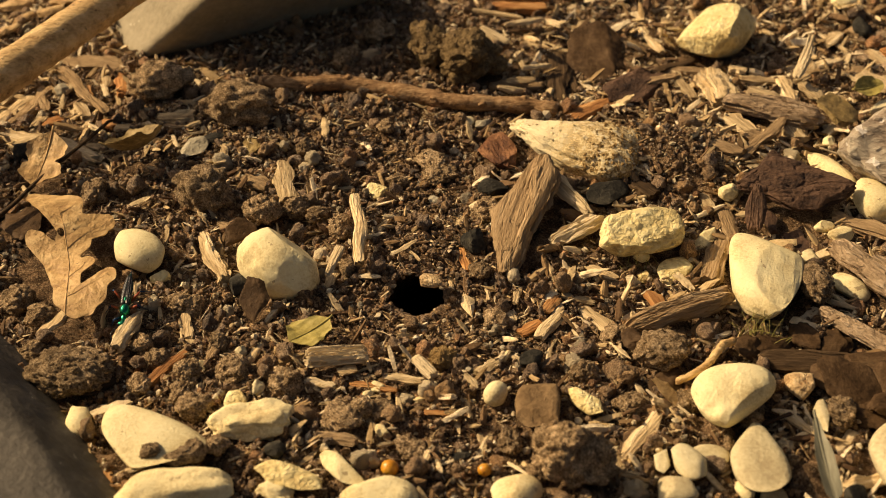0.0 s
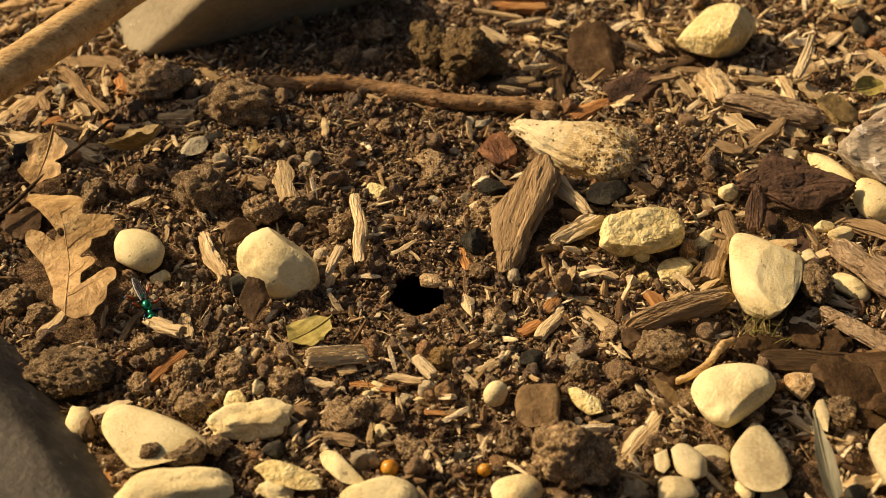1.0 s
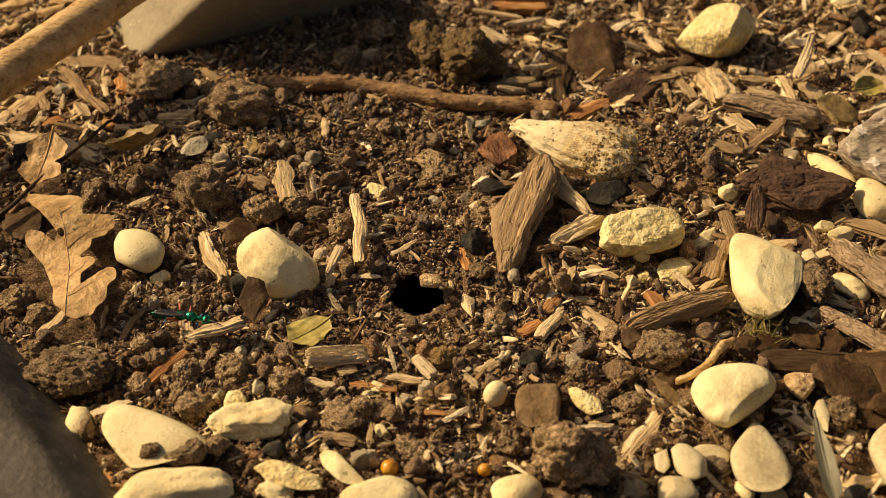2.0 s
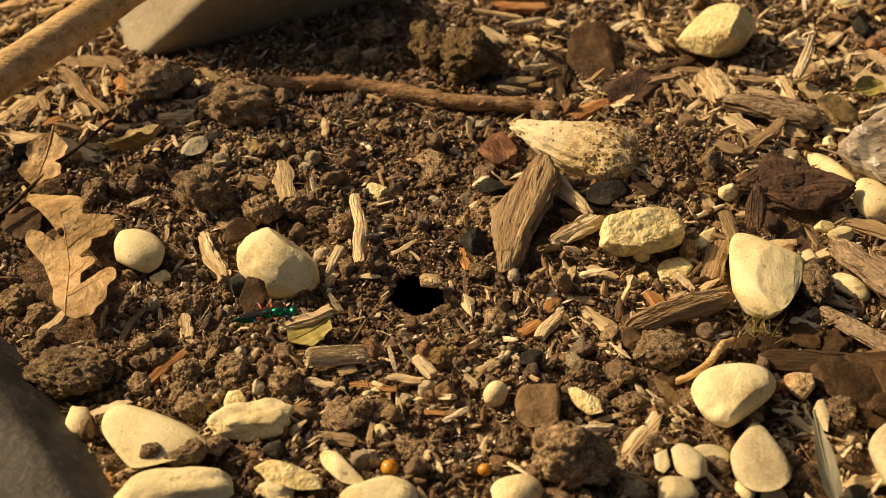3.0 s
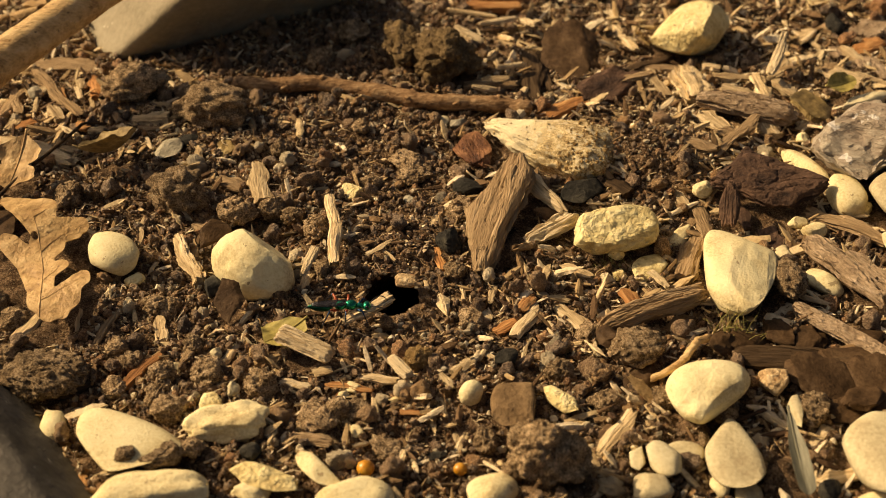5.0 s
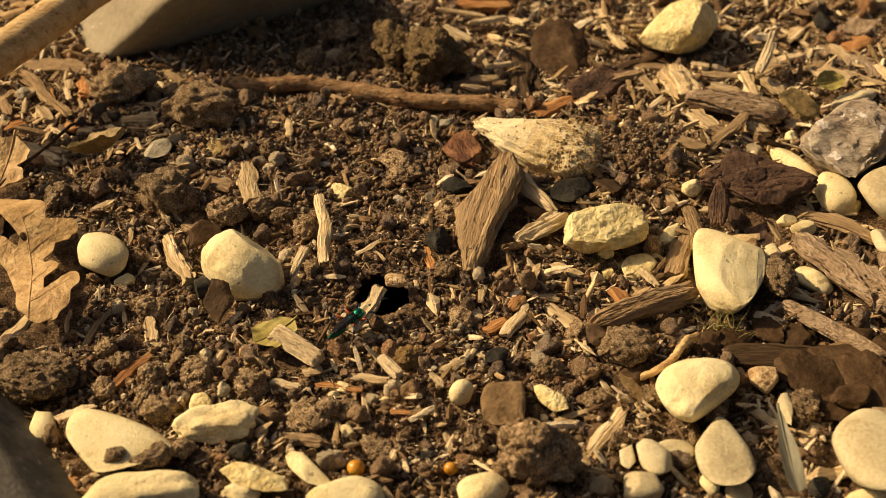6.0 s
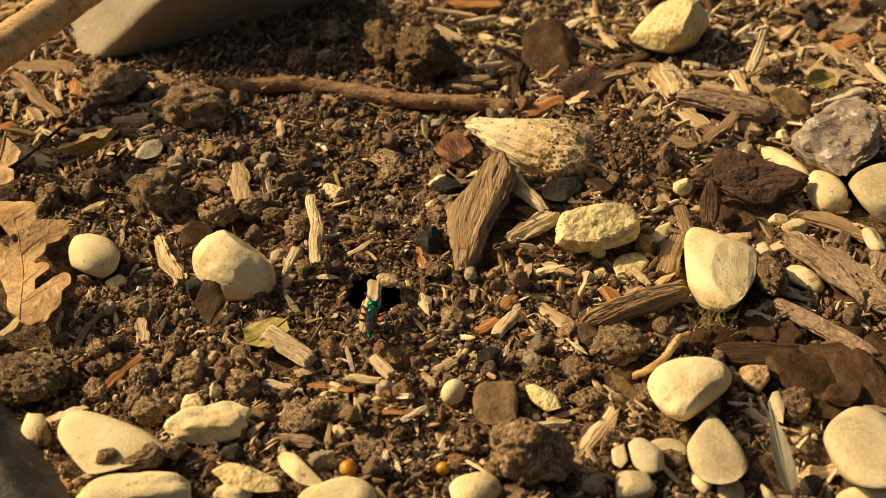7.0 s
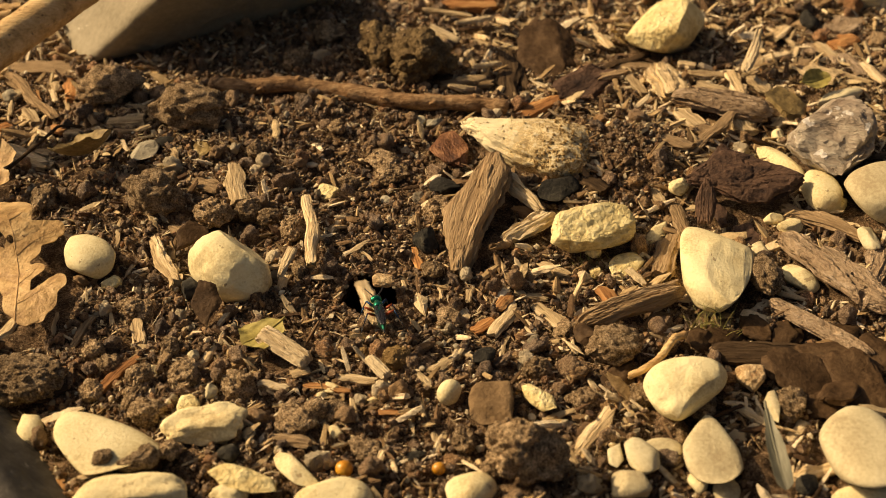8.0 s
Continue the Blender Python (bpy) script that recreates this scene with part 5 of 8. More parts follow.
stone("soil_clod", "dark soil clod on brown soil", -0.0173, -0.0750, 0.0097, 0.0081, 0.0057, -88, 3922, CLOD, sink=0.18, category='soil clod', group='clods of soil', level=5)
stone("soil_clod", "dark soil clod on brown soil", 0.0156, -0.0351, 0.0098, 0.0084, 0.0051, -65, 397, CLOD, sink=0.18, category='soil clod', group='clods of soil', level=5)
stone("soil_clod", "dark soil clod on brown soil", 0.0512, -0.0414, 0.0103, 0.0086, 0.0052, 82, 378, CLOD, sink=0.18, category='soil clod', group='clods of soil', level=5)
stone("soil_clod", "dark soil clod on brown soil", -0.1195, 0.0311, 0.0141, 0.0098, 0.0069, -83, 229, CLOD, sink=0.18, category='soil clod', group='clods of soil', level=5)
stone("soil_clod", "dark soil clod on brown soil", -0.0651, 0.0094, 0.0133, 0.0059, 0.0041, 70, 8336, CLOD, sink=0.18, category='soil clod', group='clods of soil', level=5)

# wood and bark
split("wood_chunk", "chunk of weathered split wood propped on a rock", 0.0277, 0.0117, 0.0060, 0.0600, 75, 0.0066, (0.0018, 0.0054, 0.0098, 0.0118, 0.0080, 0.0062, 0.0034), (0.0020, 0.0033, 0.0036, 0.0050, 0.0058, 0.0064, 0.0014), 15, WOOD_GREY, tilt=-6, roll=-12, grain=0.10, torn=0.05, lines=13.0)
split("wood_piece", "thick brown piece of rotten wood", 0.0716, -0.0357, 0.0030, 0.0350, 21, 0.0056, (0.0010, 0.0030, 0.0036, 0.0034, 0.0038, 0.0032, 0.0022), (0.0026, 0.0036, 0.0032, 0.0036, 0.0040, 0.0034, 0.0010), 23, WOOD_GREY, tilt=-4, roll=12, grain=0.12, bow=-0.05, torn=0.10)
chip("wood_piece", "brown piece of wood leaning on a pebble", 0.0871, -0.0066, 0.0219, 0.0072, 0.0032, 70, 6762, WOOD_GREY, rot=0.25)
split("wood_piece", "crumbling pale piece of rotten wood", 0.1375, -0.0221, 0.0040, 0.0470, -62, 0.0060, (0.0040, 0.0066, 0.0072, 0.0062, 0.0068, 0.0050, 0.0024), (0.0034, 0.0052, 0.0046, 0.0058, 0.0050, 0.0054, 0.0020), 31, ROTTEN, tilt=-3, roll=-8, grain=0.20, torn=0.16, pits=0.6, lines=6.0)
chip("wood_chip", "piece of pale rotten wood", 0.1532, -0.0149, 0.0206, 0.0071, 0.0032, 68, 6895, ROTTEN, rot=0.3)
split("wood_chip", "long pale split of wood", 0.1262, -0.0475, 0.0022, 0.0345, -48, 0.0036, (0.0014, 0.0024, 0.0026, 0.0026, 0.0028, 0.0024, 0.0016), (0.0010, 0.0022, 0.0026, 0.0024, 0.0026, 0.0026, 0.0012), 37, ROTTEN, grain=0.14, torn=0.08)
chip("wood_chip", "narrow brown split of wood", 0.1418, 0.0098, 0.0290, 0.0070, 0.0032, -38, 5778, WOOD_GREY)
split("wood_piece", "dark flat plank fragment", 0.1085, -0.0580, 0.0012, 0.0310, -5, 0.0030, (0.0040, 0.0052, 0.0056, 0.0060, 0.0058, 0.0054, 0.0044), (0.0040, 0.0050, 0.0054, 0.0052, 0.0056, 0.0050, 0.0030), 41, WOOD_DARK, roll=-6, grain=0.10, torn=0.05)
stone("bark_flake", "dark brown scrap of rotten leaf", 0.1193, -0.0648, 0.0195, 0.0120, 0.0024, -86, 411, LEAF_DARK, sink=0.1, category='bark', group='bark flakes', sharp=35, level=5)
stone("bark_flake", "dark brown scrap of rotten leaf", 0.1140, -0.0578, 0.0144, 0.0095, 0.0019, -80, 4363, LEAF_DARK, sink=0.1, category='bark', group='bark flakes', sharp=35, level=5)
stone("bark_flake", "dark brown strip of rotten bark", 0.1169, -0.0796, 0.0132, 0.0092, 0.0023, -68, 8355, LEAF_DARK, sink=0.1, category='bark', group='bark flakes', sharp=35, level=5)
chip("wood_chip", "short pale wood chip", -0.0547, 0.0373, 0.0249, 0.0068, 0.0027, -80, 8265, WOOD)
chip("wood_chip", "slender upright pale splinter", -0.0272, 0.0046, 0.0364, 0.0040, 0.0028, -85, 1921, WOOD, rise=0.004)
chip("wood_chip", "thin splinter lying on brown soil", -0.0374, -0.0091, 0.0217, 0.0012, 0.0010, 0, 5705, WOOD, rise=0.002)
chip("wood_chip", "small pale splinter lying on brown soil", -0.0347, -0.0119, 0.0143, 0.0032, 0.0014, 78, 8682, WOOD)
chip("wood_chip", "small pale splinter lying on brown soil", -0.0200, 0.0151, 0.0114, 0.0026, 0.0012, 73, 7929, WOOD)
chip("wood_chip", "small pale splinter lying on brown soil", 0.0050, 0.0152, 0.0121, 0.0018, 0.0008, 77, 7240, WOOD)
chip("wood_chip", "small pale splinter lying on brown soil", 0.0062, 0.0154, 0.0098, 0.0014, 0.0006, 79, 4681, WOOD)
chip("wood_chip", "knobbly pale piece of wood", -0.0738, -0.0055, 0.0255, 0.0042, 0.0034, -66, 8318, WOOD, ridge=0.25, rot=0.30, rise=0.0015)
chip("wood_chip", "pale bleached chip lying on brown soil", 0.0327, -0.0371, 0.0162, 0.0044, 0.0020, 60, 693, WOOD)
chip("wood_chip", "tan splinter lying on brown soil", 0.0473, -0.0336, 0.0169, 0.0049, 0.0022, -57, 7837, WOOD)
chip("wood_chip", "pale splinter lying on brown soil", 0.0504, -0.0134, 0.0113, 0.0036, 0.0016, -37, 655, WOOD)
chip("wood_chip", "thin pale splinter lying on brown soil", 0.0418, -0.0258, 0.0105, 0.0027, 0.0012, -19, 3451, WOOD)
chip("wood_chip", "pale splinter lying on brown soil", 0.0209, -0.0320, 0.0055, 0.0027, 0.0012, -70, 979, WOOD)
chip("wood_chip", "pale splinter lying on brown soil", 0.0230, -0.0246, 0.0084, 0.0022, 0.0010, 75, 464, WOOD)
chip("wood_chip", "ochre chip lying on brown soil", 0.0331, -0.0297, 0.0084, 0.0038, 0.0017, 58, 1078, WOOD_ORANGE)
chip("wood_chip", "orange chip lying on brown soil", 0.0265, -0.0385, 0.0090, 0.0036, 0.0016, 40, 4128, WOOD_ORANGE)
chip("wood_chip", "pale splinter lying on brown soil", -0.0058, -0.0571, 0.0088, 0.0034, 0.0015, -64, 7544, WOOD)
chip("wood_chip", "flat pale splinter lying on brown soil", -0.0116, -0.0621, 0.0116, 0.0033, 0.0015, -10, 3635, WOOD)
chip("wood_chip", "long reddish splinter lying on brown soil", -0.0199, -0.0653, 0.0136, 0.0028, 0.0013, -13, 754, WOOD_ORANGE)
chip("wood_chip", "pale splinter lying on brown soil", -0.0355, -0.0646, 0.0092, 0.0030, 0.0013, -19, 5375, WOOD)
chip("wood_chip", "pale chip lying on brown soil", 0.0127, -0.0578, 0.0080, 0.0039, 0.0017, 44, 5782, WOOD)
chip("wood_chip", "pale chip lying on brown soil", 0.0079, -0.0645, 0.0072, 0.0027, 0.0012, -58, 2783, WOOD)
chip("wood_chip", "thin pale splinter lying on brown soil", -0.0313, -0.0714, 0.0075, 0.0016, 0.0007, -2, 197, WOOD)
chip("wood_chip", "orange-brown splinter lying on brown soil", -0.0806, -0.0588, 0.0150, 0.0036, 0.0020, 52, 2109, WOOD_ORANGE, rise=0.0022, tilt=-8)
chip("wood_chip", "pale splinter of wood", 0.0539, -0.0889, 0.0194, 0.0044, 0.0020, 55, 6172, WOOD)
chip("wood_chip", "pale splinter lying on brown soil", 0.0984, -0.0843, 0.0105, 0.0030, 0.0013, -47, 2768, WOOD)
chip("wood_chip", "tan splinter lying on brown soil", 0.1094, -0.0895, 0.0110, 0.0036, 0.0016, 43, 5760, WOOD)
chip("wood_chip", "tan stick lying on brown soil", 0.1107, -0.1057, 0.0123, 0.0047, 0.0021, 16, 2339, WOOD)
chip("wood_chip", "pale thin shred lying on brown soil", 0.0105, -0.0845, 0.0134, 0.0017, 0.0008, -82, 7960, WOOD)
chip("wood_chip", "tan shred lying on brown soil", 0.0125, -0.0849, 0.0135, 0.0023, 0.0011, 72, 1284, WOOD)
chip("wood_chip", "pale shred lying on brown soil", -0.0114, -0.0861, 0.0107, 0.0021, 0.0009, -81, 6062, WOOD)
chip("wood_chip", "pale shred lying on brown soil", -0.0052, -0.0957, 0.0095, 0.0018, 0.0008, 72, 7793, WOOD)
chip("wood_chip", "reddish splinter lying on brown soil", -0.0239, -0.0732, 0.0097, 0.0016, 0.0007, 79, 4494, WOOD_ORANGE)
chip("wood_chip", "reddish splinter lying on brown soil", -0.0019, -0.0768, 0.0064, 0.0021, 0.0009, -5, 733, WOOD_ORANGE)
chip("wood_chip", "tan splinter lying on brown soil", 0.0071, -0.0753, 0.0076, 0.0016, 0.0007, -82, 5805, WOOD)
chip("root", "pale root fibre lying on brown soil", 0.0316, -0.0498, 0.0154, 0.0012, 0.0006, 74, 2051, WOOD)
chip("wood_chip", "pale shred lying on brown soil", 0.0210, -0.0514, 0.0066, 0.0020, 0.0009, -42, 7604, WOOD)
chip("wood_chip", "thin stem lying on brown soil", 0.0139, -0.0219, 0.0090, 0.0014, 0.0006, -84, 5222, WOOD)
chip("wood_chip", "thin stem lying on brown soil", 0.0123, -0.0247, 0.0051, 0.0015, 0.0007, -14, 2650, WOOD)
chip("wood_chip", "pale crumb lying on brown soil", 0.0026, -0.0178, 0.0067, 0.0016, 0.0007, -80, 3406, WOOD)
chip("wood_chip", "bark crumb lying on brown soil", 0.0068, -0.0070, 0.0124, 0.0030, 0.0013, -80, 8971, WOOD_ORANGE)
chip("straw", "pale thread of straw", -0.0125, -0.0047, 0.0099, 0.0019, 0.0008, 44, 4587, WOOD, rise=0.002)
chip("straw", "thread of straw lying on brown soil", -0.0093, -0.0073, 0.0076, 0.0011, 0.0005, -54, 2672, WOOD, rise=0.002)
chip("stem", "thin brown stem lying on brown soil", -0.0917, 0.0156, 0.0192, 0.0017, 0.0014, -87, 6690, WOOD)
chip("wood_chip", "brown splinter lying on brown soil", -0.0706, 0.0129, 0.0106, 0.0040, 0.0018, -40, 3812, WOOD_GREY)
chip("wood_chip", "brown splinter lying on brown soil", -0.0679, 0.0128, 0.0077, 0.0036, 0.0016, 35, 5731, WOOD_GREY)
chip("wood_chip", "pale wood chip lying on brown soil", -0.1178, -0.0382, 0.0125, 0.0043, 0.0019, 63, 2637, WOOD)
chip("stem", "thin brown stem lying on brown soil", -0.1030, -0.0350, 0.0108, 0.0014, 0.0006, -86, 5309, WOOD)
chip("wood_chip", "brown chip lying on brown soil", -0.0944, -0.0389, 0.0195, 0.0025, 0.0011, 75, 293, WOOD_GREY)
chip("wood_chip", "tan chip lying on brown soil", -0.0778, -0.0380, 0.0119, 0.0043, 0.0019, -78, 2985, WOOD)
chip("wood_chip", "tan chip lying on brown soil", -0.0643, 0.0384, 0.0104, 0.0066, 0.0030, -26, 3568, WOOD_GREY)
chip("wood_chip", "tan chip lying on brown soil", -0.0902, -0.0614, 0.0087, 0.0024, 0.0011, 75, 6712, WOOD_ORANGE)
chip("wood_chip", "dark splinter lying on brown soil", -0.0978, -0.0657, 0.0099, 0.0039, 0.0018, 38, 3727, WOOD_DARK)
chip("wood_chip", "tan chip lying on brown soil", -0.0555, -0.0509, 0.0093, 0.0026, 0.0012, 69, 5167, WOOD)
chip("wood_chip", "tan splinter lying on brown soil", -0.0666, -0.0503, 0.0111, 0.0026, 0.0012, 65, 3077, WOOD_GREY)
chip("wood_chip", "tan shred lying on brown soil", -0.0370, -0.0962, 0.0099, 0.0017, 0.0008, 53, 1149, WOOD)
chip("wood_chip", "brown stick lying on brown soil", -0.0291, -0.0887, 0.0110, 0.0040, 0.0018, -12, 3199, WOOD_GREY)
chip("wood_chip", "pale shred lying on brown soil", -0.0225, -0.0892, 0.0117, 0.0017, 0.0008, -65, 5571, WOOD)
chip("wood_chip", "tan splinter lying on brown soil", 0.0477, -0.0986, 0.0136, 0.0019, 0.0009, -71, 944, WOOD)
chip("wood_chip", "reddish stick lying on brown soil", -0.0886, -0.1065, 0.0127, 0.0039, 0.0018, -82, 6878, WOOD_ORANGE)
chip("wood_chip", "flat tan chip lying on brown soil", -0.0802, -0.0988, 0.0087, 0.0026, 0.0012, 18, 4633, WOOD)

chip("wood_chip", "small bleached flake lying on brown soil", -0.0276, -0.0605, 0.0052, 0.0036, 0.0012, 20, 733, WOOD, rise=0.001)

# litter at the back
chip("wood_chip", "upright fibrous pale chunk", 0.1041, 0.1015, 0.0240, 0.0108, 0.0054, -87, 5172, WOOD, ridge=0.3, rot=0.15)
chip("wood_chip", "pale chip lying on brown soil", 0.1311, 0.1012, 0.0159, 0.0056, 0.0025, -85, 6794, WOOD)
chip("wood_chip", "pale chip lying on brown soil", 0.1221, 0.0969, 0.0138, 0.0064, 0.0029, -33, 5696, WOOD)
chip("wood_chip", "curved pale chip lying on brown soil", 0.1428, 0.1192, 0.0219, 0.0048, 0.0022, 70, 159, WOOD, bend=0.15)
split("wood_piece", "long fibrous tan piece of wood", 0.1215, 0.0815, 0.0044, 0.0340, -17, 0.0062, (0.0016, 0.0042, 0.0050, 0.0056, 0.0060, 0.0058, 0.0030), (0.0024, 0.0040, 0.0048, 0.0050, 0.0052, 0.0050, 0.0036), 47, ROTTEN, tilt=4, grain=0.16, torn=0.12, bow=-0.04)
chip("twig", "dark twig lying on brown soil", 0.1150, 0.0627, 0.0358, 0.0044, 0.0020, 54, 8459, WOOD_GREY, rise=0.003)
chip("wood_chip", "pale splinter lying on brown soil", 0.0930, 0.1079, 0.0228, 0.0041, 0.0018, -77, 2357, WOOD)
chip("wood_chip", "tan splinter lying on brown soil", 0.0844, 0.1432, 0.0216, 0.0039, 0.0018, -73, 6843, WOOD)
chip("wood_chip", "tan splinter lying on brown soil", 0.0908, 0.1556, 0.0162, 0.0029, 0.0013, 78, 5208, WOOD)
chip("wood_chip", "pale angular chip lying on brown soil", 0.1668, 0.1099, 0.0135, 0.0110, 0.0033, -41, 6790, WOOD)
chip("wood_chip", "tan chip lying on brown soil", 0.1588, 0.1456, 0.0139, 0.0057, 0.0026, 53, 8293, WOOD)
chip("wood_chip", "tan chip lying on brown soil", 0.1216, 0.1102, 0.0133, 0.0044, 0.0020, -9, 7281, WOOD)
chip("wood_chip", "pale chip lying on brown soil", 0.1734, 0.1293, 0.0133, 0.0065, 0.0029, -70, 6414, WOOD)
chip("wood_chip", "orange-brown bark chip lying on brown soil", 0.0551, 0.0885, 0.0232, 0.0068, 0.0030, 38, 4937, WOOD_ORANGE)
chip("wood_chip", "reddish bark strip lying on brown soil", 0.0322, 0.1766, 0.0241, 0.0077, 0.0034, -2, 2933, WOOD_ORANGE)
chip("wood_chip", "pale splinter lying on brown soil", 0.0201, 0.1482, 0.0130, 0.0039, 0.0018, -55, 8417, WOOD)
chip("wood_chip", "upright dark stick lying on brown soil", 0.0447, 0.1136, 0.0379, 0.0079, 0.0036, 88, 4132, WOOD_DARK)
chip("wood_chip", "dark stick lying on brown soil", 0.0502, 0.1189, 0.0301, 0.0040, 0.0018, -88, 1376, WOOD_DARK)
chip("wood_chip", "pale splinter lying on brown soil", 0.0434, 0.1531, 0.0121, 0.0026, 0.0012, -80, 6425, WOOD)
chip("wood_chip", "pale splinter lying on brown soil", 0.0311, 0.1267, 0.0126, 0.0023, 0.0010, -85, 7588, WOOD)
chip("wood_chip", "tan splinter lying on brown soil", 0.0347, 0.1435, 0.0155, 0.0032, 0.0014, -28, 7919, WOOD)
chip("wood_chip", "pale splinter lying on brown soil", 0.0252, 0.1042, 0.0065, 0.0028, 0.0013, 0, 4846, WOOD)
chip("wood_chip", "tan chip lying on brown soil", 0.0285, 0.1065, 0.0196, 0.0044, 0.0020, 0, 2912, WOOD_GREY)
chip("wood_chip", "pale chip lying on brown soil", 0.1087, 0.0751, 0.0122, 0.0080, 0.0024, -62, 6049, WOOD)
chip("wood_chip", "tan chip lying on brown soil", 0.1119, 0.0687, 0.0083, 0.0077, 0.0034, -21, 356, WOOD_GREY)
chip("wood_chip", "pale chip lying on brown soil", 0.1282, 0.0722, 0.0103, 0.0082, 0.0037, -76, 3286, WOOD)
chip("wood_chip", "tan stick lying on brown soil", 0.1436, 0.0761, 0.0122, 0.0042, 0.0019, 50, 2331, WOOD)
chip("wood_chip", "brown splinter lying on brown soil", 0.1037, 0.0678, 0.0139, 0.0030, 0.0013, -55, 6816, WOOD)
chip("wood_chip", "brown splinter lying on brown soil", 0.0996, 0.0532, 0.0130, 0.0054, 0.0024, -35, 5588, WOOD_GREY)
chip("wood_chip", "tan chip lying on brown soil", 0.1406, 0.1007, 0.0130, 0.0059, 0.0026, -67, 2537, WOOD)
chip("wood_chip", "brown chip lying on brown soil", 0.1711, 0.1540, 0.0094, 0.0069, 0.0031, 44, 1564, WOOD_GREY)
chip("wood_chip", "tan splinter lying on brown soil", 0.1391, 0.1245, 0.0126, 0.0037, 0.0017, 28, 2047, WOOD)
chip("wood_chip", "tan splinter lying on brown soil", 0.1530, 0.1264, 0.0123, 0.0044, 0.0020, 26, 843, WOOD)
chip("wood_chip", "yellow chip lying on brown soil", 0.1539, 0.1167, 0.0140, 0.0031, 0.0014, 19, 8132, WOOD)
chip("wood_chip", "brown splinter lying on brown soil", 0.1150, 0.1170, 0.0069, 0.0044, 0.0020, -21, 4021, WOOD)
chip("twig", "long brown stick lying on brown soil", 0.0918, 0.1231, 0.0226, 0.0043, 0.0019, 28, 8813, WOOD_DARK)
chip("wood_chip", "tan chip lying on brown soil", 0.0846, 0.1113, 0.0143, 0.0049, 0.0022, 25, 4310, WOOD_GREY)
chip("wood_chip", "brown chip lying on brown soil", 0.0957, 0.1196, 0.0157, 0.0064, 0.0029, -8, 195, WOOD_GREY)
chip("wood_chip", "yellow chip lying on brown soil", 0.1819, 0.1346, 0.0149, 0.0074, 0.0033, 35, 7988, WOOD_ORANGE)
chip("wood_chip", "broad tan chip lying on brown soil", 0.1868, 0.1488, 0.0187, 0.0111, 0.0033, 43, 2197, ROTTEN, rot=0.1)
chip("wood_chip", "pale rotten chip lying on brown soil", 0.1683, 0.1321, 0.0074, 0.0047, 0.0021, -73, 3913, ROTTEN)
chip("wood_chip", "pale rotten chip lying on brown soil", 0.1743, 0.1190, 0.0064, 0.0036, 0.0016, -84, 2750, ROTTEN)
chip("wood_chip", "pale rotten chip lying on brown soil", 0.1811, 0.1163, 0.0174, 0.0065, 0.0029, -80, 1692, ROTTEN)
chip("wood_chip", "brown chip lying on brown soil", 0.1870, 0.1083, 0.0159, 0.0047, 0.0021, -74, 4852, WOOD)
chip("wood_chip", "brown chip lying on brown soil", 0.1958, 0.1355, 0.0107, 0.0065, 0.0029, 69, 6660, WOOD_GREY)
chip("wood_chip", "tan splinter lying on brown soil", 0.1784, 0.1084, 0.0160, 0.0029, 0.0013, -43, 3067, WOOD)
chip("wood_chip", "brown shred lying on brown soil", 0.1627, 0.1189, 0.0077, 0.0060, 0.0027, 47, 7524, WOOD_GREY)
chip("wood_chip", "long pale bark strip", -0.1423, 0.0641, 0.0428, 0.0080, 0.0036, -24, 4721, WOOD)
chip("wood_chip", "pale wood slab lying on brown soil", -0.1613, 0.0905, 0.0217, 0.0058, 0.0026, 64, 4399, WOOD)
chip("wood_chip", "brown splinter lying on brown soil", -0.1553, 0.0920, 0.0322, 0.0046, 0.0021, 71, 7471, WOOD_GREY)
chip("wood_chip", "dark wood plate under a large stone", -0.1387, 0.1259, 0.0272, 0.0105, 0.0032, -9, 810, WOOD_GREY)
chip("wood_chip", "tan chip lying on brown soil", -0.0979, 0.0789, 0.0132, 0.0072, 0.0032, 8, 4453, WOOD)
chip("wood_chip", "tan splinter lying on brown soil", -0.1239, 0.0986, 0.0169, 0.0020, 0.0009, -77, 6230, WOOD)
chip("wood_chip", "tan chip lying on brown soil", -0.1300, 0.1102, 0.0077, 0.0032, 0.0014, -78, 2121, WOOD)
chip("wood_chip", "orange chip lying on brown soil", -0.1456, 0.0826, 0.0083, 0.0045, 0.0020, 39, 1437, WOOD_ORANGE)
chip("wood_chip", "brown chip lying on brown soil", -0.1373, 0.0916, 0.0074, 0.0048, 0.0021, 89, 6364, WOOD)
chip("wood_chip", "reddish chip lying on brown soil", -0.1243, 0.1087, 0.0161, 0.0050, 0.0023, -77, 4926, WOOD_ORANGE)
chip("wood_chip", "brown splinter lying on brown soil", -0.1422, 0.1083, 0.0277, 0.0047, 0.0021, -54, 2539, WOOD_GREY)
chip("wood_chip", "pale chip lying on brown soil", -0.1264, 0.0573, 0.0123, 0.0050, 0.0023, -28, 4871, WOOD)
chip("wood_chip", "brown chip lying on brown soil", -0.1523, 0.0975, 0.0193, 0.0037, 0.0017, -71, 6493, WOOD_GREY)
chip("wood_chip", "tan chip lying on brown soil", -0.1165, 0.0754, 0.0073, 0.0042, 0.0019, -10, 3290, WOOD)
chip("wood_chip", "tan chip lying on brown soil", -0.1069, 0.0722, 0.0061, 0.0035, 0.0016, -59, 5745, WOOD)
chip("wood_chip", "small pale chip lying on brown soil", -0.0770, 0.0594, 0.0047, 0.0031, 0.0014, -89, 1107, WOOD)
chip("wood_chip", "brown chip lying on brown soil", -0.0468, 0.0810, 0.0078, 0.0034, 0.0015, -63, 153, WOOD_GREY)
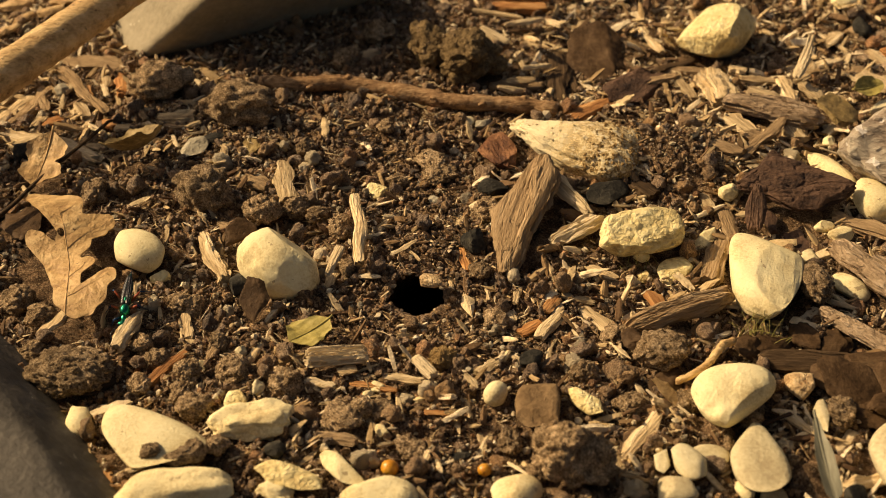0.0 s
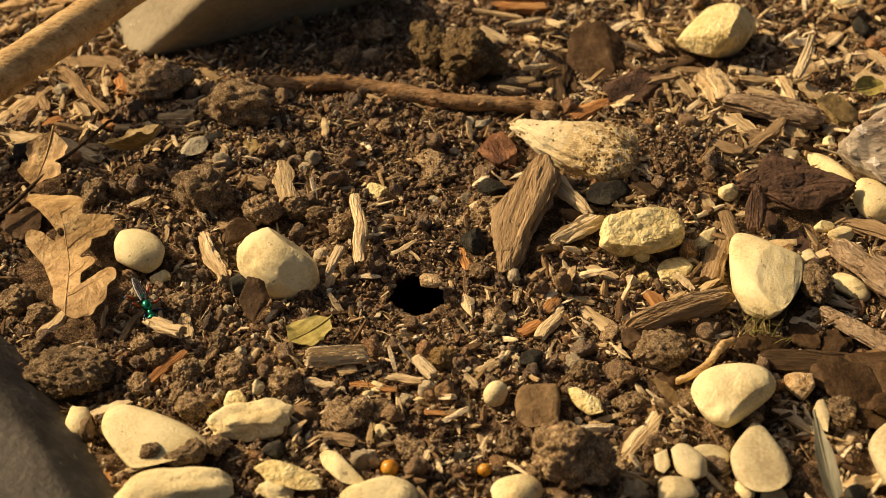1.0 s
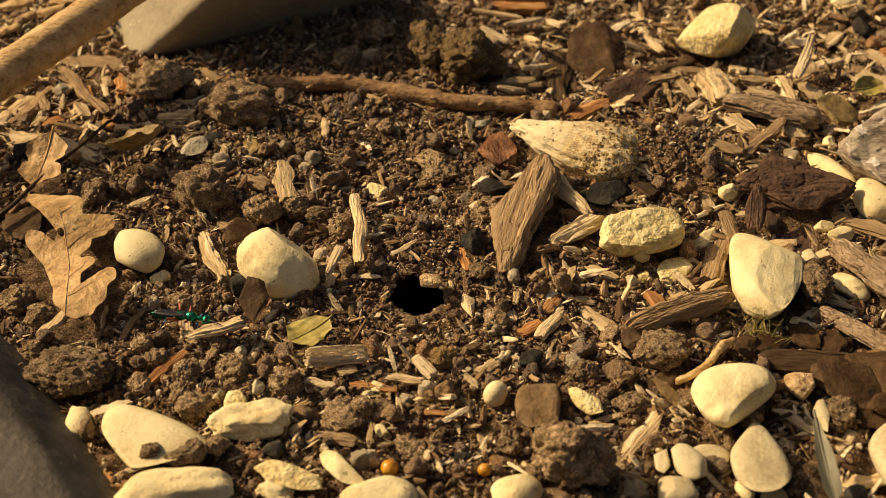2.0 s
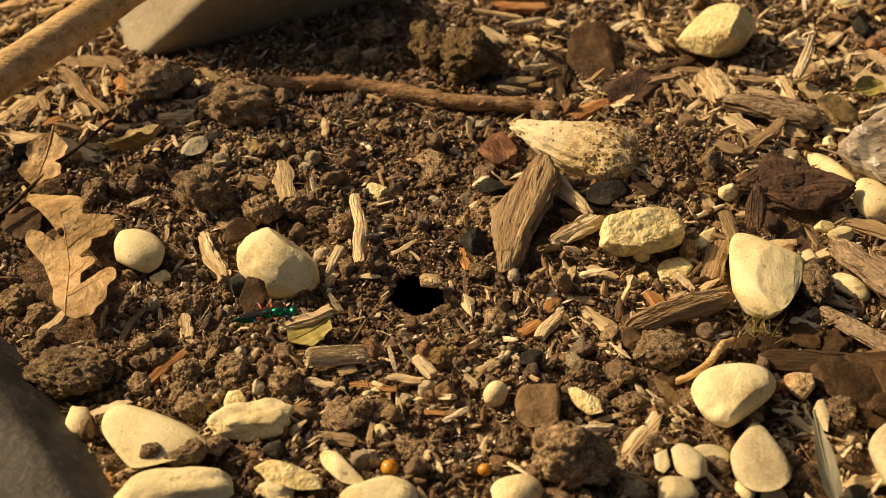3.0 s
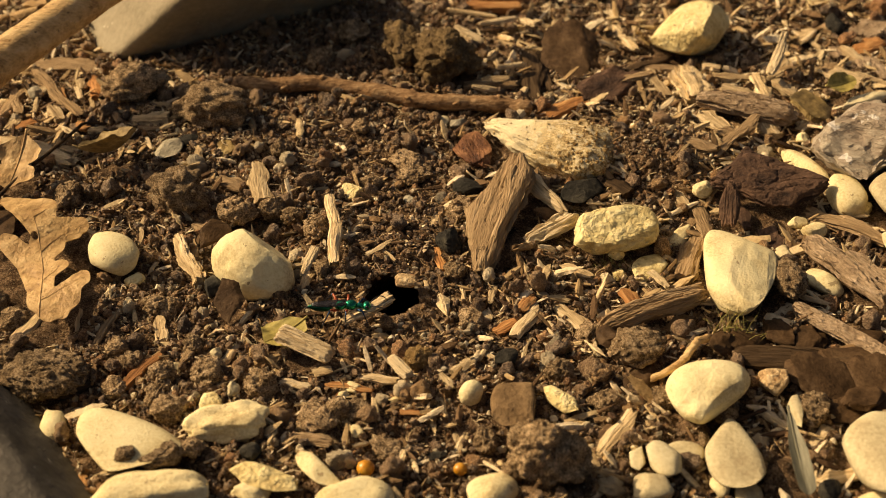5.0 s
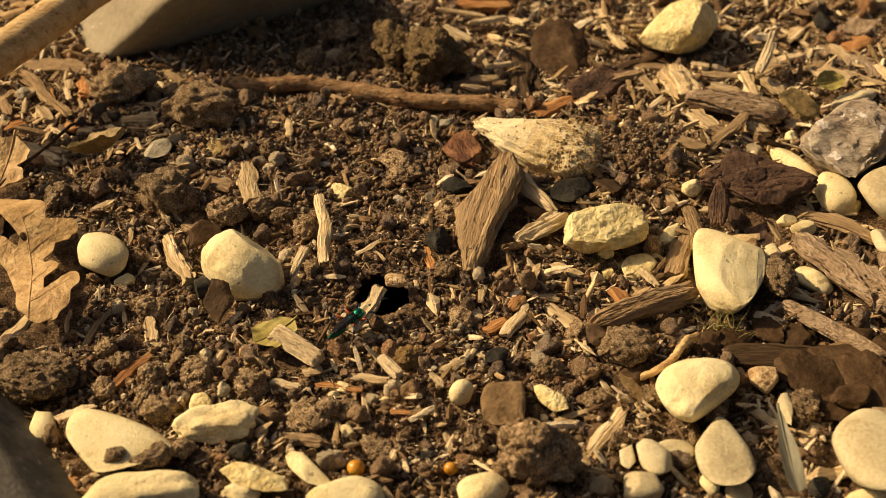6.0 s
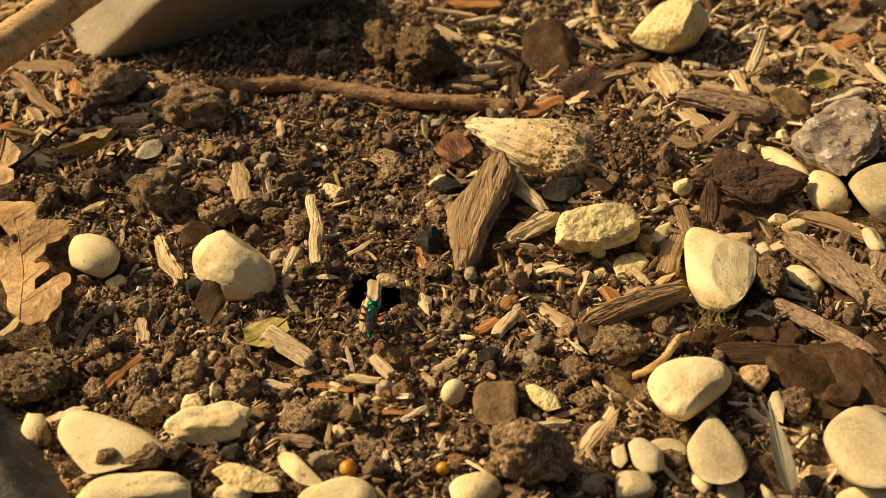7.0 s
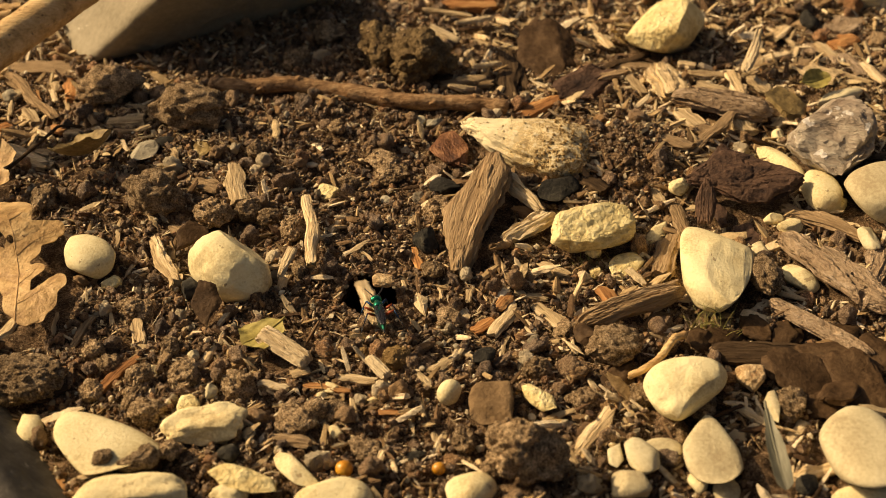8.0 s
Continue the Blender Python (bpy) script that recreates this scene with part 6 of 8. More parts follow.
chip("wood_chip", "tan splinter lying on brown soil", -0.0483, 0.0863, 0.0083, 0.0020, 0.0009, -61, 8329, WOOD)
chip("wood_chip", "brown splinter lying on brown soil", -0.0969, 0.0737, 0.0104, 0.0024, 0.0011, -8, 1667, WOOD_GREY)
chip("wood_chip", "pale chip lying on brown soil", -0.0333, 0.0352, 0.0049, 0.0020, 0.0009, 4, 5721, WOOD)
chip("wood_chip", "tan splinter lying on brown soil", 0.1618, 0.1331, 0.0080, 0.0029, 0.0013, -79, 5392, WOOD)
chip("wood_chip", "tan splinter lying on brown soil", 0.1587, 0.1444, 0.0183, 0.0024, 0.0011, -62, 3992, WOOD)
chip("wood_chip", "bark crumb lying on brown soil", 0.0659, -0.0303, 0.0129, 0.0049, 0.0022, -71, 410, WOOD_ORANGE)
chip("wood_chip", "bark crumb lying on brown soil", 0.0687, 0.0317, 0.0096, 0.0065, 0.0029, -50, 5204, WOOD_DARK)
chip("wood_chip", "upright brown sliver lying on brown soil", 0.1087, 0.0178, 0.0160, 0.0042, 0.0019, -86, 464, BARK)
chip("wood_chip", "upright tan sliver lying on brown soil", 0.1063, 0.0177, 0.0067, 0.0024, 0.0011, -77, 781, WOOD)
chip("wood_chip", "brown leaf sliver lying on brown soil", 0.1162, 0.0051, 0.0111, 0.0071, 0.0014, -81, 7771, BARK)
chip("wood_chip", "tan splinter lying on brown soil", 0.0918, 0.0166, 0.0149, 0.0031, 0.0014, 61, 1442, WOOD_GREY)
chip("wood_chip", "tan splinter lying on brown soil", 0.0898, 0.0273, 0.0100, 0.0036, 0.0016, -78, 4551, WOOD)
chip("wood_chip", "grey stick lying on brown soil", 0.0950, 0.0145, 0.0174, 0.0049, 0.0022, -85, 190, WOOD_GREY)

# bright litter beyond the clods that are coloured dark for half shade
split("wood_splinter", "broad orange-brown splinter lying on litter", 0.0300, 0.1690, 0.0080, 0.0290, -5, 0.0034, (0.0010, 0.0030, 0.0036, 0.0030, 0.0012), (0.0010, 0.0028, 0.0034, 0.0030, 0.0014), 311, WOOD_ORANGE, grain=0.2, rows=36, cols=24)
for k, (x_, y_, z_, long_, wide_, yaw_, tilt_) in enumerate(((0.0225, 0.1560, 0.0060, 0.0210, 0.0022, -14, 4), (0.0330, 0.1500, 0.0055, 0.0160, 0.0026, 8, -6), (0.0205, 0.1360, 0.0070, 0.0140, 0.0030, -38, 10),
                                                       (0.0352, 0.1330, 0.0065, 0.0150, 0.0030, -72, -20), (0.0290, 0.1210, 0.0055, 0.0120, 0.0024, 78, 16), (0.0362, 0.1130, 0.0050, 0.0130, 0.0022, 28, 8),
                                                       (0.0300, 0.1040, 0.0042, 0.0110, 0.0030, 4, 0), (0.0255, 0.0975, 0.0040, 0.0095, 0.0024, -8, 5), (0.0445, 0.1480, 0.0060, 0.0120, 0.0030, -55, -12))):
    split("wood_splinter", "pale wood splinter on sunlit litter", x_, y_, z_, long_, yaw_, 0.0018, (wide_ * 0.25, wide_ * 0.5, wide_ * 0.55, wide_ * 0.3), (wide_ * 0.2, wide_ * 0.45, wide_ * 0.5, wide_ * 0.35), 320 + k, WOOD_TAN if k % 3 else WOOD, tilt=tilt_, grain=0.2, torn=0.1, rows=24, cols=14)

split("wood_chip", "thick pale chip lying on brown soil", -0.0053, -0.0634, 0.0044, 0.0088, -52, 0.0024, (0.0012, 0.0017, 0.0018, 0.0015), (0.0012, 0.0016, 0.0018, 0.0016), 351, WOOD_TAN, tilt=8, roll=-10, grain=0.2, rows=26, cols=18)
split("wood_splinter", "curved pale splinter standing in the litter", 0.1390, 0.1125, 0.0085, 0.0250, 66, 0.0022, (0.0012, 0.0020, 0.0019, 0.0015, 0.0010), (0.0012, 0.0018, 0.0019, 0.0016, 0.0009), 353, WOOD_TAN, tilt=-14, bow=0.10, grain=0.2, rows=30, cols=16)

split("wood_chip", "pale ragged rotten shred beside a wood chunk", 0.0420, 0.0258, 0.0046, 0.0240, -58, 0.0026, (0.0016, 0.0030, 0.0022, 0.0026, 0.0010), (0.0014, 0.0022, 0.0028, 0.0016, 0.0008), 361, WOOD_TAN, tilt=6, roll=14, grain=0.3, torn=0.22, rows=44, cols=26)
split("wood_chip", "pale frayed chunk of rotten wood by a pebble", 0.0434, 0.0058, 0.0034, 0.0180, 32, 0.0036, (0.0012, 0.0034, 0.0030, 0.0042, 0.0028), (0.0016, 0.0030, 0.0040, 0.0034, 0.0026), 363, WOOD_TAN, tilt=-8, roll=-8, grain=0.32, torn=0.28, rows=44, cols=30)

# bark flakes
split("bark_flake", "large dark brown bark flake with a torn peak", 0.1184, 0.0252, 0.0072, 0.0375, -3, 0.0042, (0.0012, 0.0075, 0.0165, 0.0120, 0.0085, 0.0060, 0.0014), (0.0014, 0.0030, 0.0070, 0.0095, 0.0088, 0.0050, 0.0020), 53, BARK, roll=13, category="bark", group="bark flakes", grain=0.26, torn=0.12, lines=3.5, bow=0.04)
split("bark_flake", "upright dark sliver of bark beside a flake", 0.1030, 0.0135, 0.0070, 0.0150, 80, 0.0020, (0.0022, 0.0032, 0.0036, 0.0026, 0.0012), (0.0020, 0.0030, 0.0034, 0.0022, 0.0008), 57, BARK, tilt=-38, roll=-14, category="bark", group="bark flakes", grain=0.16, torn=0.1)
stone("bark_flake", "dark purple-brown bark flake", 0.0740, 0.1045, 0.0330, 0.0180, 0.0060, 42, 8683, BARK, sink=0.02, category='bark', group='bark flakes', sharp=35, level=5, tip=(14, 0))
stone("bark_flake", "reddish-brown bark flake on brown soil", 0.0206, 0.0570, 0.0273, 0.0176, 0.0050, -77, 8561, BARK_RED, sink=0.0, category='bark', group='bark flakes', sharp=35, level=5, trims=((-0.533, -0.627, 0.568, 0.0065), (-0.551, -0.098, 0.829, 0.0063), (-0.151, 0.786, 0.599, 0.0051), (0.31, 0.95, -0.036, 0.0057), (0.527, -0.124, -0.841, 0.0064), (0.236, -0.716, -0.657, 0.0057)))
stone("bark_flake", "dark brown curled scrap of leaf litter", 0.0610, 0.1300, 0.0400, 0.0240, 0.0050, 84, 3543, LEAF_DARK, sink=-0.35, category='bark', group='bark flakes', sharp=35, level=5, tip=(0, -12))
stone("bark_flake", "dark brown scrap of leaf leaning on a pebble", -0.0574, -0.0318, 0.0094, 0.0146, 0.0010, 14, 77, LEAF_DARK, category="bark", group="bark flakes", sharp=35, level=5, tip=(32, -18), z=0.0045)
stone("bark_flake", "dark brown curled scrap of leaf behind a pebble", -0.0660, 0.0010, 0.0125, 0.0085, 0.0012, 35, 81, LEAF_DARK, category="bark", group="bark flakes", sharp=35, level=5, tip=(30, -12), z=0.0060)
split("wood_chip", "short tan chip standing beside a pebble", -0.0342, -0.0125, 0.0046, 0.0108, 66, 0.0016, (0.0007, 0.0012, 0.0017, 0.0019, 0.0018), (0.0006, 0.0010, 0.0012, 0.0014, 0.0015), 91, WOOD_TAN, tilt=-22, grain=0.2, rows=30, cols=20)
stone("bark_flake", "grey-olive curled scrap of leaf", 0.1473, 0.0856, 0.0200, 0.0170, 0.0034, 62, 5736, LEAF_OLIVE, sink=-0.2, category='bark', group='bark flakes', sharp=35, level=5, tip=(18, 6))
stone("bark_flake", "dark brown scrap of leaf under an oak leaf", -0.1396, 0.0130, 0.0189, 0.0140, 0.0017, -87, 2156, LEAF_DARK, sink=0.1, category='bark', group='bark flakes', sharp=35, level=5)
stone("bark_flake", "dark brown scrap of bark", 0.1222, -0.0668, 0.0121, 0.0082, 0.0021, -89, 4536, LEAF_DARK, sink=0.1, category='bark', group='bark flakes', sharp=35, level=5)
stone("bark_flake", "brown scrap of bark", 0.1345, -0.0558, 0.0212, 0.0125, 0.0025, -84, 3692, LEAF_DARK, sink=0.1, category='bark', group='bark flakes', sharp=35, level=5)
stone("bark_flake", "olive-brown scrap of leaf", -0.0681, 0.0598, 0.0127, 0.0077, 0.0023, -89, 3838, LEAF_OLIVE, sink=0.1, category='bark', group='bark flakes', sharp=35, level=5)

# litter near the stick
chip("wood_chip", "tan wood splinter among leaf litter", -0.1354, 0.0885, 0.0117, 0.0045, 0.0020, -61, 5057, WOOD, rise=0.0012)
chip("wood_chip", "tan wood splinter among leaf litter", -0.1318, 0.0827, 0.0161, 0.0022, 0.0010, 77, 2563, WOOD, rise=0.0012)
chip("wood_chip", "tan wood splinter among leaf litter", -0.1294, 0.1032, 0.0097, 0.0022, 0.0010, -68, 6378, WOOD, rise=0.0012)
chip("wood_chip", "tan wood splinter among leaf litter", -0.1436, 0.1035, 0.0058, 0.0043, 0.0019, 67, 2356, WOOD, rise=0.0012)
chip("wood_chip", "tan wood splinter among leaf litter", -0.1250, 0.0631, 0.0076, 0.0035, 0.0016, -18, 8231, WOOD, rise=0.0012)
chip("wood_chip", "tan wood splinter among leaf litter", -0.1499, 0.0816, 0.0081, 0.0033, 0.0015, 67, 6667, WOOD, rise=0.0012)
chip("wood_chip", "tan wood splinter among leaf litter", -0.1096, 0.0669, 0.0079, 0.0027, 0.0012, 41, 4990, WOOD, rise=0.0012)
chip("wood_chip", "brown wood splinter among leaf litter", -0.1380, 0.1023, 0.0408, 0.0039, 0.0017, -56, 952, WOOD_GREY, rise=0.0012)
chip("wood_chip", "tan wood splinter among leaf litter", -0.1524, 0.0638, 0.0079, 0.0044, 0.0020, 40, 2836, WOOD, rise=0.0012)
chip("wood_chip", "brown wood splinter among leaf litter", -0.1105, 0.0803, 0.0076, 0.0028, 0.0013, -68, 2987, WOOD_GREY, rise=0.0012)
chip("wood_chip", "tan wood splinter among leaf litter", -0.0911, 0.0724, 0.0056, 0.0025, 0.0011, 39, 4751, WOOD, rise=0.0012)
chip("wood_chip", "tan wood splinter among leaf litter", -0.0964, 0.0631, 0.0091, 0.0018, 0.0008, -67, 4368, WOOD, rise=0.0012)
chip("wood_chip", "brown wood splinter among leaf litter", -0.1421, 0.0533, 0.0135, 0.0019, 0.0009, -73, 7995, WOOD_GREY, rise=0.0012)
chip("wood_chip", "tan wood splinter among leaf litter", -0.1643, 0.1012, 0.0191, 0.0041, 0.0018, 74, 474, WOOD, rise=0.0012)
chip("wood_chip", "reddish wood splinter among leaf litter", -0.1232, 0.0784, 0.0064, 0.0039, 0.0018, -41, 2048, WOOD_ORANGE, rise=0.0012)
chip("wood_chip", "tan wood splinter among leaf litter", -0.0773, 0.0541, 0.0087, 0.0025, 0.0011, -78, 2675, WOOD, rise=0.0012)
chip("wood_chip", "brown wood splinter among leaf litter", -0.0647, 0.0374, 0.0109, 0.0053, 0.0024, -35, 1242, WOOD_GREY, rise=0.0012)
chip("wood_chip", "tan wood splinter among leaf litter", -0.0885, 0.0861, 0.0050, 0.0023, 0.0011, 54, 4833, WOOD, rise=0.0012)
chip("wood_chip", "reddish wood splinter among leaf litter", -0.1354, 0.1025, 0.0102, 0.0019, 0.0008, -71, 6866, WOOD_ORANGE, rise=0.0012)
chip("wood_chip", "tan leaf scrap in leaf litter", -0.1806, 0.1766, 0.0144, 0.0082, 0.0037, 21, 3737, LEAF, rise=0.002)
chip("wood_chip", "tan leaf scrap in leaf litter", -0.1635, 0.1655, 0.0116, 0.0057, 0.0025, 40, 8526, LEAF, rise=0.002)
chip("wood_chip", "tan leaf scrap in leaf litter", -0.1742, 0.1608, 0.0108, 0.0041, 0.0018, 53, 2184, LEAF, rise=0.002)
chip("wood_chip", "tan leaf scrap in leaf litter", -0.1610, 0.1736, 0.0097, 0.0048, 0.0022, 11, 632, LEAF, rise=0.002)
chip("wood_chip", "tan leaf scrap in leaf litter", -0.1766, 0.1460, 0.0108, 0.0039, 0.0017, 57, 307, LEAF, rise=0.002)
chip("wood_chip", "tan leaf scrap in leaf litter", -0.1533, 0.1643, 0.0108, 0.0035, 0.0016, 51, 8793, LEAF, rise=0.002)
stone("bark_flake", "dark brown scrap of rotten leaf over soil", 0.1153, -0.0703, 0.0206, 0.0171, 0.0027, -70, 1617, LEAF_DARK, sink=-0.9, category='bark', group='bark flakes', sharp=40, level=5, tip=(0, 14))
stone("bark_flake", "dark brown scrap of rotten leaf over soil", 0.1299, -0.0731, 0.0242, 0.0154, 0.0025, -81, 4729, LEAF_DARK, sink=-0.9, category='bark', group='bark flakes', sharp=40, level=5, tip=(4, 12))
stone("bark_flake", "dark brown scrap of rotten leaf over soil", 0.1191, -0.0804, 0.0140, 0.0113, 0.0018, -41, 3381, LEAF_DARK, sink=-0.9, category='bark', group='bark flakes', sharp=40, level=5)
stone("bark_flake", "dark brown scrap of rotten leaf over soil", 0.1399, -0.0577, 0.0176, 0.0107, 0.0017, -85, 4325, LEAF_DARK, sink=-0.9, category='bark', group='bark flakes', sharp=40, level=5)

for k, (x_, y_, size_, yaw_) in enumerate(((0.0985, -0.0480, 0.0150, 20), (0.1080, -0.0440, 0.0130, -40), (0.1165, -0.0480, 0.0140, 70), (0.1250, -0.0600, 0.0170, 10), (0.1020, -0.0560, 0.0120, 95), (0.1330, -0.0660, 0.0150, -25),
                                               (0.0900, -0.0500, 0.0110, 55), (0.1110, -0.0660, 0.0160, -75), (0.1240, -0.0790, 0.0140, 33), (0.0640, -0.0650, 0.0120, 15), (0.0560, -0.0480, 0.0110, -50), (0.1340, -0.0480, 0.0150, 62))):
    stone("bark_flake", "dark brown scrap of rotten leaf among pebbles", x_, y_, size_, size_ * 0.7, 0.0030, yaw_, 640 + 7 * k, LEAF_DARK, sink=-0.45, category='bark', group='bark flakes', sharp=40, level=4, tip=(8 * math.sin(k * 2.1), 8 * math.cos(k * 1.7)))

# seeds
stone("orange_seed", "small round orange seed on the soil", -0.0142, -0.0993, 0.0048, 0.0047, 0.0045, -8, 1842, ORANGE, sink=0.1, lumps=0.05, level=3, category='seed', group='orange seeds')
stone("orange_seed", "small round orange seed on the soil", 0.0111, -0.0987, 0.0038, 0.0037, 0.0035, -10, 6629, ORANGE, sink=0.1, lumps=0.05, level=3, category='seed', group='orange seeds')
stone("orange_seed", "small round orange seed on the soil", 0.0090, -0.0298, 0.0026, 0.0026, 0.0024, -16, 8553, ORANGE, sink=0.1, lumps=0.05, level=3, category='seed', group='orange seeds')
stone("orange_seed", "small round orange seed on the soil", -0.0045, -0.0472, 0.0020, 0.0020, 0.0019, -19, 3474, ORANGE, sink=0.1, lumps=0.05, level=3, category='seed', group='orange seeds')

# ---- sticks ----
def stem(name, label, points, radius, material, category, end=0.7, knots=0.05, sides=16, seed=1, fine=6, wander=0.0, bumps=()):
    """A stem along a smooth line through a few points, with a few swellings (where, how much)."""
    rng = np.random.default_rng(seed)
    pts = [Vector(p) for p in points]
    line = []
    for k in range(len(pts) - 1):
        p0, p1, p2, p3 = pts[max(k - 1, 0)], pts[k], pts[k + 1], pts[min(k + 2, len(pts) - 1)]
        for j in range(fine):
            u = j / fine
            line.append(0.5 * (2 * p1 + (p2 - p0) * u + (2 * p0 - 5 * p1 + 4 * p2 - p3) * u * u + (3 * p1 - p0 - 3 * p2 + p3) * u ** 3))
    line.append(pts[-1])
    n = len(line)
    line = [p + Vector(rng.normal(size=3)) * wander for p in line]
    radii = []
    for k in range(n):
        s = k / (n - 1)
        r = radius * (1 - (1 - end) * s) * (1 + 0.02 * math.sin(31 * s + seed))
        for where, much in bumps:
            r *= 1 + much * math.exp(-((s - where) / 0.025) ** 2)
        radii.append(r)
    v, f = tube(line, radii, sides, knots, seed)
    ob = new(name, mesh_of(name, v, f, material))
    for k in range(len(pts) - 1):
        a, b = pts[k], pts[k + 1]
        if min(a.z, b.z) < 0.008:
            keep_clear((a.x + b.x) / 2, (a.y + b.y) / 2, (b - a).length, radius * 2, math.degrees(math.atan2(b.y - a.y, b.x - a.x)))
    return tagged(ob, label, category)


stem("stick", "thick tan stick with knots propped on a stone", [(-0.1825, 0.0482, 0.0140), (-0.1472, 0.0822, 0.0270), (-0.1097, 0.1225, 0.0400)], 0.0075, STICK, "stick", end=0.92, knots=0.025, sides=28, fine=26, seed=4,
     bumps=((0.42, 0.10), (0.62, 0.05)))
stick = scene.objects["stick"]
for where, size in ((0.33, 0.0042), (0.41, 0.0030), (0.58, 0.0026)):
    v = min((v for v in stick.data.vertices if v.normal.z > 0.3 and v.normal.y < -0.2), key=lambda v: abs(v.co.x - (-0.1825 + where * 0.0728)))
    pts_, faces_ = stone_points(3, (size, size * 0.8, size * 0.5), int(where * 100), lumps=0.2, rough=0.08)
    part("knot", mesh_of("knot", pts_, faces_, WOOD_DARK), stick, "small dark scarred knot").matrix_local = Matrix.Translation(v.co) @ v.normal.to_track_quat("Z", "Y").to_matrix().to_4x4()
knobbly = stem("twig", "knobbly orange-brown twig lying on the soil", [(-0.0700, 0.1038, 0.0030), (-0.0545, 0.1022, 0.0035), (-0.0396, 0.1020, 0.0040), (-0.0246, 0.0985, 0.0038), (-0.0079, 0.0928, 0.0036), (0.0046, 0.0882, 0.0038), (0.0192, 0.0872, 0.0036), (0.0336, 0.0854, 0.0034), (0.0412, 0.0833, 0.0030)], 0.0031, TWIG, "twig", end=0.9, knots=0.045, sides=18, fine=7, seed=7, wander=0.0002,
     bumps=((0.45, 0.16), (0.55, 0.2), (0.7, 0.16), (0.83, 0.18), (0.95, 0.1)))
for k in (9, 16, 23, 31, 40, 47, 55):
    v = knobbly.data.vertices[k * 18 + (k * 7) % 9]
    pts_, faces_ = clod_points(3, (0.0034, 0.0026, 0.0018), k, bits=9, grain=0.06)
    part("knob", mesh_of("knob", pts_, faces_, TWIG), knobbly).matrix_local = Matrix.Translation(v.co) @ v.normal.to_track_quat("Z", "Y").to_matrix().to_4x4()
stem("root", "curved pale dry root lying on crumbs", [(0.0665, -0.0659, 0.0010), (0.0710, -0.0652, 0.0030), (0.0758, -0.0617, 0.0040), (0.0793, -0.0571, 0.0050), (0.0818, -0.0538, 0.0050), (0.0850, -0.0520, 0.0045)], 0.0011, STICK, "root", end=1.1, knots=0.07, sides=12, seed=11, wander=0.0001)
stem("thin_twig", "thin curved dark twig over leaf litter", [(-0.1497, 0.0058, 0.0040), (-0.1432, 0.0174, 0.0050), (-0.1371, 0.0319, 0.0060), (-0.1289, 0.0484, 0.0070), (-0.1226, 0.0660, 0.0060), (-0.1199, 0.0708, 0.0060), (-0.1130, 0.0733, 0.0040)], 0.0008, WOOD_DARK, "twig", end=0.6, sides=8, seed=9)

def crumbs_on(ob, count, lo, hi, seed, name="crumb", material=None, along=-9.0):
    """Small pieces stuck to a thing's upper side, as parts of it."""
    rng = np.random.default_rng(seed)
    shapes, mean = [], (lo + hi) / 2
    for k in range(4):
        p, f = clod_points(2, (mean, mean, mean), seed * 7 + k, bits=8, grain=0.1)
        shapes.append(mesh_of(name, p, f, material or CLOD, 30))
    verts = [v for v in ob.data.vertices if (ob.matrix_world.to_3x3() @ v.normal).z > 0.05 and v.co.x > along]
    for _ in range(count):
        v = verts[int(rng.integers(0, len(verts)))]
        s = rng.uniform(lo, hi)
        bit = part(name, shapes[int(rng.integers(0, 4))], ob)
        bit.matrix_local = Matrix.LocRotScale(v.co - v.normal * s * 0.1, Euler(tuple(rng.uniform(0, 6.28, 3))), (s / mean, s / mean * rng.uniform(0.7, 1), s / mean * rng.uniform(0.6, 1)))


def splinters_on(ob, count, length, seed, material):
    """Torn fibres that stand off a piece of wood, as parts of it."""
    rng = np.random.default_rng(seed)
    verts = [v for v in ob.data.vertices if v.normal.z > 0.3]
    for _ in range(count):
        v = verts[int(rng.integers(0, len(verts)))]
        size = length * rng.uniform(0.5, 1.2)
        bit = part("splinter", chip_mesh("splinter", size, size * 0.12, size * 0.07, int(rng.integers(1, 9999)), material, 8, 5), ob)
        bit.matrix_local = pose(v.co.x * 0.85, v.co.y * 0.9, v.co.z * 0.92, 0, rng.normal() * 2, rng.normal() * 5)


for ob in [o for o in scene.objects if o.name.startswith("soil_clod") and max(o.dimensions.x, o.dimensions.y) > 0.011]:
    crumbs_on(ob, 18, 0.0007, 0.0022, len(ob.name) + int(ob.location.x * 1e4) % 97)
for ob in [o for o in scene.objects if o.name.startswith(("wood_chunk", "wood_piece"))]:
    splinters_on(ob, 3, ob.dimensions.x * 0.28 + 0.002, int(abs(ob.location.x) * 1e4) % 97 + 2, ob.data.materials[0])

crumbs_on(scene.objects["crusted_rock"], 90, 0.0004, 0.0013, 5, "grit", CRUST)
crumbs_on(scene.objects["crusted_rock"], 290, 0.0005, 0.0016, 6, "crumb", OCHRE, 0.007)

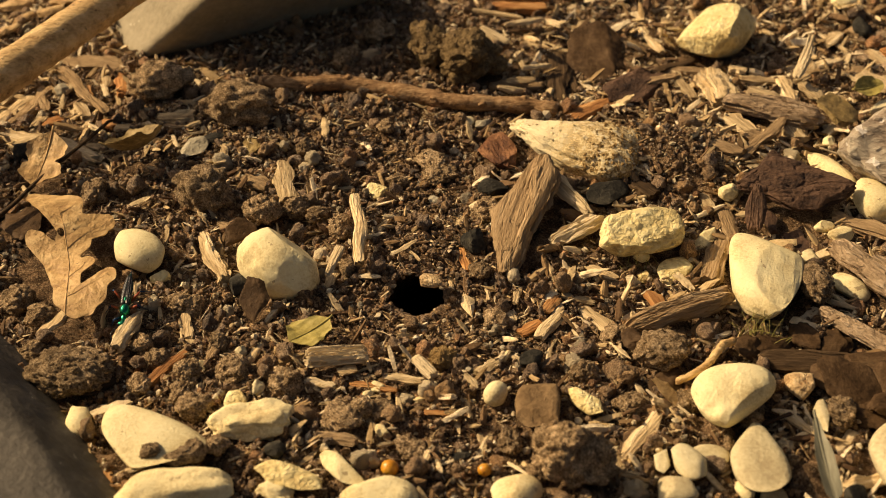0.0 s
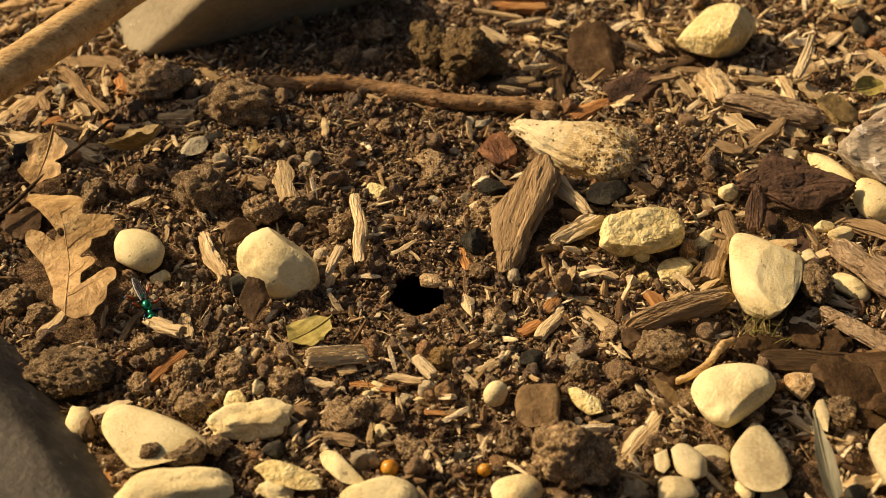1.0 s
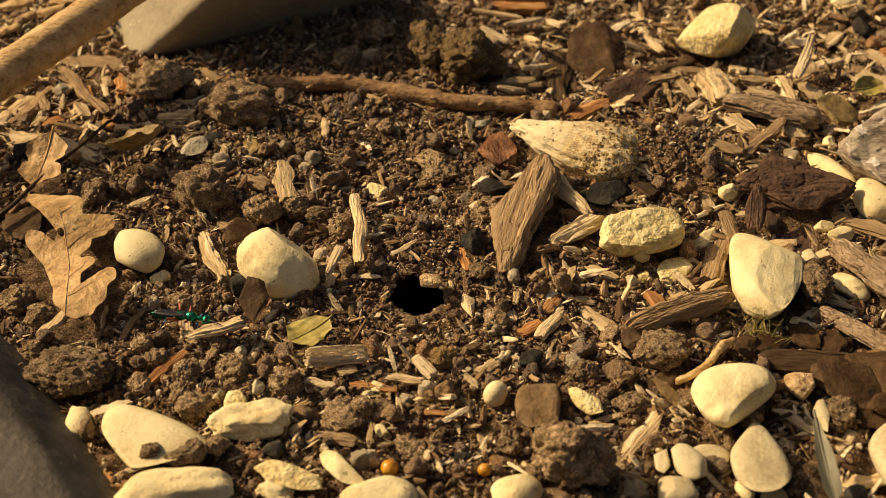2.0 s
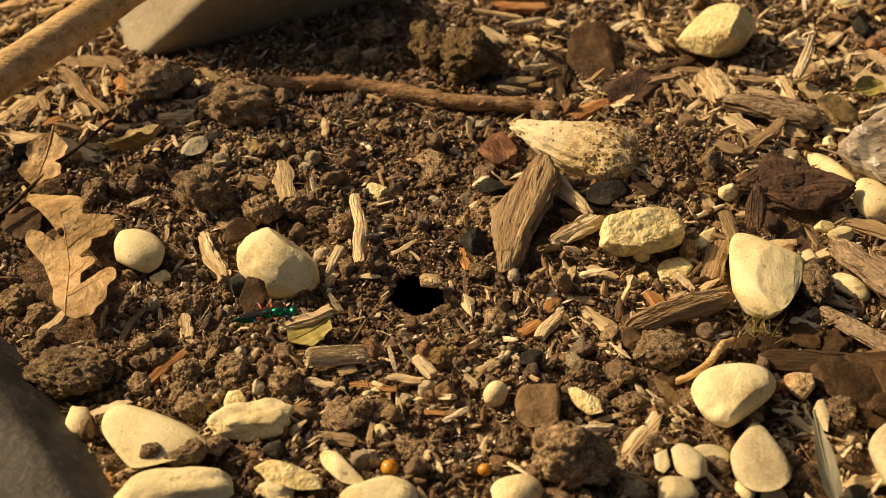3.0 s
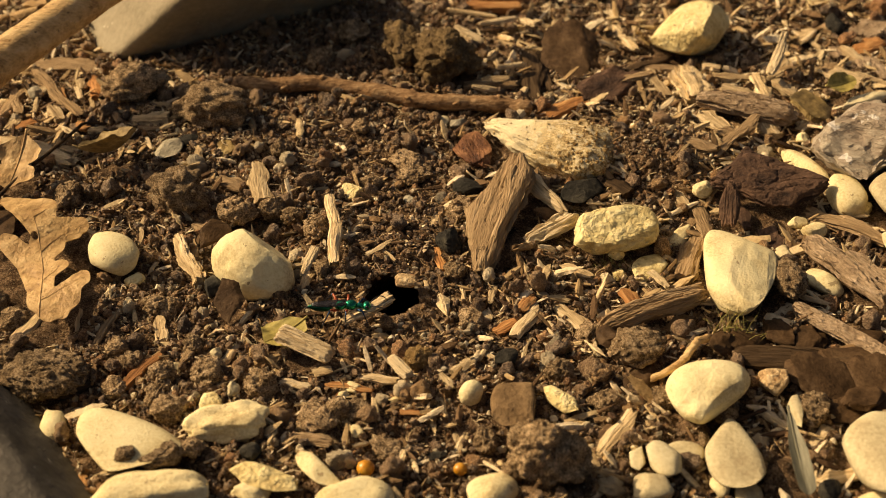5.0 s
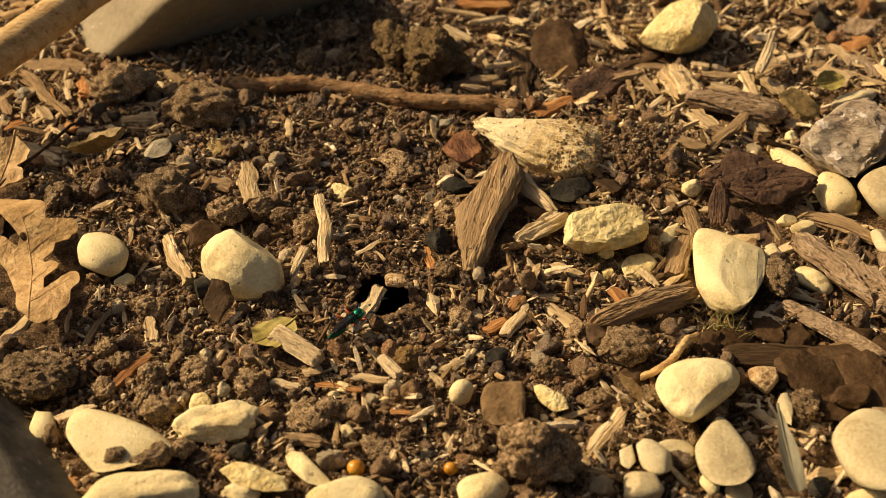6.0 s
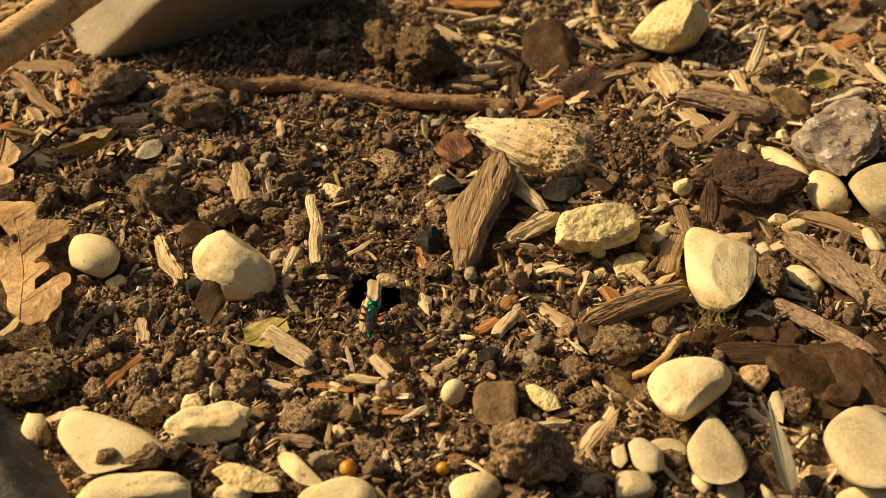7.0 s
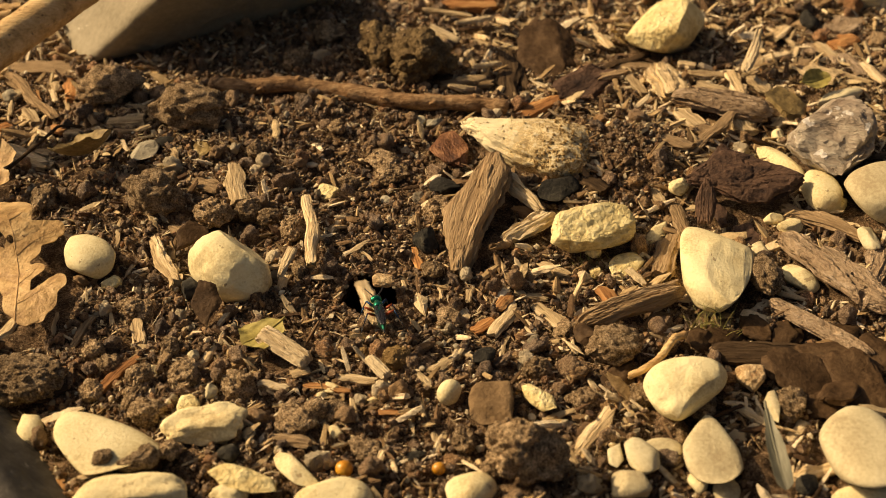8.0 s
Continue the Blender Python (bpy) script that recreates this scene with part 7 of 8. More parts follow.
# ---- leaves ----
keep_clear(-0.0310, -0.0548, 0.0210, 0.0080, 6)      # where a loose chip lies at first
oak = tagged(new("oak_leaf"), "dry tan lobed oak leaf with a small hole", "leaf")
oak.matrix_world = pose(-0.1181, -0.0113, 0.0066)
OAK_FORM = ((1.000, -0.366), (0.000, 1.694))     # the leaf is longer than it is broad
part("blade", lobed_mesh("oak_leaf", [(-0.0095, 0.016, -0.003, 0.0092, 0.0025), (0.0006, 0.0151, 0.0, 0.0107, 0.0031), (0.0018, 0.0077, 0.0059, 0.0083, 0.0027), (-0.0065, 0.0006, -0.003, -0.0083, 0.0021), (0.0027, 0.0148, 0.0024, 0.013, 0.0024),
    (0.0, -0.013, 0.0006, -0.0047, 0.0039), (0.0006, -0.0047, -0.0006, 0.0018, 0.0036), (-0.011, 0.0031, -0.003, -0.0041, 0.0021), (-0.0089, 0.0025, -0.0024, -0.0018, 0.0027), (-0.0036, -0.0041, -0.0021, -0.0083, 0.0026), (-0.0114, 0.0179, -0.0047, 0.0136, 0.0023), (-0.0101, 0.0179, 0.0027, 0.0165, 0.0023), (-0.005, 0.0136, -0.0018, 0.0107, 0.0031), (0.0018, 0.0094, 0.013, 0.0111, 0.0021), (0.0006, 0.0053, 0.0101, 0.0094, 0.0028), (0.0012, 0.0006, 0.0044, 0.0036, 0.003), (-0.0027, 0.0083, 0.0, 0.0041, 0.0019), (0.0024, -0.0062, 0.0065, -0.0037, 0.0022), (0.0018, -0.016, 0.0132, -0.0088, 0.0022), (0.0018, -0.016, 0.0089, -0.013, 0.0033), (0.003, -0.016, 0.0059, -0.016, 0.0025), (-0.0017, -0.0113, -0.0019, -0.0142, 0.0023)],
    [(-0.0019, 0.0056, 0.0012), (0.0007, 0.0077, 0.0005), (-0.0037, 0.0034, 0.0005), (0.0, 0.0068, 0.0004)], 0.0005, LEAF, 0.012, 0.55, 3, form=OAK_FORM, blend=0.0004), oak)


def oak_vein(name, spots, radius):
    """A rib that follows the leaf's own surface."""
    w = np.linspace(0, 1, 5 * len(spots))
    at = np.linspace(0, 1, len(spots))
    q = np.stack([np.interp(w, at, [p[0] for p in spots]), np.interp(w, at, [p[1] for p in spots])], 1) @ np.array(OAK_FORM).T
    pts = oak_blade[np.argmin(((q[:, None] - oak_blade[None, :, :2]) ** 2).sum(-1), 1), 2]
    v, f = tube([(float(x), float(y), float(z) + 0.0001) for (x, y), z in zip(q, pts)], [radius * (1 - 0.8 * float(k)) for k in w], 6)
    part(name, mesh_of(name, v, f, LEAF), oak)


oak_blade = np.array([v.co[:] for v in oak.children[0].data.vertices])
oak_vein("midrib", [(-0.0007, -0.0183), (-0.0001, -0.013), (0.0004, -0.0083), (0.0006, -0.0041), (0.0, 0.0), (-0.0006, 0.0041), (-0.0009, 0.0071), (-0.0023, 0.0113), (-0.0039, 0.0154), (-0.0065, 0.0185)], 0.00017)
for spots in [[(0.0006, -0.0047), (-0.0041, -0.0006), (-0.0107, 0.0033)], [(0.0005, -0.0083), (0.0041, -0.0059), (0.0068, -0.0033)], [(-0.0002, -0.0142), (0.0059, -0.0119), (0.013, -0.0089)], [(0.0, 0.0012), (0.0059, 0.0065), (0.013, 0.011)], [(-0.0021, 0.011), (0.0012, 0.0136), (0.0039, 0.0166)], [(0.0, -0.0119), (-0.0021, -0.0107), (-0.0036, -0.0101)]]:
    oak_vein("vein", spots, 0.00011)
keep_clear(oak.location.x, oak.location.y, 0.072, 0.034, -71)
leaf("oak_leaf", "faded tan leaf with a dark midrib", -0.1370, 0.0403, 0.0090, 0.0240, -97,
     [(0.3, 0.2, 0.2), (0.7, 0.22, 0.16)], [(0.3, 0.2, 0.2), (0.7, 0.2, 0.2)], LEAF, pitch=19, curl=0.15, fold=0.15, wave=0.1, seed=5)
leaf("green_leaf", "small yellow-green leaf lying on crumbs", -0.0394, -0.0460, 0.0045, 0.0150, -139,
     [(0.25, 0.20, 0.2), (0.65, 0.34, 0.25)], [(0.25, 0.18, 0.2), (0.65, 0.36, 0.25)], LEAF_GREEN, pitch=3, curl=0.12, fold=0.1, wave=0.1, seed=6)
leaf("olive_leaf", "curled olive-brown dead leaf in the litter", -0.1060, 0.0470, 0.0075, 0.0210, 28,
     [(0.35, 0.22, 0.3), (0.65, 0.24, 0.3)], [(0.35, 0.22, 0.3), (0.65, 0.22, 0.3)], LEAF_OLIVE, pitch=-4, roll=-26, curl=0.45, fold=0.55, wave=0.08, seed=12)
leaf("dry_blade", "long grey-green dry leaf blade among pebbles", 0.0990, -0.1050, 0.0090, 0.0290, -92,
     [(0.65, 0.055, 0.40)], [(0.65, 0.045, 0.40)], BLADE, pitch=3, curl=0.05, fold=0.35, wave=0.02, seed=8, slant=0, body_width=0.03, edge=0.2)
leaf("olive_leaf", "curled olive-brown leaf among chips", 0.1598, 0.0952, 0.0070, 0.0128, 20,
     [(0.5, 0.25, 0.4)], [(0.5, 0.2, 0.4)], LEAF_GREEN, pitch=-0, roll=30, curl=0.2, fold=0.3, wave=0.1, seed=9)


def tuft(x, y, count, height, seed, label):
    """Short moss stalks that spring from the soil."""
    rng = np.random.default_rng(seed)
    verts, faces = [], []
    for _ in range(count):
        px, py = x + rng.normal() * 0.0035, y + rng.normal() * 0.0016
        lean = rng.normal(size=2) * 0.5
        h = height * rng.uniform(0.5, 1.2)
        line = [(px + lean[0] * h * s * s, py + lean[1] * h * s * s, relief_at(px, py) - 0.0005 + h * s) for s in (0, 0.35, 0.7, 1)]
        v, f = tube(line, [0.00013, 0.00012, 0.0001, 0.00005], 5)
        faces += [tuple(i + len(verts) for i in q) for q in f]
        verts += v
    tagged(new("moss_tuft", mesh_of("moss_tuft", verts, faces, MOSS)), label, "moss", kind="stuff")


tuft(0.0948, -0.0429, 34, 0.0085, 3, "short green moss stalks below a pebble")
tuft(0.0623, -0.0089, 22, 0.004, 5, "small patch of green moss between stones")


# ---- crumbs, grit and splinters strewn over the soil ----
def fast_mesh(name, verts, tris, material, round_=False):
    me = bpy.data.meshes.new(name)
    me.vertices.add(len(verts))
    me.vertices.foreach_set("co", np.ascontiguousarray(verts, np.float32).ravel())
    me.loops.add(tris.size)
    me.loops.foreach_set("vertex_index", np.ascontiguousarray(tris, np.int32).ravel())
    me.polygons.add(len(tris))
    me.polygons.foreach_set("loop_start", np.arange(0, tris.size, tris.shape[1], dtype=np.int32))
    me.polygons.foreach_set("use_smooth", [round_] * len(tris))
    me.update(calc_edges=True)
    me.materials.append(material)
    return me


def turns(rng, n, flat):
    """Random rotations; flat keeps the x and y axes near the ground."""
    a, b, c = rng.uniform(0, 6.283, n), rng.normal(size=n) * flat, rng.normal(size=n) * flat
    if flat < 1:
        b, c = np.clip(b, -0.55, 0.55), np.clip(c, -0.55, 0.55)
    ca, sa, cb, sb, cc, sc = np.cos(a), np.sin(a), np.cos(b), np.sin(b), np.cos(c), np.sin(c)
    m = np.empty((n, 3, 3))
    m[:, 0, 0], m[:, 0, 1], m[:, 0, 2] = ca * cb, ca * sb * sc - sa * cc, ca * sb * cc + sa * sc
    m[:, 1, 0], m[:, 1, 1], m[:, 1, 2] = sa * cb, sa * sb * sc + ca * cc, sa * sb * cc - ca * sc
    m[:, 2, 0], m[:, 2, 1], m[:, 2, 2] = -sb, cb * sc, cb * cc
    return m


def clear_spots(rng, n, chance, reach):
    """Places on the patch that no thing covers, more of them where chance is high."""
    x = rng.uniform(-0.20, 0.23, n * 4)
    y = rng.uniform(-0.125, 0.21, n * 4)
    ok = (np.abs(x - 0.012) < 0.15 + 0.30 * (y + 0.125)) & (rng.uniform(size=n * 4) < chance(x, y))
    for ax, ay, a, b, c, s in AVOID:
        u, v = (x - ax) * c + (y - ay) * s, -(x - ax) * s + (y - ay) * c
        ok &= (u / (a + reach)) ** 2 + (v / (b + reach)) ** 2 > 1
    brim = 1.02 + 2.5 * reach / HOLE_A
    ok &= ((x - HOLE[0]) / (HOLE_A * brim)) ** 2 + ((y - HOLE[1]) / (HOLE_B * brim)) ** 2 > 1
    return x[ok][:n], y[ok][:n]


def strew(name, label, category, count, sizes, level, material, seed, chance, shape=(1, 1, 1), flat=1.5, lift=0.25, box=False, reach=0.0):
    rng = np.random.default_rng(seed)
    x, y = clear_spots(rng, count, chance, reach)
    n = len(x)
    lo, hi, skewed = sizes
    size = lo + (hi - lo) * rng.uniform(size=n) ** skewed
    if box:
        kinds = []
        for k in range(14):
            p, f = chip_points(1, 1, 1, seed * 53 + k, *((4, 2), (6, 4), (9, 7))[level - 1], bend=0.08 * math.sin(k * 2.4), point=0.9, ragged=0.22, ridge=0.3)
            kinds.append(p)
        tri = np.array([t for q in f for t in [(q[0], q[m], q[m + 1]) for m in range(1, len(q) - 1)]])
        pts = np.array(kinds)[rng.integers(0, 14, n)]
        wide = rng.uniform(0.10, 0.34, n)
        dims = np.stack([size, size * wide, size * wide * rng.uniform(0.25, 0.8, n)], 1)
    else:
        kinds = []
        for k in range(10):
            p, tri = clod_points(level, (1, 1, 1), seed * 31 + k, bits=26, grain=0.15) if level > 2 else stone_points(level, (1, 1, 1), seed * 31 + k, lumps=0.36, freq=1.7, facets=6, cut=0.62)
            kinds.append(p)
        pts = np.array(kinds)[rng.integers(0, 10, n)]
        dims = size[:, None] * np.array(shape) * rng.uniform(0.7, 1.3, (n, 3))
    pts = np.einsum("nij,nkj->nki", turns(rng, n, flat), pts * dims[:, None, :])
    low = -pts[:, :, 2].min(1)
    z = relief(x, y) + low * lift
    pts += np.stack([x, y, z], 1)[:, None, :]
    m = pts.shape[1]
    tris = (tri[None] + (np.arange(n) * m)[:, None, None]).reshape(-1, 3)
    return tagged(new(name, fast_mesh(name, pts.reshape(-1, 3), tris, material, level > 2 and not box)), label, category, kind="stuff")


def on_soil(x, y):
    return np.clip(0.85 - 0.45 * smooth(0.04, 0.12, x) * smooth(-0.02, 0.08, y), 0.2, 1)


def on_mound(x, y):
    return np.exp(-((x - MOUND[0]) / 0.021) ** 2 - ((y - MOUND[1]) / 0.016) ** 2)


def on_litter(x, y):
    back = smooth(0.02, 0.10, y)
    right = smooth(0.00, 0.08, x)
    left = smooth(0.055, 0.10, -x)
    shade = np.exp(-(((x + 0.02) / 0.055) ** 2 + ((y - 0.12) / 0.06) ** 2))
    tip = np.exp(-((x - HOLE[0] - 0.043) / 0.022) ** 2 - ((y - HOLE[1]) / 0.020) ** 2) + np.exp(-((x - HOLE[0] + 0.008) / 0.022) ** 2 - ((y - HOLE[1] + 0.034) / 0.012) ** 2)
    tip += 0.4 * np.exp(-((x - 0.088) / 0.024) ** 2 - ((y - 0.052) / 0.022) ** 2) + 1.6 * np.exp(-((x - 0.065) / 0.034) ** 2 - ((y - 0.013) / 0.024) ** 2)
    return np.clip(0.45 + 0.6 * tip + 0.6 * back * np.maximum(right, left) + 0.45 * right - 0.25 * shade, 0.03, 1) * smooth(0.012, 0.019, np.hypot(x - HOLE[0], y - HOLE[1])) * (1 - 0.75 * on_mound(x, y))


def off_burrow(x, y):
    return on_soil(x, y) * smooth(0.010, 0.022, np.hypot(x - HOLE[0], y - HOLE[1]))


def at_back(x, y):
    return np.clip(on_litter(x, y) - 0.42, 0, 1)


strew("soil_crumbs", "loose brown crumbs of soil", "soil", 1250, (0.0024, 0.0076, 2.4), 3, CRUMB, 11, off_burrow, (1, 0.9, 0.8), lift=0.7, reach=0.0008)
strew("fine_soil_crumbs", "fine loose crumbs of soil", "soil", 4600, (0.0011, 0.0030, 1.5), 2, CRUMB, 12, on_soil, (1, 0.9, 0.8), lift=0.8)
strew("soil_bits", "small angular bits of dry soil", "soil", 11000, (0.0010, 0.0024, 1.3), 1, CRUMB, 18, on_soil, (1, 0.9, 0.8), lift=1.0)
strew("soil_grains", "fine grains of soil", "soil", 26000, (0.0005, 0.0013, 1.0), 1, CRUMB, 13, on_soil, (1, 0.9, 0.8), lift=0.9)
strew("mound_soil", "fine dark soil heaped behind a crusted rock", "soil", 7500, (0.0004, 0.0013, 1.6), 1, CRUMB, 19, on_mound, (1, 0.9, 0.8), lift=1.1)
strew("pale_grit", "pale limestone grit in the soil", "grit", 3800, (0.0005, 0.0024, 2.8), 1, GRIT, 14, lambda x, y: 0.5 + 0 * x, (1, 0.9, 0.75), lift=0.6)
strew("wood_crumbs", "small splinters and shreds of wood", "wood shreds", 8200, (0.0016, 0.0085, 2.4), 2, CHIPS, 15, on_litter, flat=0.42, lift=0.9, box=True, reach=0.001)


def strew_fibres(count, seed):
    """Thin roots and fibres that lie curled over the crumbs."""
    rng = np.random.default_rng(seed)
    x, y = clear_spots(rng, count, lambda x, y: 0.6 + 0 * x, 0.0)
    verts, faces = [], []
    for px, py in zip(x, y):
        a, bend, size = rng.uniform(0, 6.283), rng.normal() * 1.3, rng.uniform(0.003, 0.011)
        r = rng.uniform(0.00009, 0.00022)
        base = relief_at(px, py)
        line = []
        cx, cy = px, py
        for k in range(6):
            line.append((cx, cy, base + 0.0002 + 0.0013 * math.sin(math.pi * k / 5) * rng.uniform(0.6, 1.2)))
            a += bend / 5 + rng.normal() * 0.25
            cx += math.cos(a) * size / 5
            cy += math.sin(a) * size / 5
        v, f = tube(line, [r * 0.7, r, r, r, r * 0.8, r * 0.4], 5)
        faces += [tuple(i + len(verts) for i in q) for q in f]
        verts += v
    return tagged(new("root_fibres", mesh_of("root_fibres", verts, faces, CHIPS)), "thin pale roots and fibres over the soil", "roots", kind="stuff")


strew_fibres(700, 21)
strew("wood_shreds", "torn shreds and slivers of wood heaped over the soil", "wood shreds", 1200, (0.0045, 0.0125, 1.6), 3, CHIPS, 17, at_back, flat=0.32, lift=0.9, box=True, reach=0.0005)
strew("wood_dust", "fine wood shreds", "wood shreds", 18000, (0.0009, 0.0037, 1.6), 1, CHIPS, 16, lambda x, y: 0.4 + 0.6 * on_litter(x, y), flat=0.35, lift=1.0, box=True)


def line_brim(count, seed):
    """Crumbs packed along the brim of the burrow."""
    rng = np.random.default_rng(seed)
    verts, faces, n = [], [], 0
    for _ in range(count):
        a, r = rng.uniform(0, 6.283), rng.normal(1.06, 0.07)
        x, y = HOLE[0] + HOLE_A * r * math.cos(a), HOLE[1] + HOLE_B * r * math.sin(a)
        s = rng.uniform(0.0007, 0.0021)
        p, f = stone_points(2, (s, s * 0.9, s * 0.8), int(rng.integers(1, 9000)), lumps=0.34, freq=1.7, facets=3)
        verts.append(p + (x, y, relief_at(x, y) - 0.0002 - 0.0006 * max(0, 1.05 - r) * 8))
        faces.append(f + n)
        n += len(p)
    tagged(new("burrow_brim", fast_mesh("burrow_brim", np.concatenate(verts), np.concatenate(faces), CRUMB)), "crumbs of soil round the burrow mouth", "soil", kind="stuff")


line_brim(230, 31)


# ---- the jewel wasp ----
def enamel(name, colour, rough=0.22, metal=0.9, bump=0.00006):
    n = Net(name)
    tc = n.add("ShaderNodeTexCoord")
    f = n.noise(tc.outputs["Object"], 900, 4)
    dark = tuple(c * 0.45 for c in colour)
    n.link(n.ramp(f, [(0.35, dark), (0.6, colour)]), n.bsdf.inputs["Base Color"])
    n.bsdf.inputs["Roughness"].default_value = rough
    n.bsdf.inputs["Metallic"].default_value = metal
    bm = n.add("ShaderNodeBump")
    bm.inputs["Distance"].default_value = bump
    n.link(n.noise(tc.outputs["Object"], 3500, 2), bm.inputs["Height"])
    n.link(bm.outputs[0], n.bsdf.inputs["Normal"])
    return n.mat


GREEN = enamel("green_shell", (0.008, 0.30, 0.155), 0.22)
TEAL = enamel("teal_shell", (0.006, 0.105, 0.062), 0.3)
BLUE = enamel("blue_leg", (0.018, 0.05, 0.11), 0.35)
RED = enamel("red_leg", (0.42, 0.075, 0.012), 0.4, 0.0)
BLACK = enamel("black_shell", (0.012, 0.012, 0.014), 0.3, 0.0)
WING = Net("smoky_wing")
WING.bsdf.inputs["Base Color"].default_value = (0.016, 0.013, 0.014, 1)
WING.bsdf.inputs["Roughness"].default_value = 0.3
WING.bsdf.inputs["Alpha"].default_value = 0.6
WING = WING.mat


def blob(name, centre, size, material, parent, seed=1, taper=0.0, label="", level=4):
    pts, faces = stone_points(level, size, seed, taper=taper, lumps=0.03)
    return part(name, mesh_of(name, pts + np.array(centre), faces, material), parent, label)


def limb(name, points, radii, material, parent, label="", sides=8):
    v, f = tube(points, radii, sides)
    return part(name, mesh_of(name, v, f, material), parent, label)


def build_wasp():
    wasp = tagged(new("wasp"), "metallic green jewel wasp dragging a wood chip", "wasp")
    thorax = blob("thorax", (0.0026, 0, 0.0049), (0.0046, 0.0036, 0.0036), GREEN, wasp, 3)
    blob("propodeum", (-0.0010, 0, 0.0046), (0.0042, 0.0033, 0.0032), GREEN, wasp, 4)
    blob("neck", (0.0055, 0, 0.0047), (0.0034, 0.0018, 0.0018), GREEN, wasp, 5, taper=0.2)
    head = blob("head", (0.0081, 0, 0.0046), (0.0029, 0.0040, 0.0031), GREEN, wasp, 6)
    for side in (-1, 1):
        blob("eye", (0.0083, side * 0.0014, 0.0049), (0.0015, 0.0011, 0.0018), BLACK, head, 7, level=3)
        limb("mandible", [(0.0090, side * 0.0010, 0.0038), (0.0103, side * 0.0010, 0.0034), (0.0112, side * 0.0003, 0.0031)], [0.0003, 0.00024, 0.0001], BLACK, head)
        line = [(0.0090 + 0.0062 * s, side * (0.0006 + 0.0026 * math.sin(2.2 * s)), 0.0052 + 0.0022 * math.sin(2.6 * s) - 0.0012 * s) for s in np.linspace(0, 1, 10)]
        limb("antenna", line, [0.00018] * 9 + [0.00008], BLACK, head)
    limb("petiole", [(-0.0026, 0, 0.0044), (-0.0036, 0, 0.0044), (-0.0044, 0, 0.0042)], [0.0005, 0.0004, 0.0007], TEAL, wasp)
    blob("abdomen", (-0.0082, 0, 0.0036), (0.0086, 0.0030, 0.0033), TEAL, wasp, 8, taper=0.45, label="dark blue-green abdomen")
    limb("sting", [(-0.0120, 0, 0.0034), (-0.0138, 0, 0.0031)], [0.0005, 0.0001], BLACK, wasp)
    for side in (-1, 1):
        rows, cols, v = 14, 6, []
        for k in range(rows + 1):
            s = k / rows
            w = 0.00125 * math.sin(math.pi * min(1, 0.10 + 0.84 * s)) ** 0.6
            for c in range(cols + 1):
                q = c / cols - 0.5
                v.append((0.0012 - 0.0122 * s, side * (0.0009 - 0.0005 * s) + q * 2 * w, 0.0064 - 0.0013 * s - 0.0016 * q * q - 0.0002 * side * (q + 0.5) + 0.0001 * side))
        m = cols + 1
        f = [(k * m + c, k * m + c + 1, (k + 1) * m + c + 1, (k + 1) * m + c) for k in range(rows) for c in range(cols)]
        ob = part("wing", mesh_of("wing", v, f, WING), wasp, "smoky dark translucent wing")
        ob.modifiers.new("thickness", "SOLIDIFY").thickness = 0.00004
        for q in (-0.32, -0.05, 0.24):
            line = [(0.0012 - 0.0118 * s, side * (0.0009 - 0.0005 * s) + q * 2 * 0.00115 * math.sin(math.pi * min(1, 0.10 + 0.84 * s)) ** 0.6, 0.00643 - 0.0013 * s - 0.0016 * q * q) for s in np.linspace(0, 0.95, 8)]
            limb("vein", line, [0.00005] * 8, BLACK, ob, sides=5)
    legs = []
    for k, (hip, knee, foot) in enumerate((((0.0045, 0.0010, 0.0036), (0.0068, 0.0034, 0.0050), (0.0090, 0.0050, 0.0003)),
                                           ((0.0015, 0.0012, 0.0034), (0.0014, 0.0048, 0.0056), (0.0012, 0.0078, 0.0002)),
                                           ((-0.0015, 0.0012, 0.0034), (-0.0040, 0.0046, 0.0060), (-0.0072, 0.0076, 0.0002)))):
        for side in (-1, 1):
            h = Vector((hip[0], hip[1] * side, hip[2]))
            a = Vector((knee[0], knee[1] * side, knee[2])) - h
            b = Vector((foot[0], foot[1] * side, foot[2])) - h
            mat = RED if k else BLUE
            leg = limb("leg", [(0, 0, 0), tuple(a * 0.5), tuple(a)], [0.00038, 0.00055, 0.0003], mat, wasp, "red-orange femur" if k else "blue-green front leg")
            mid = a + (b - a) * 0.62
            limb("shin", [tuple(a), tuple(mid)], [0.00026, 0.0002], BLUE, leg)
            limb("foot", [tuple(mid), tuple(b), tuple(b + Vector((0.0006, 0, -0.0001)))], [0.00016, 0.00012, 0.00006], BLACK, leg)
            legs.append((leg, h, (k + (side > 0)) % 2, side))
    wasp.scale = (0.87, 0.87, 0.87)
    return wasp, legs


wasp, wasp_legs = build_wasp()
dragged = tagged(new("wood_chip", chip_mesh("wood_chip", 0.0168, 0.0044, 0.0027, 41, WOOD, 18, 12, ragged=0.10, ridge=0.28, point=0.7)),
                 "pale torn wood chip carried by the wasp", "wood chip", "wood chips on the soil")
loose = tagged(new("wood_chip", split_mesh("wood_chip", 0.0172, 0.0042, (0.0018, 0.0021, 0.0021, 0.0023, 0.0022, 0.0022), (0.0023, 0.0025, 0.0026, 0.0024, 0.0025, 0.0024), 43, WOOD_TAN, grain=0.26, torn=0.09, lines=9.0, layers=8)),
               "blunt grey-tan wood chip knocked aside by the wasp", "wood chip", "wood chips on the soil")


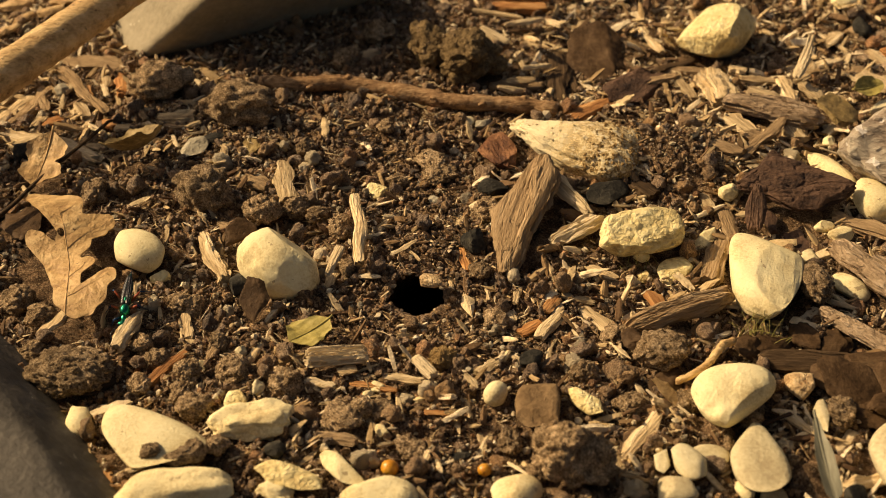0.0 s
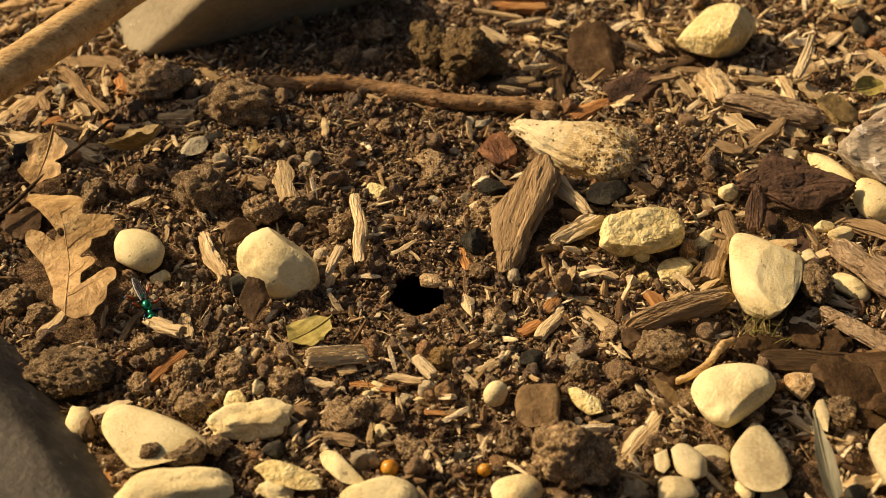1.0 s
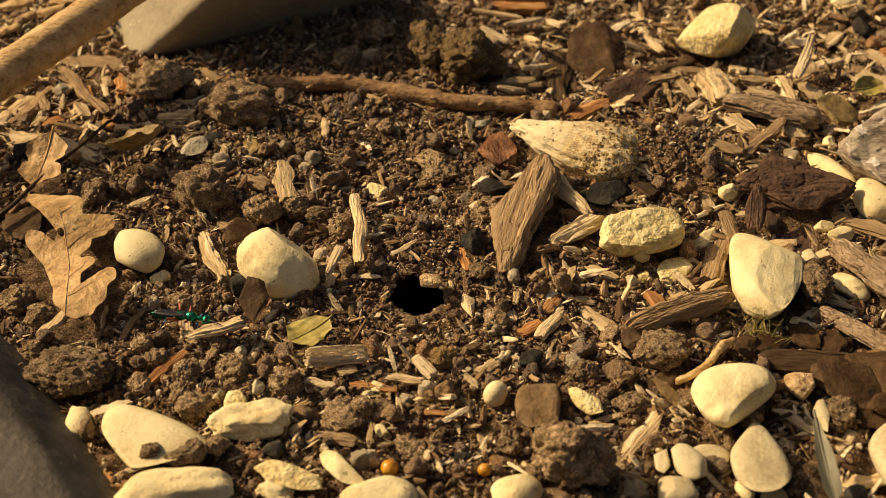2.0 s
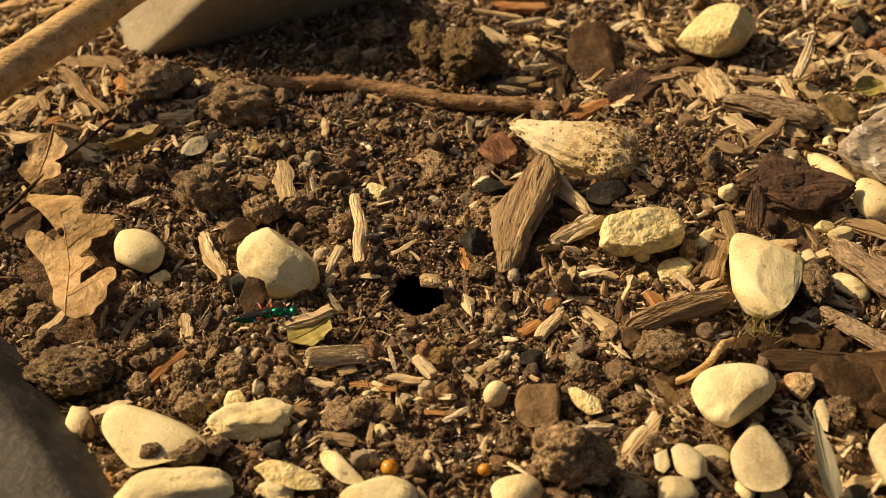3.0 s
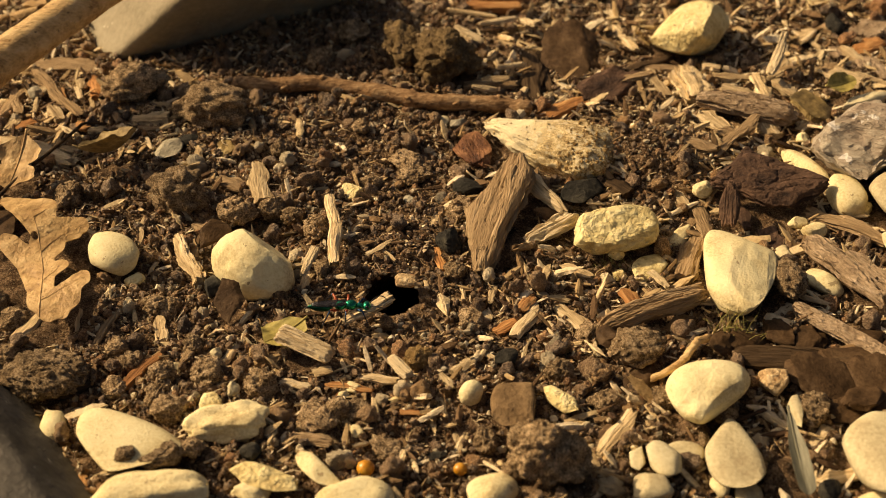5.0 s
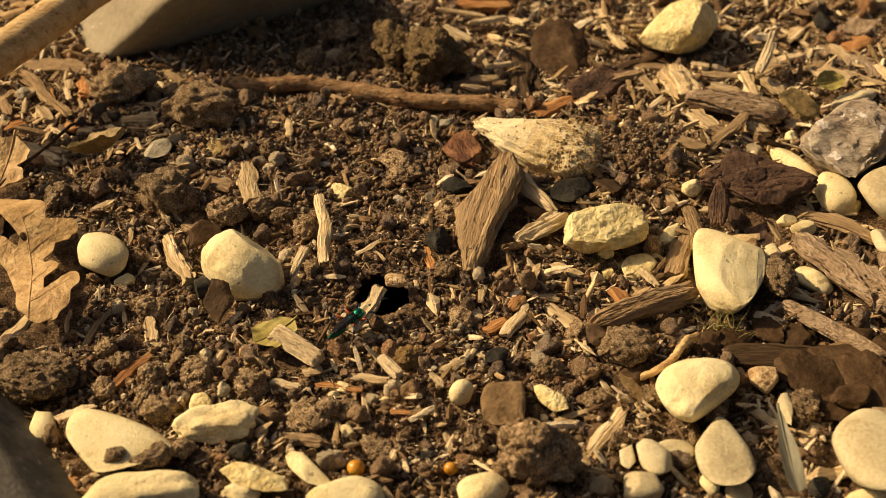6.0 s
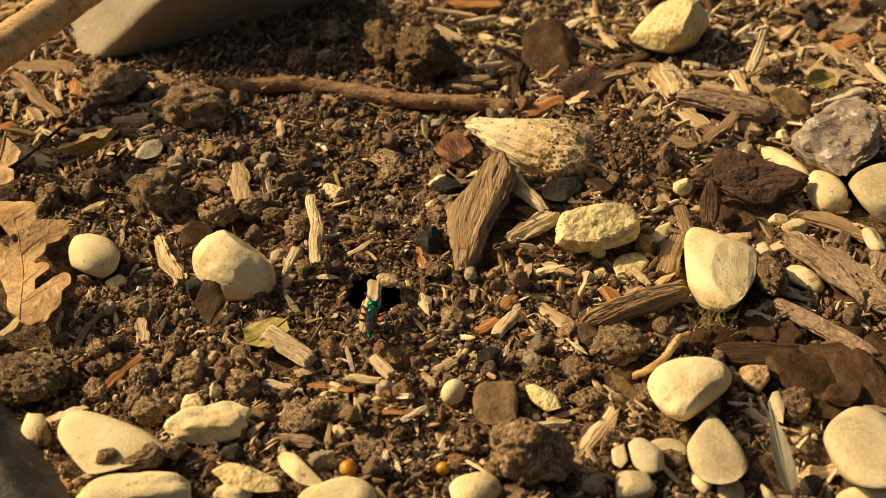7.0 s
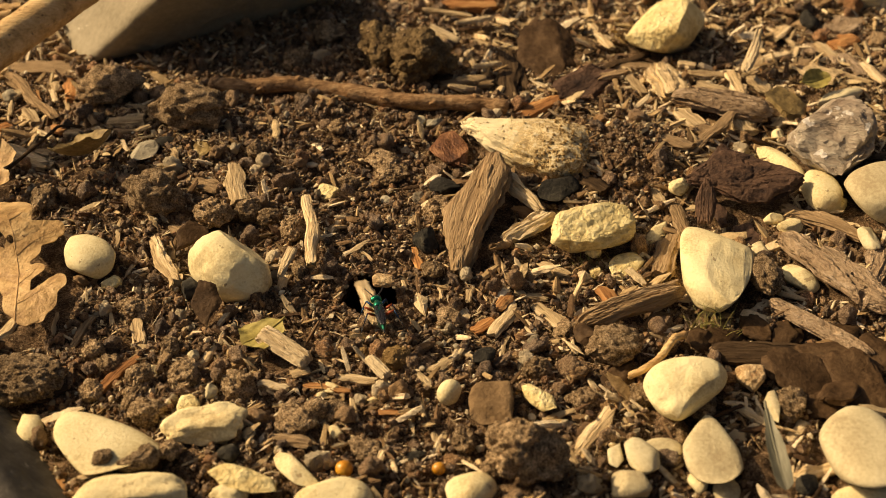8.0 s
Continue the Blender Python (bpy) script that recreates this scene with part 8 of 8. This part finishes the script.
# ---- what moves ----
def motions():
    walk(wasp, [
        (0, pose(-0.0953, -0.0344, 0.0022, 0, 24, -91)),
        (0.3, pose(-0.0938, -0.0368, 0.0022, 0, 24, -86)),
        (0.5, pose(-0.0928, -0.0366, 0.0022, 0, 24, -82)),
        (0.7, pose(-0.0918, -0.0362, 0.0022, 0, 24, -78)),
        (0.9, pose(-0.0907, -0.0340, 0.0020, 0, 20, -71)),
        (1.0, pose(-0.0907, -0.0332, 0.0018, 0, 16, -61)),
        (1.2, pose(-0.0881, -0.0379, 0.0014, 0, 8, -45)),
        (1.5, pose(-0.0822, -0.0409, 0.0010, 0, 0, -32)),
        (1.7, pose(-0.0807, -0.0410, 0.0010, 0, 0, -26)),
        (2.8, pose(-0.0573, -0.0413, 0.0016, 0, 0, 16)),
        (3.0, pose(-0.0517, -0.0406, 0.0016, 0, 0, 11)),
        (3.2, pose(-0.0481, -0.0425, 0.0016, 0, 0, 17)),
        (3.5, pose(-0.0429, -0.0399, 0.0016, 0, 0, 23)),
        (3.8, pose(-0.0379, -0.0391, 0.0016, 0, 0, 12)),
        (4.0, pose(-0.0341, -0.0394, 0.0016, 0, 0, 16)),
        (4.2, pose(-0.0291, -0.0371, 0.0016, 0, 0, 21)),
        (4.4, pose(-0.0234, -0.0349, 0.0016, 0, 0, 21)),
        (4.5, pose(-0.0232, -0.0357, 0.0016, 0, 0, 5)),
        (4.7, pose(-0.0233, -0.0355, 0.0016, 0, 0, -5)),
        (5.8, pose(-0.0175, -0.0410, 0.0010, 0, 0, 33)),
        (6.0, pose(-0.0164, -0.0418, 0.0010, 0, 0, 50)),
        (6.2, pose(-0.0139, -0.0416, 0.0018, 0, 3, 60)),
        (6.5, pose(-0.0118, -0.0439, 0.0028, 0, 6, 67)),
        (6.8, pose(-0.0102, -0.0449, 0.0034, 0, 8, 74)),
        (7.0, pose(-0.0084, -0.0452, 0.0038, 0, 9, 87)),
        (7.2, pose(-0.0086, -0.0452, 0.0038, 0, 9, 86)),
        (7.5, pose(-0.0062, -0.0439, 0.0038, 0, 9, 89)),
        (7.8, pose(-0.0052, -0.0445, 0.0040, 0, 10, 88)),
        (8.0, pose(-0.0048, -0.0428, 0.0042, 0, 11, 98))])
    walk(dragged, [
        (0, pose(-0.0936, -0.0452, 0.0030, 0, -0, -104)),
        (0.3, pose(-0.0909, -0.0471, 0.0030, 0, -0, -95)),
        (0.5, pose(-0.0894, -0.0486, 0.0030, 0, -0, -68)),
        (0.7, pose(-0.0876, -0.0472, 0.0034, 0, -5, -60)),
        (0.9, pose(-0.0847, -0.0450, 0.0038, 0, -9, -39)),
        (1.0, pose(-0.0830, -0.0447, 0.0044, 0, -12, -39)),
        (1.2, pose(-0.0788, -0.0482, 0.0046, 0, -11, -29)),
        (1.5, pose(-0.0706, -0.0469, 0.0047, 0, -10, -18)),
        (1.7, pose(-0.0695, -0.0473, 0.0045, 0, -12, -2)),
        (2.8, pose(-0.0477, -0.0412, 0.0040, 0, -9, 19)),
        (3.0, pose(-0.0411, -0.0414, 0.0040, 0, -9, 21)),
        (3.2, pose(-0.0384, -0.0420, 0.0040, 0, -9, 27)),
        (3.5, pose(-0.0338, -0.0400, 0.0040, 0, -9, 29)),
        (3.8, pose(-0.0302, -0.0395, 0.0040, 0, -9, 30)),
        (4.0, pose(-0.0254, -0.0386, 0.0040, 0, -9, 22)),
        (4.2, pose(-0.0205, -0.0345, 0.0040, 0, -9, 29)),
        (4.4, pose(-0.0161, -0.0324, 0.0040, 0, -9, 33)),
        (4.5, pose(-0.0154, -0.0346, 0.0040, 0, -9, 33)),
        (4.7, pose(-0.0163, -0.0362, 0.0040, 0, -9, 26)),
        (5.8, pose(-0.0122, -0.0374, 0.0037, 0, -10, 55)),
        (6.0, pose(-0.0125, -0.0377, 0.0047, 0, -19, 58)),
        (6.2, pose(-0.0104, -0.0349, 0.0049, 0, -17, 67)),
        (6.5, pose(-0.0102, -0.0357, 0.0051, 0, -24, 68)),
        (6.8, pose(-0.0092, -0.0360, 0.0056, 0, -29, 72)),
        (7.0, pose(-0.0090, -0.0367, 0.0050, 0, -25, 76)),
        (7.5, pose(-0.0055, -0.0357, 0.0046, 0, -20, 76)),
        (7.8, pose(-0.0056, -0.0358, 0.0042, 0, -14, 80)),
        (8.0, pose(-0.0080, -0.0331, 0.0039, 0, -9, 105))])
    walk(loose, [
        (0, pose(-0.0308, -0.0566, 0.0026, 0, 0, 6)),
        (4.3, pose(-0.0308, -0.0566, 0.0026, 0, 0, 6)),
        (4.4, pose(-0.0312, -0.0562, 0.0030, 0, 6, 2)),
        (4.5, pose(-0.0312, -0.0550, 0.0046, 0, 8, -9)),
        (4.6, pose(-0.0312, -0.0520, 0.0050, 0, 8, -22)),
        (4.7, pose(-0.0330, -0.0535, 0.0050, 0, 8, -25)),
        (5.8, pose(-0.0325, -0.0528, 0.0035, 0, 8, -38)),
        (8.0, pose(-0.0325, -0.0528, 0.0035, 0, 8, -38))])
    for leg, hip, phase, side in wasp_legs:
        rows = []
        for k in range(81):
            t = k / 10
            stride = 1.0 if t < 4.4 else 0.35
            s = math.sin(2 * math.pi * (t * 2.3 + 0.5 * phase))
            lift = max(0.0, math.cos(2 * math.pi * (t * 2.3 + 0.5 * phase)))
            rows.append((t, pose(*hip, side * 9 * lift * stride, 0, side * -17 * s * stride)))
        walk(leg, rows)


motions()
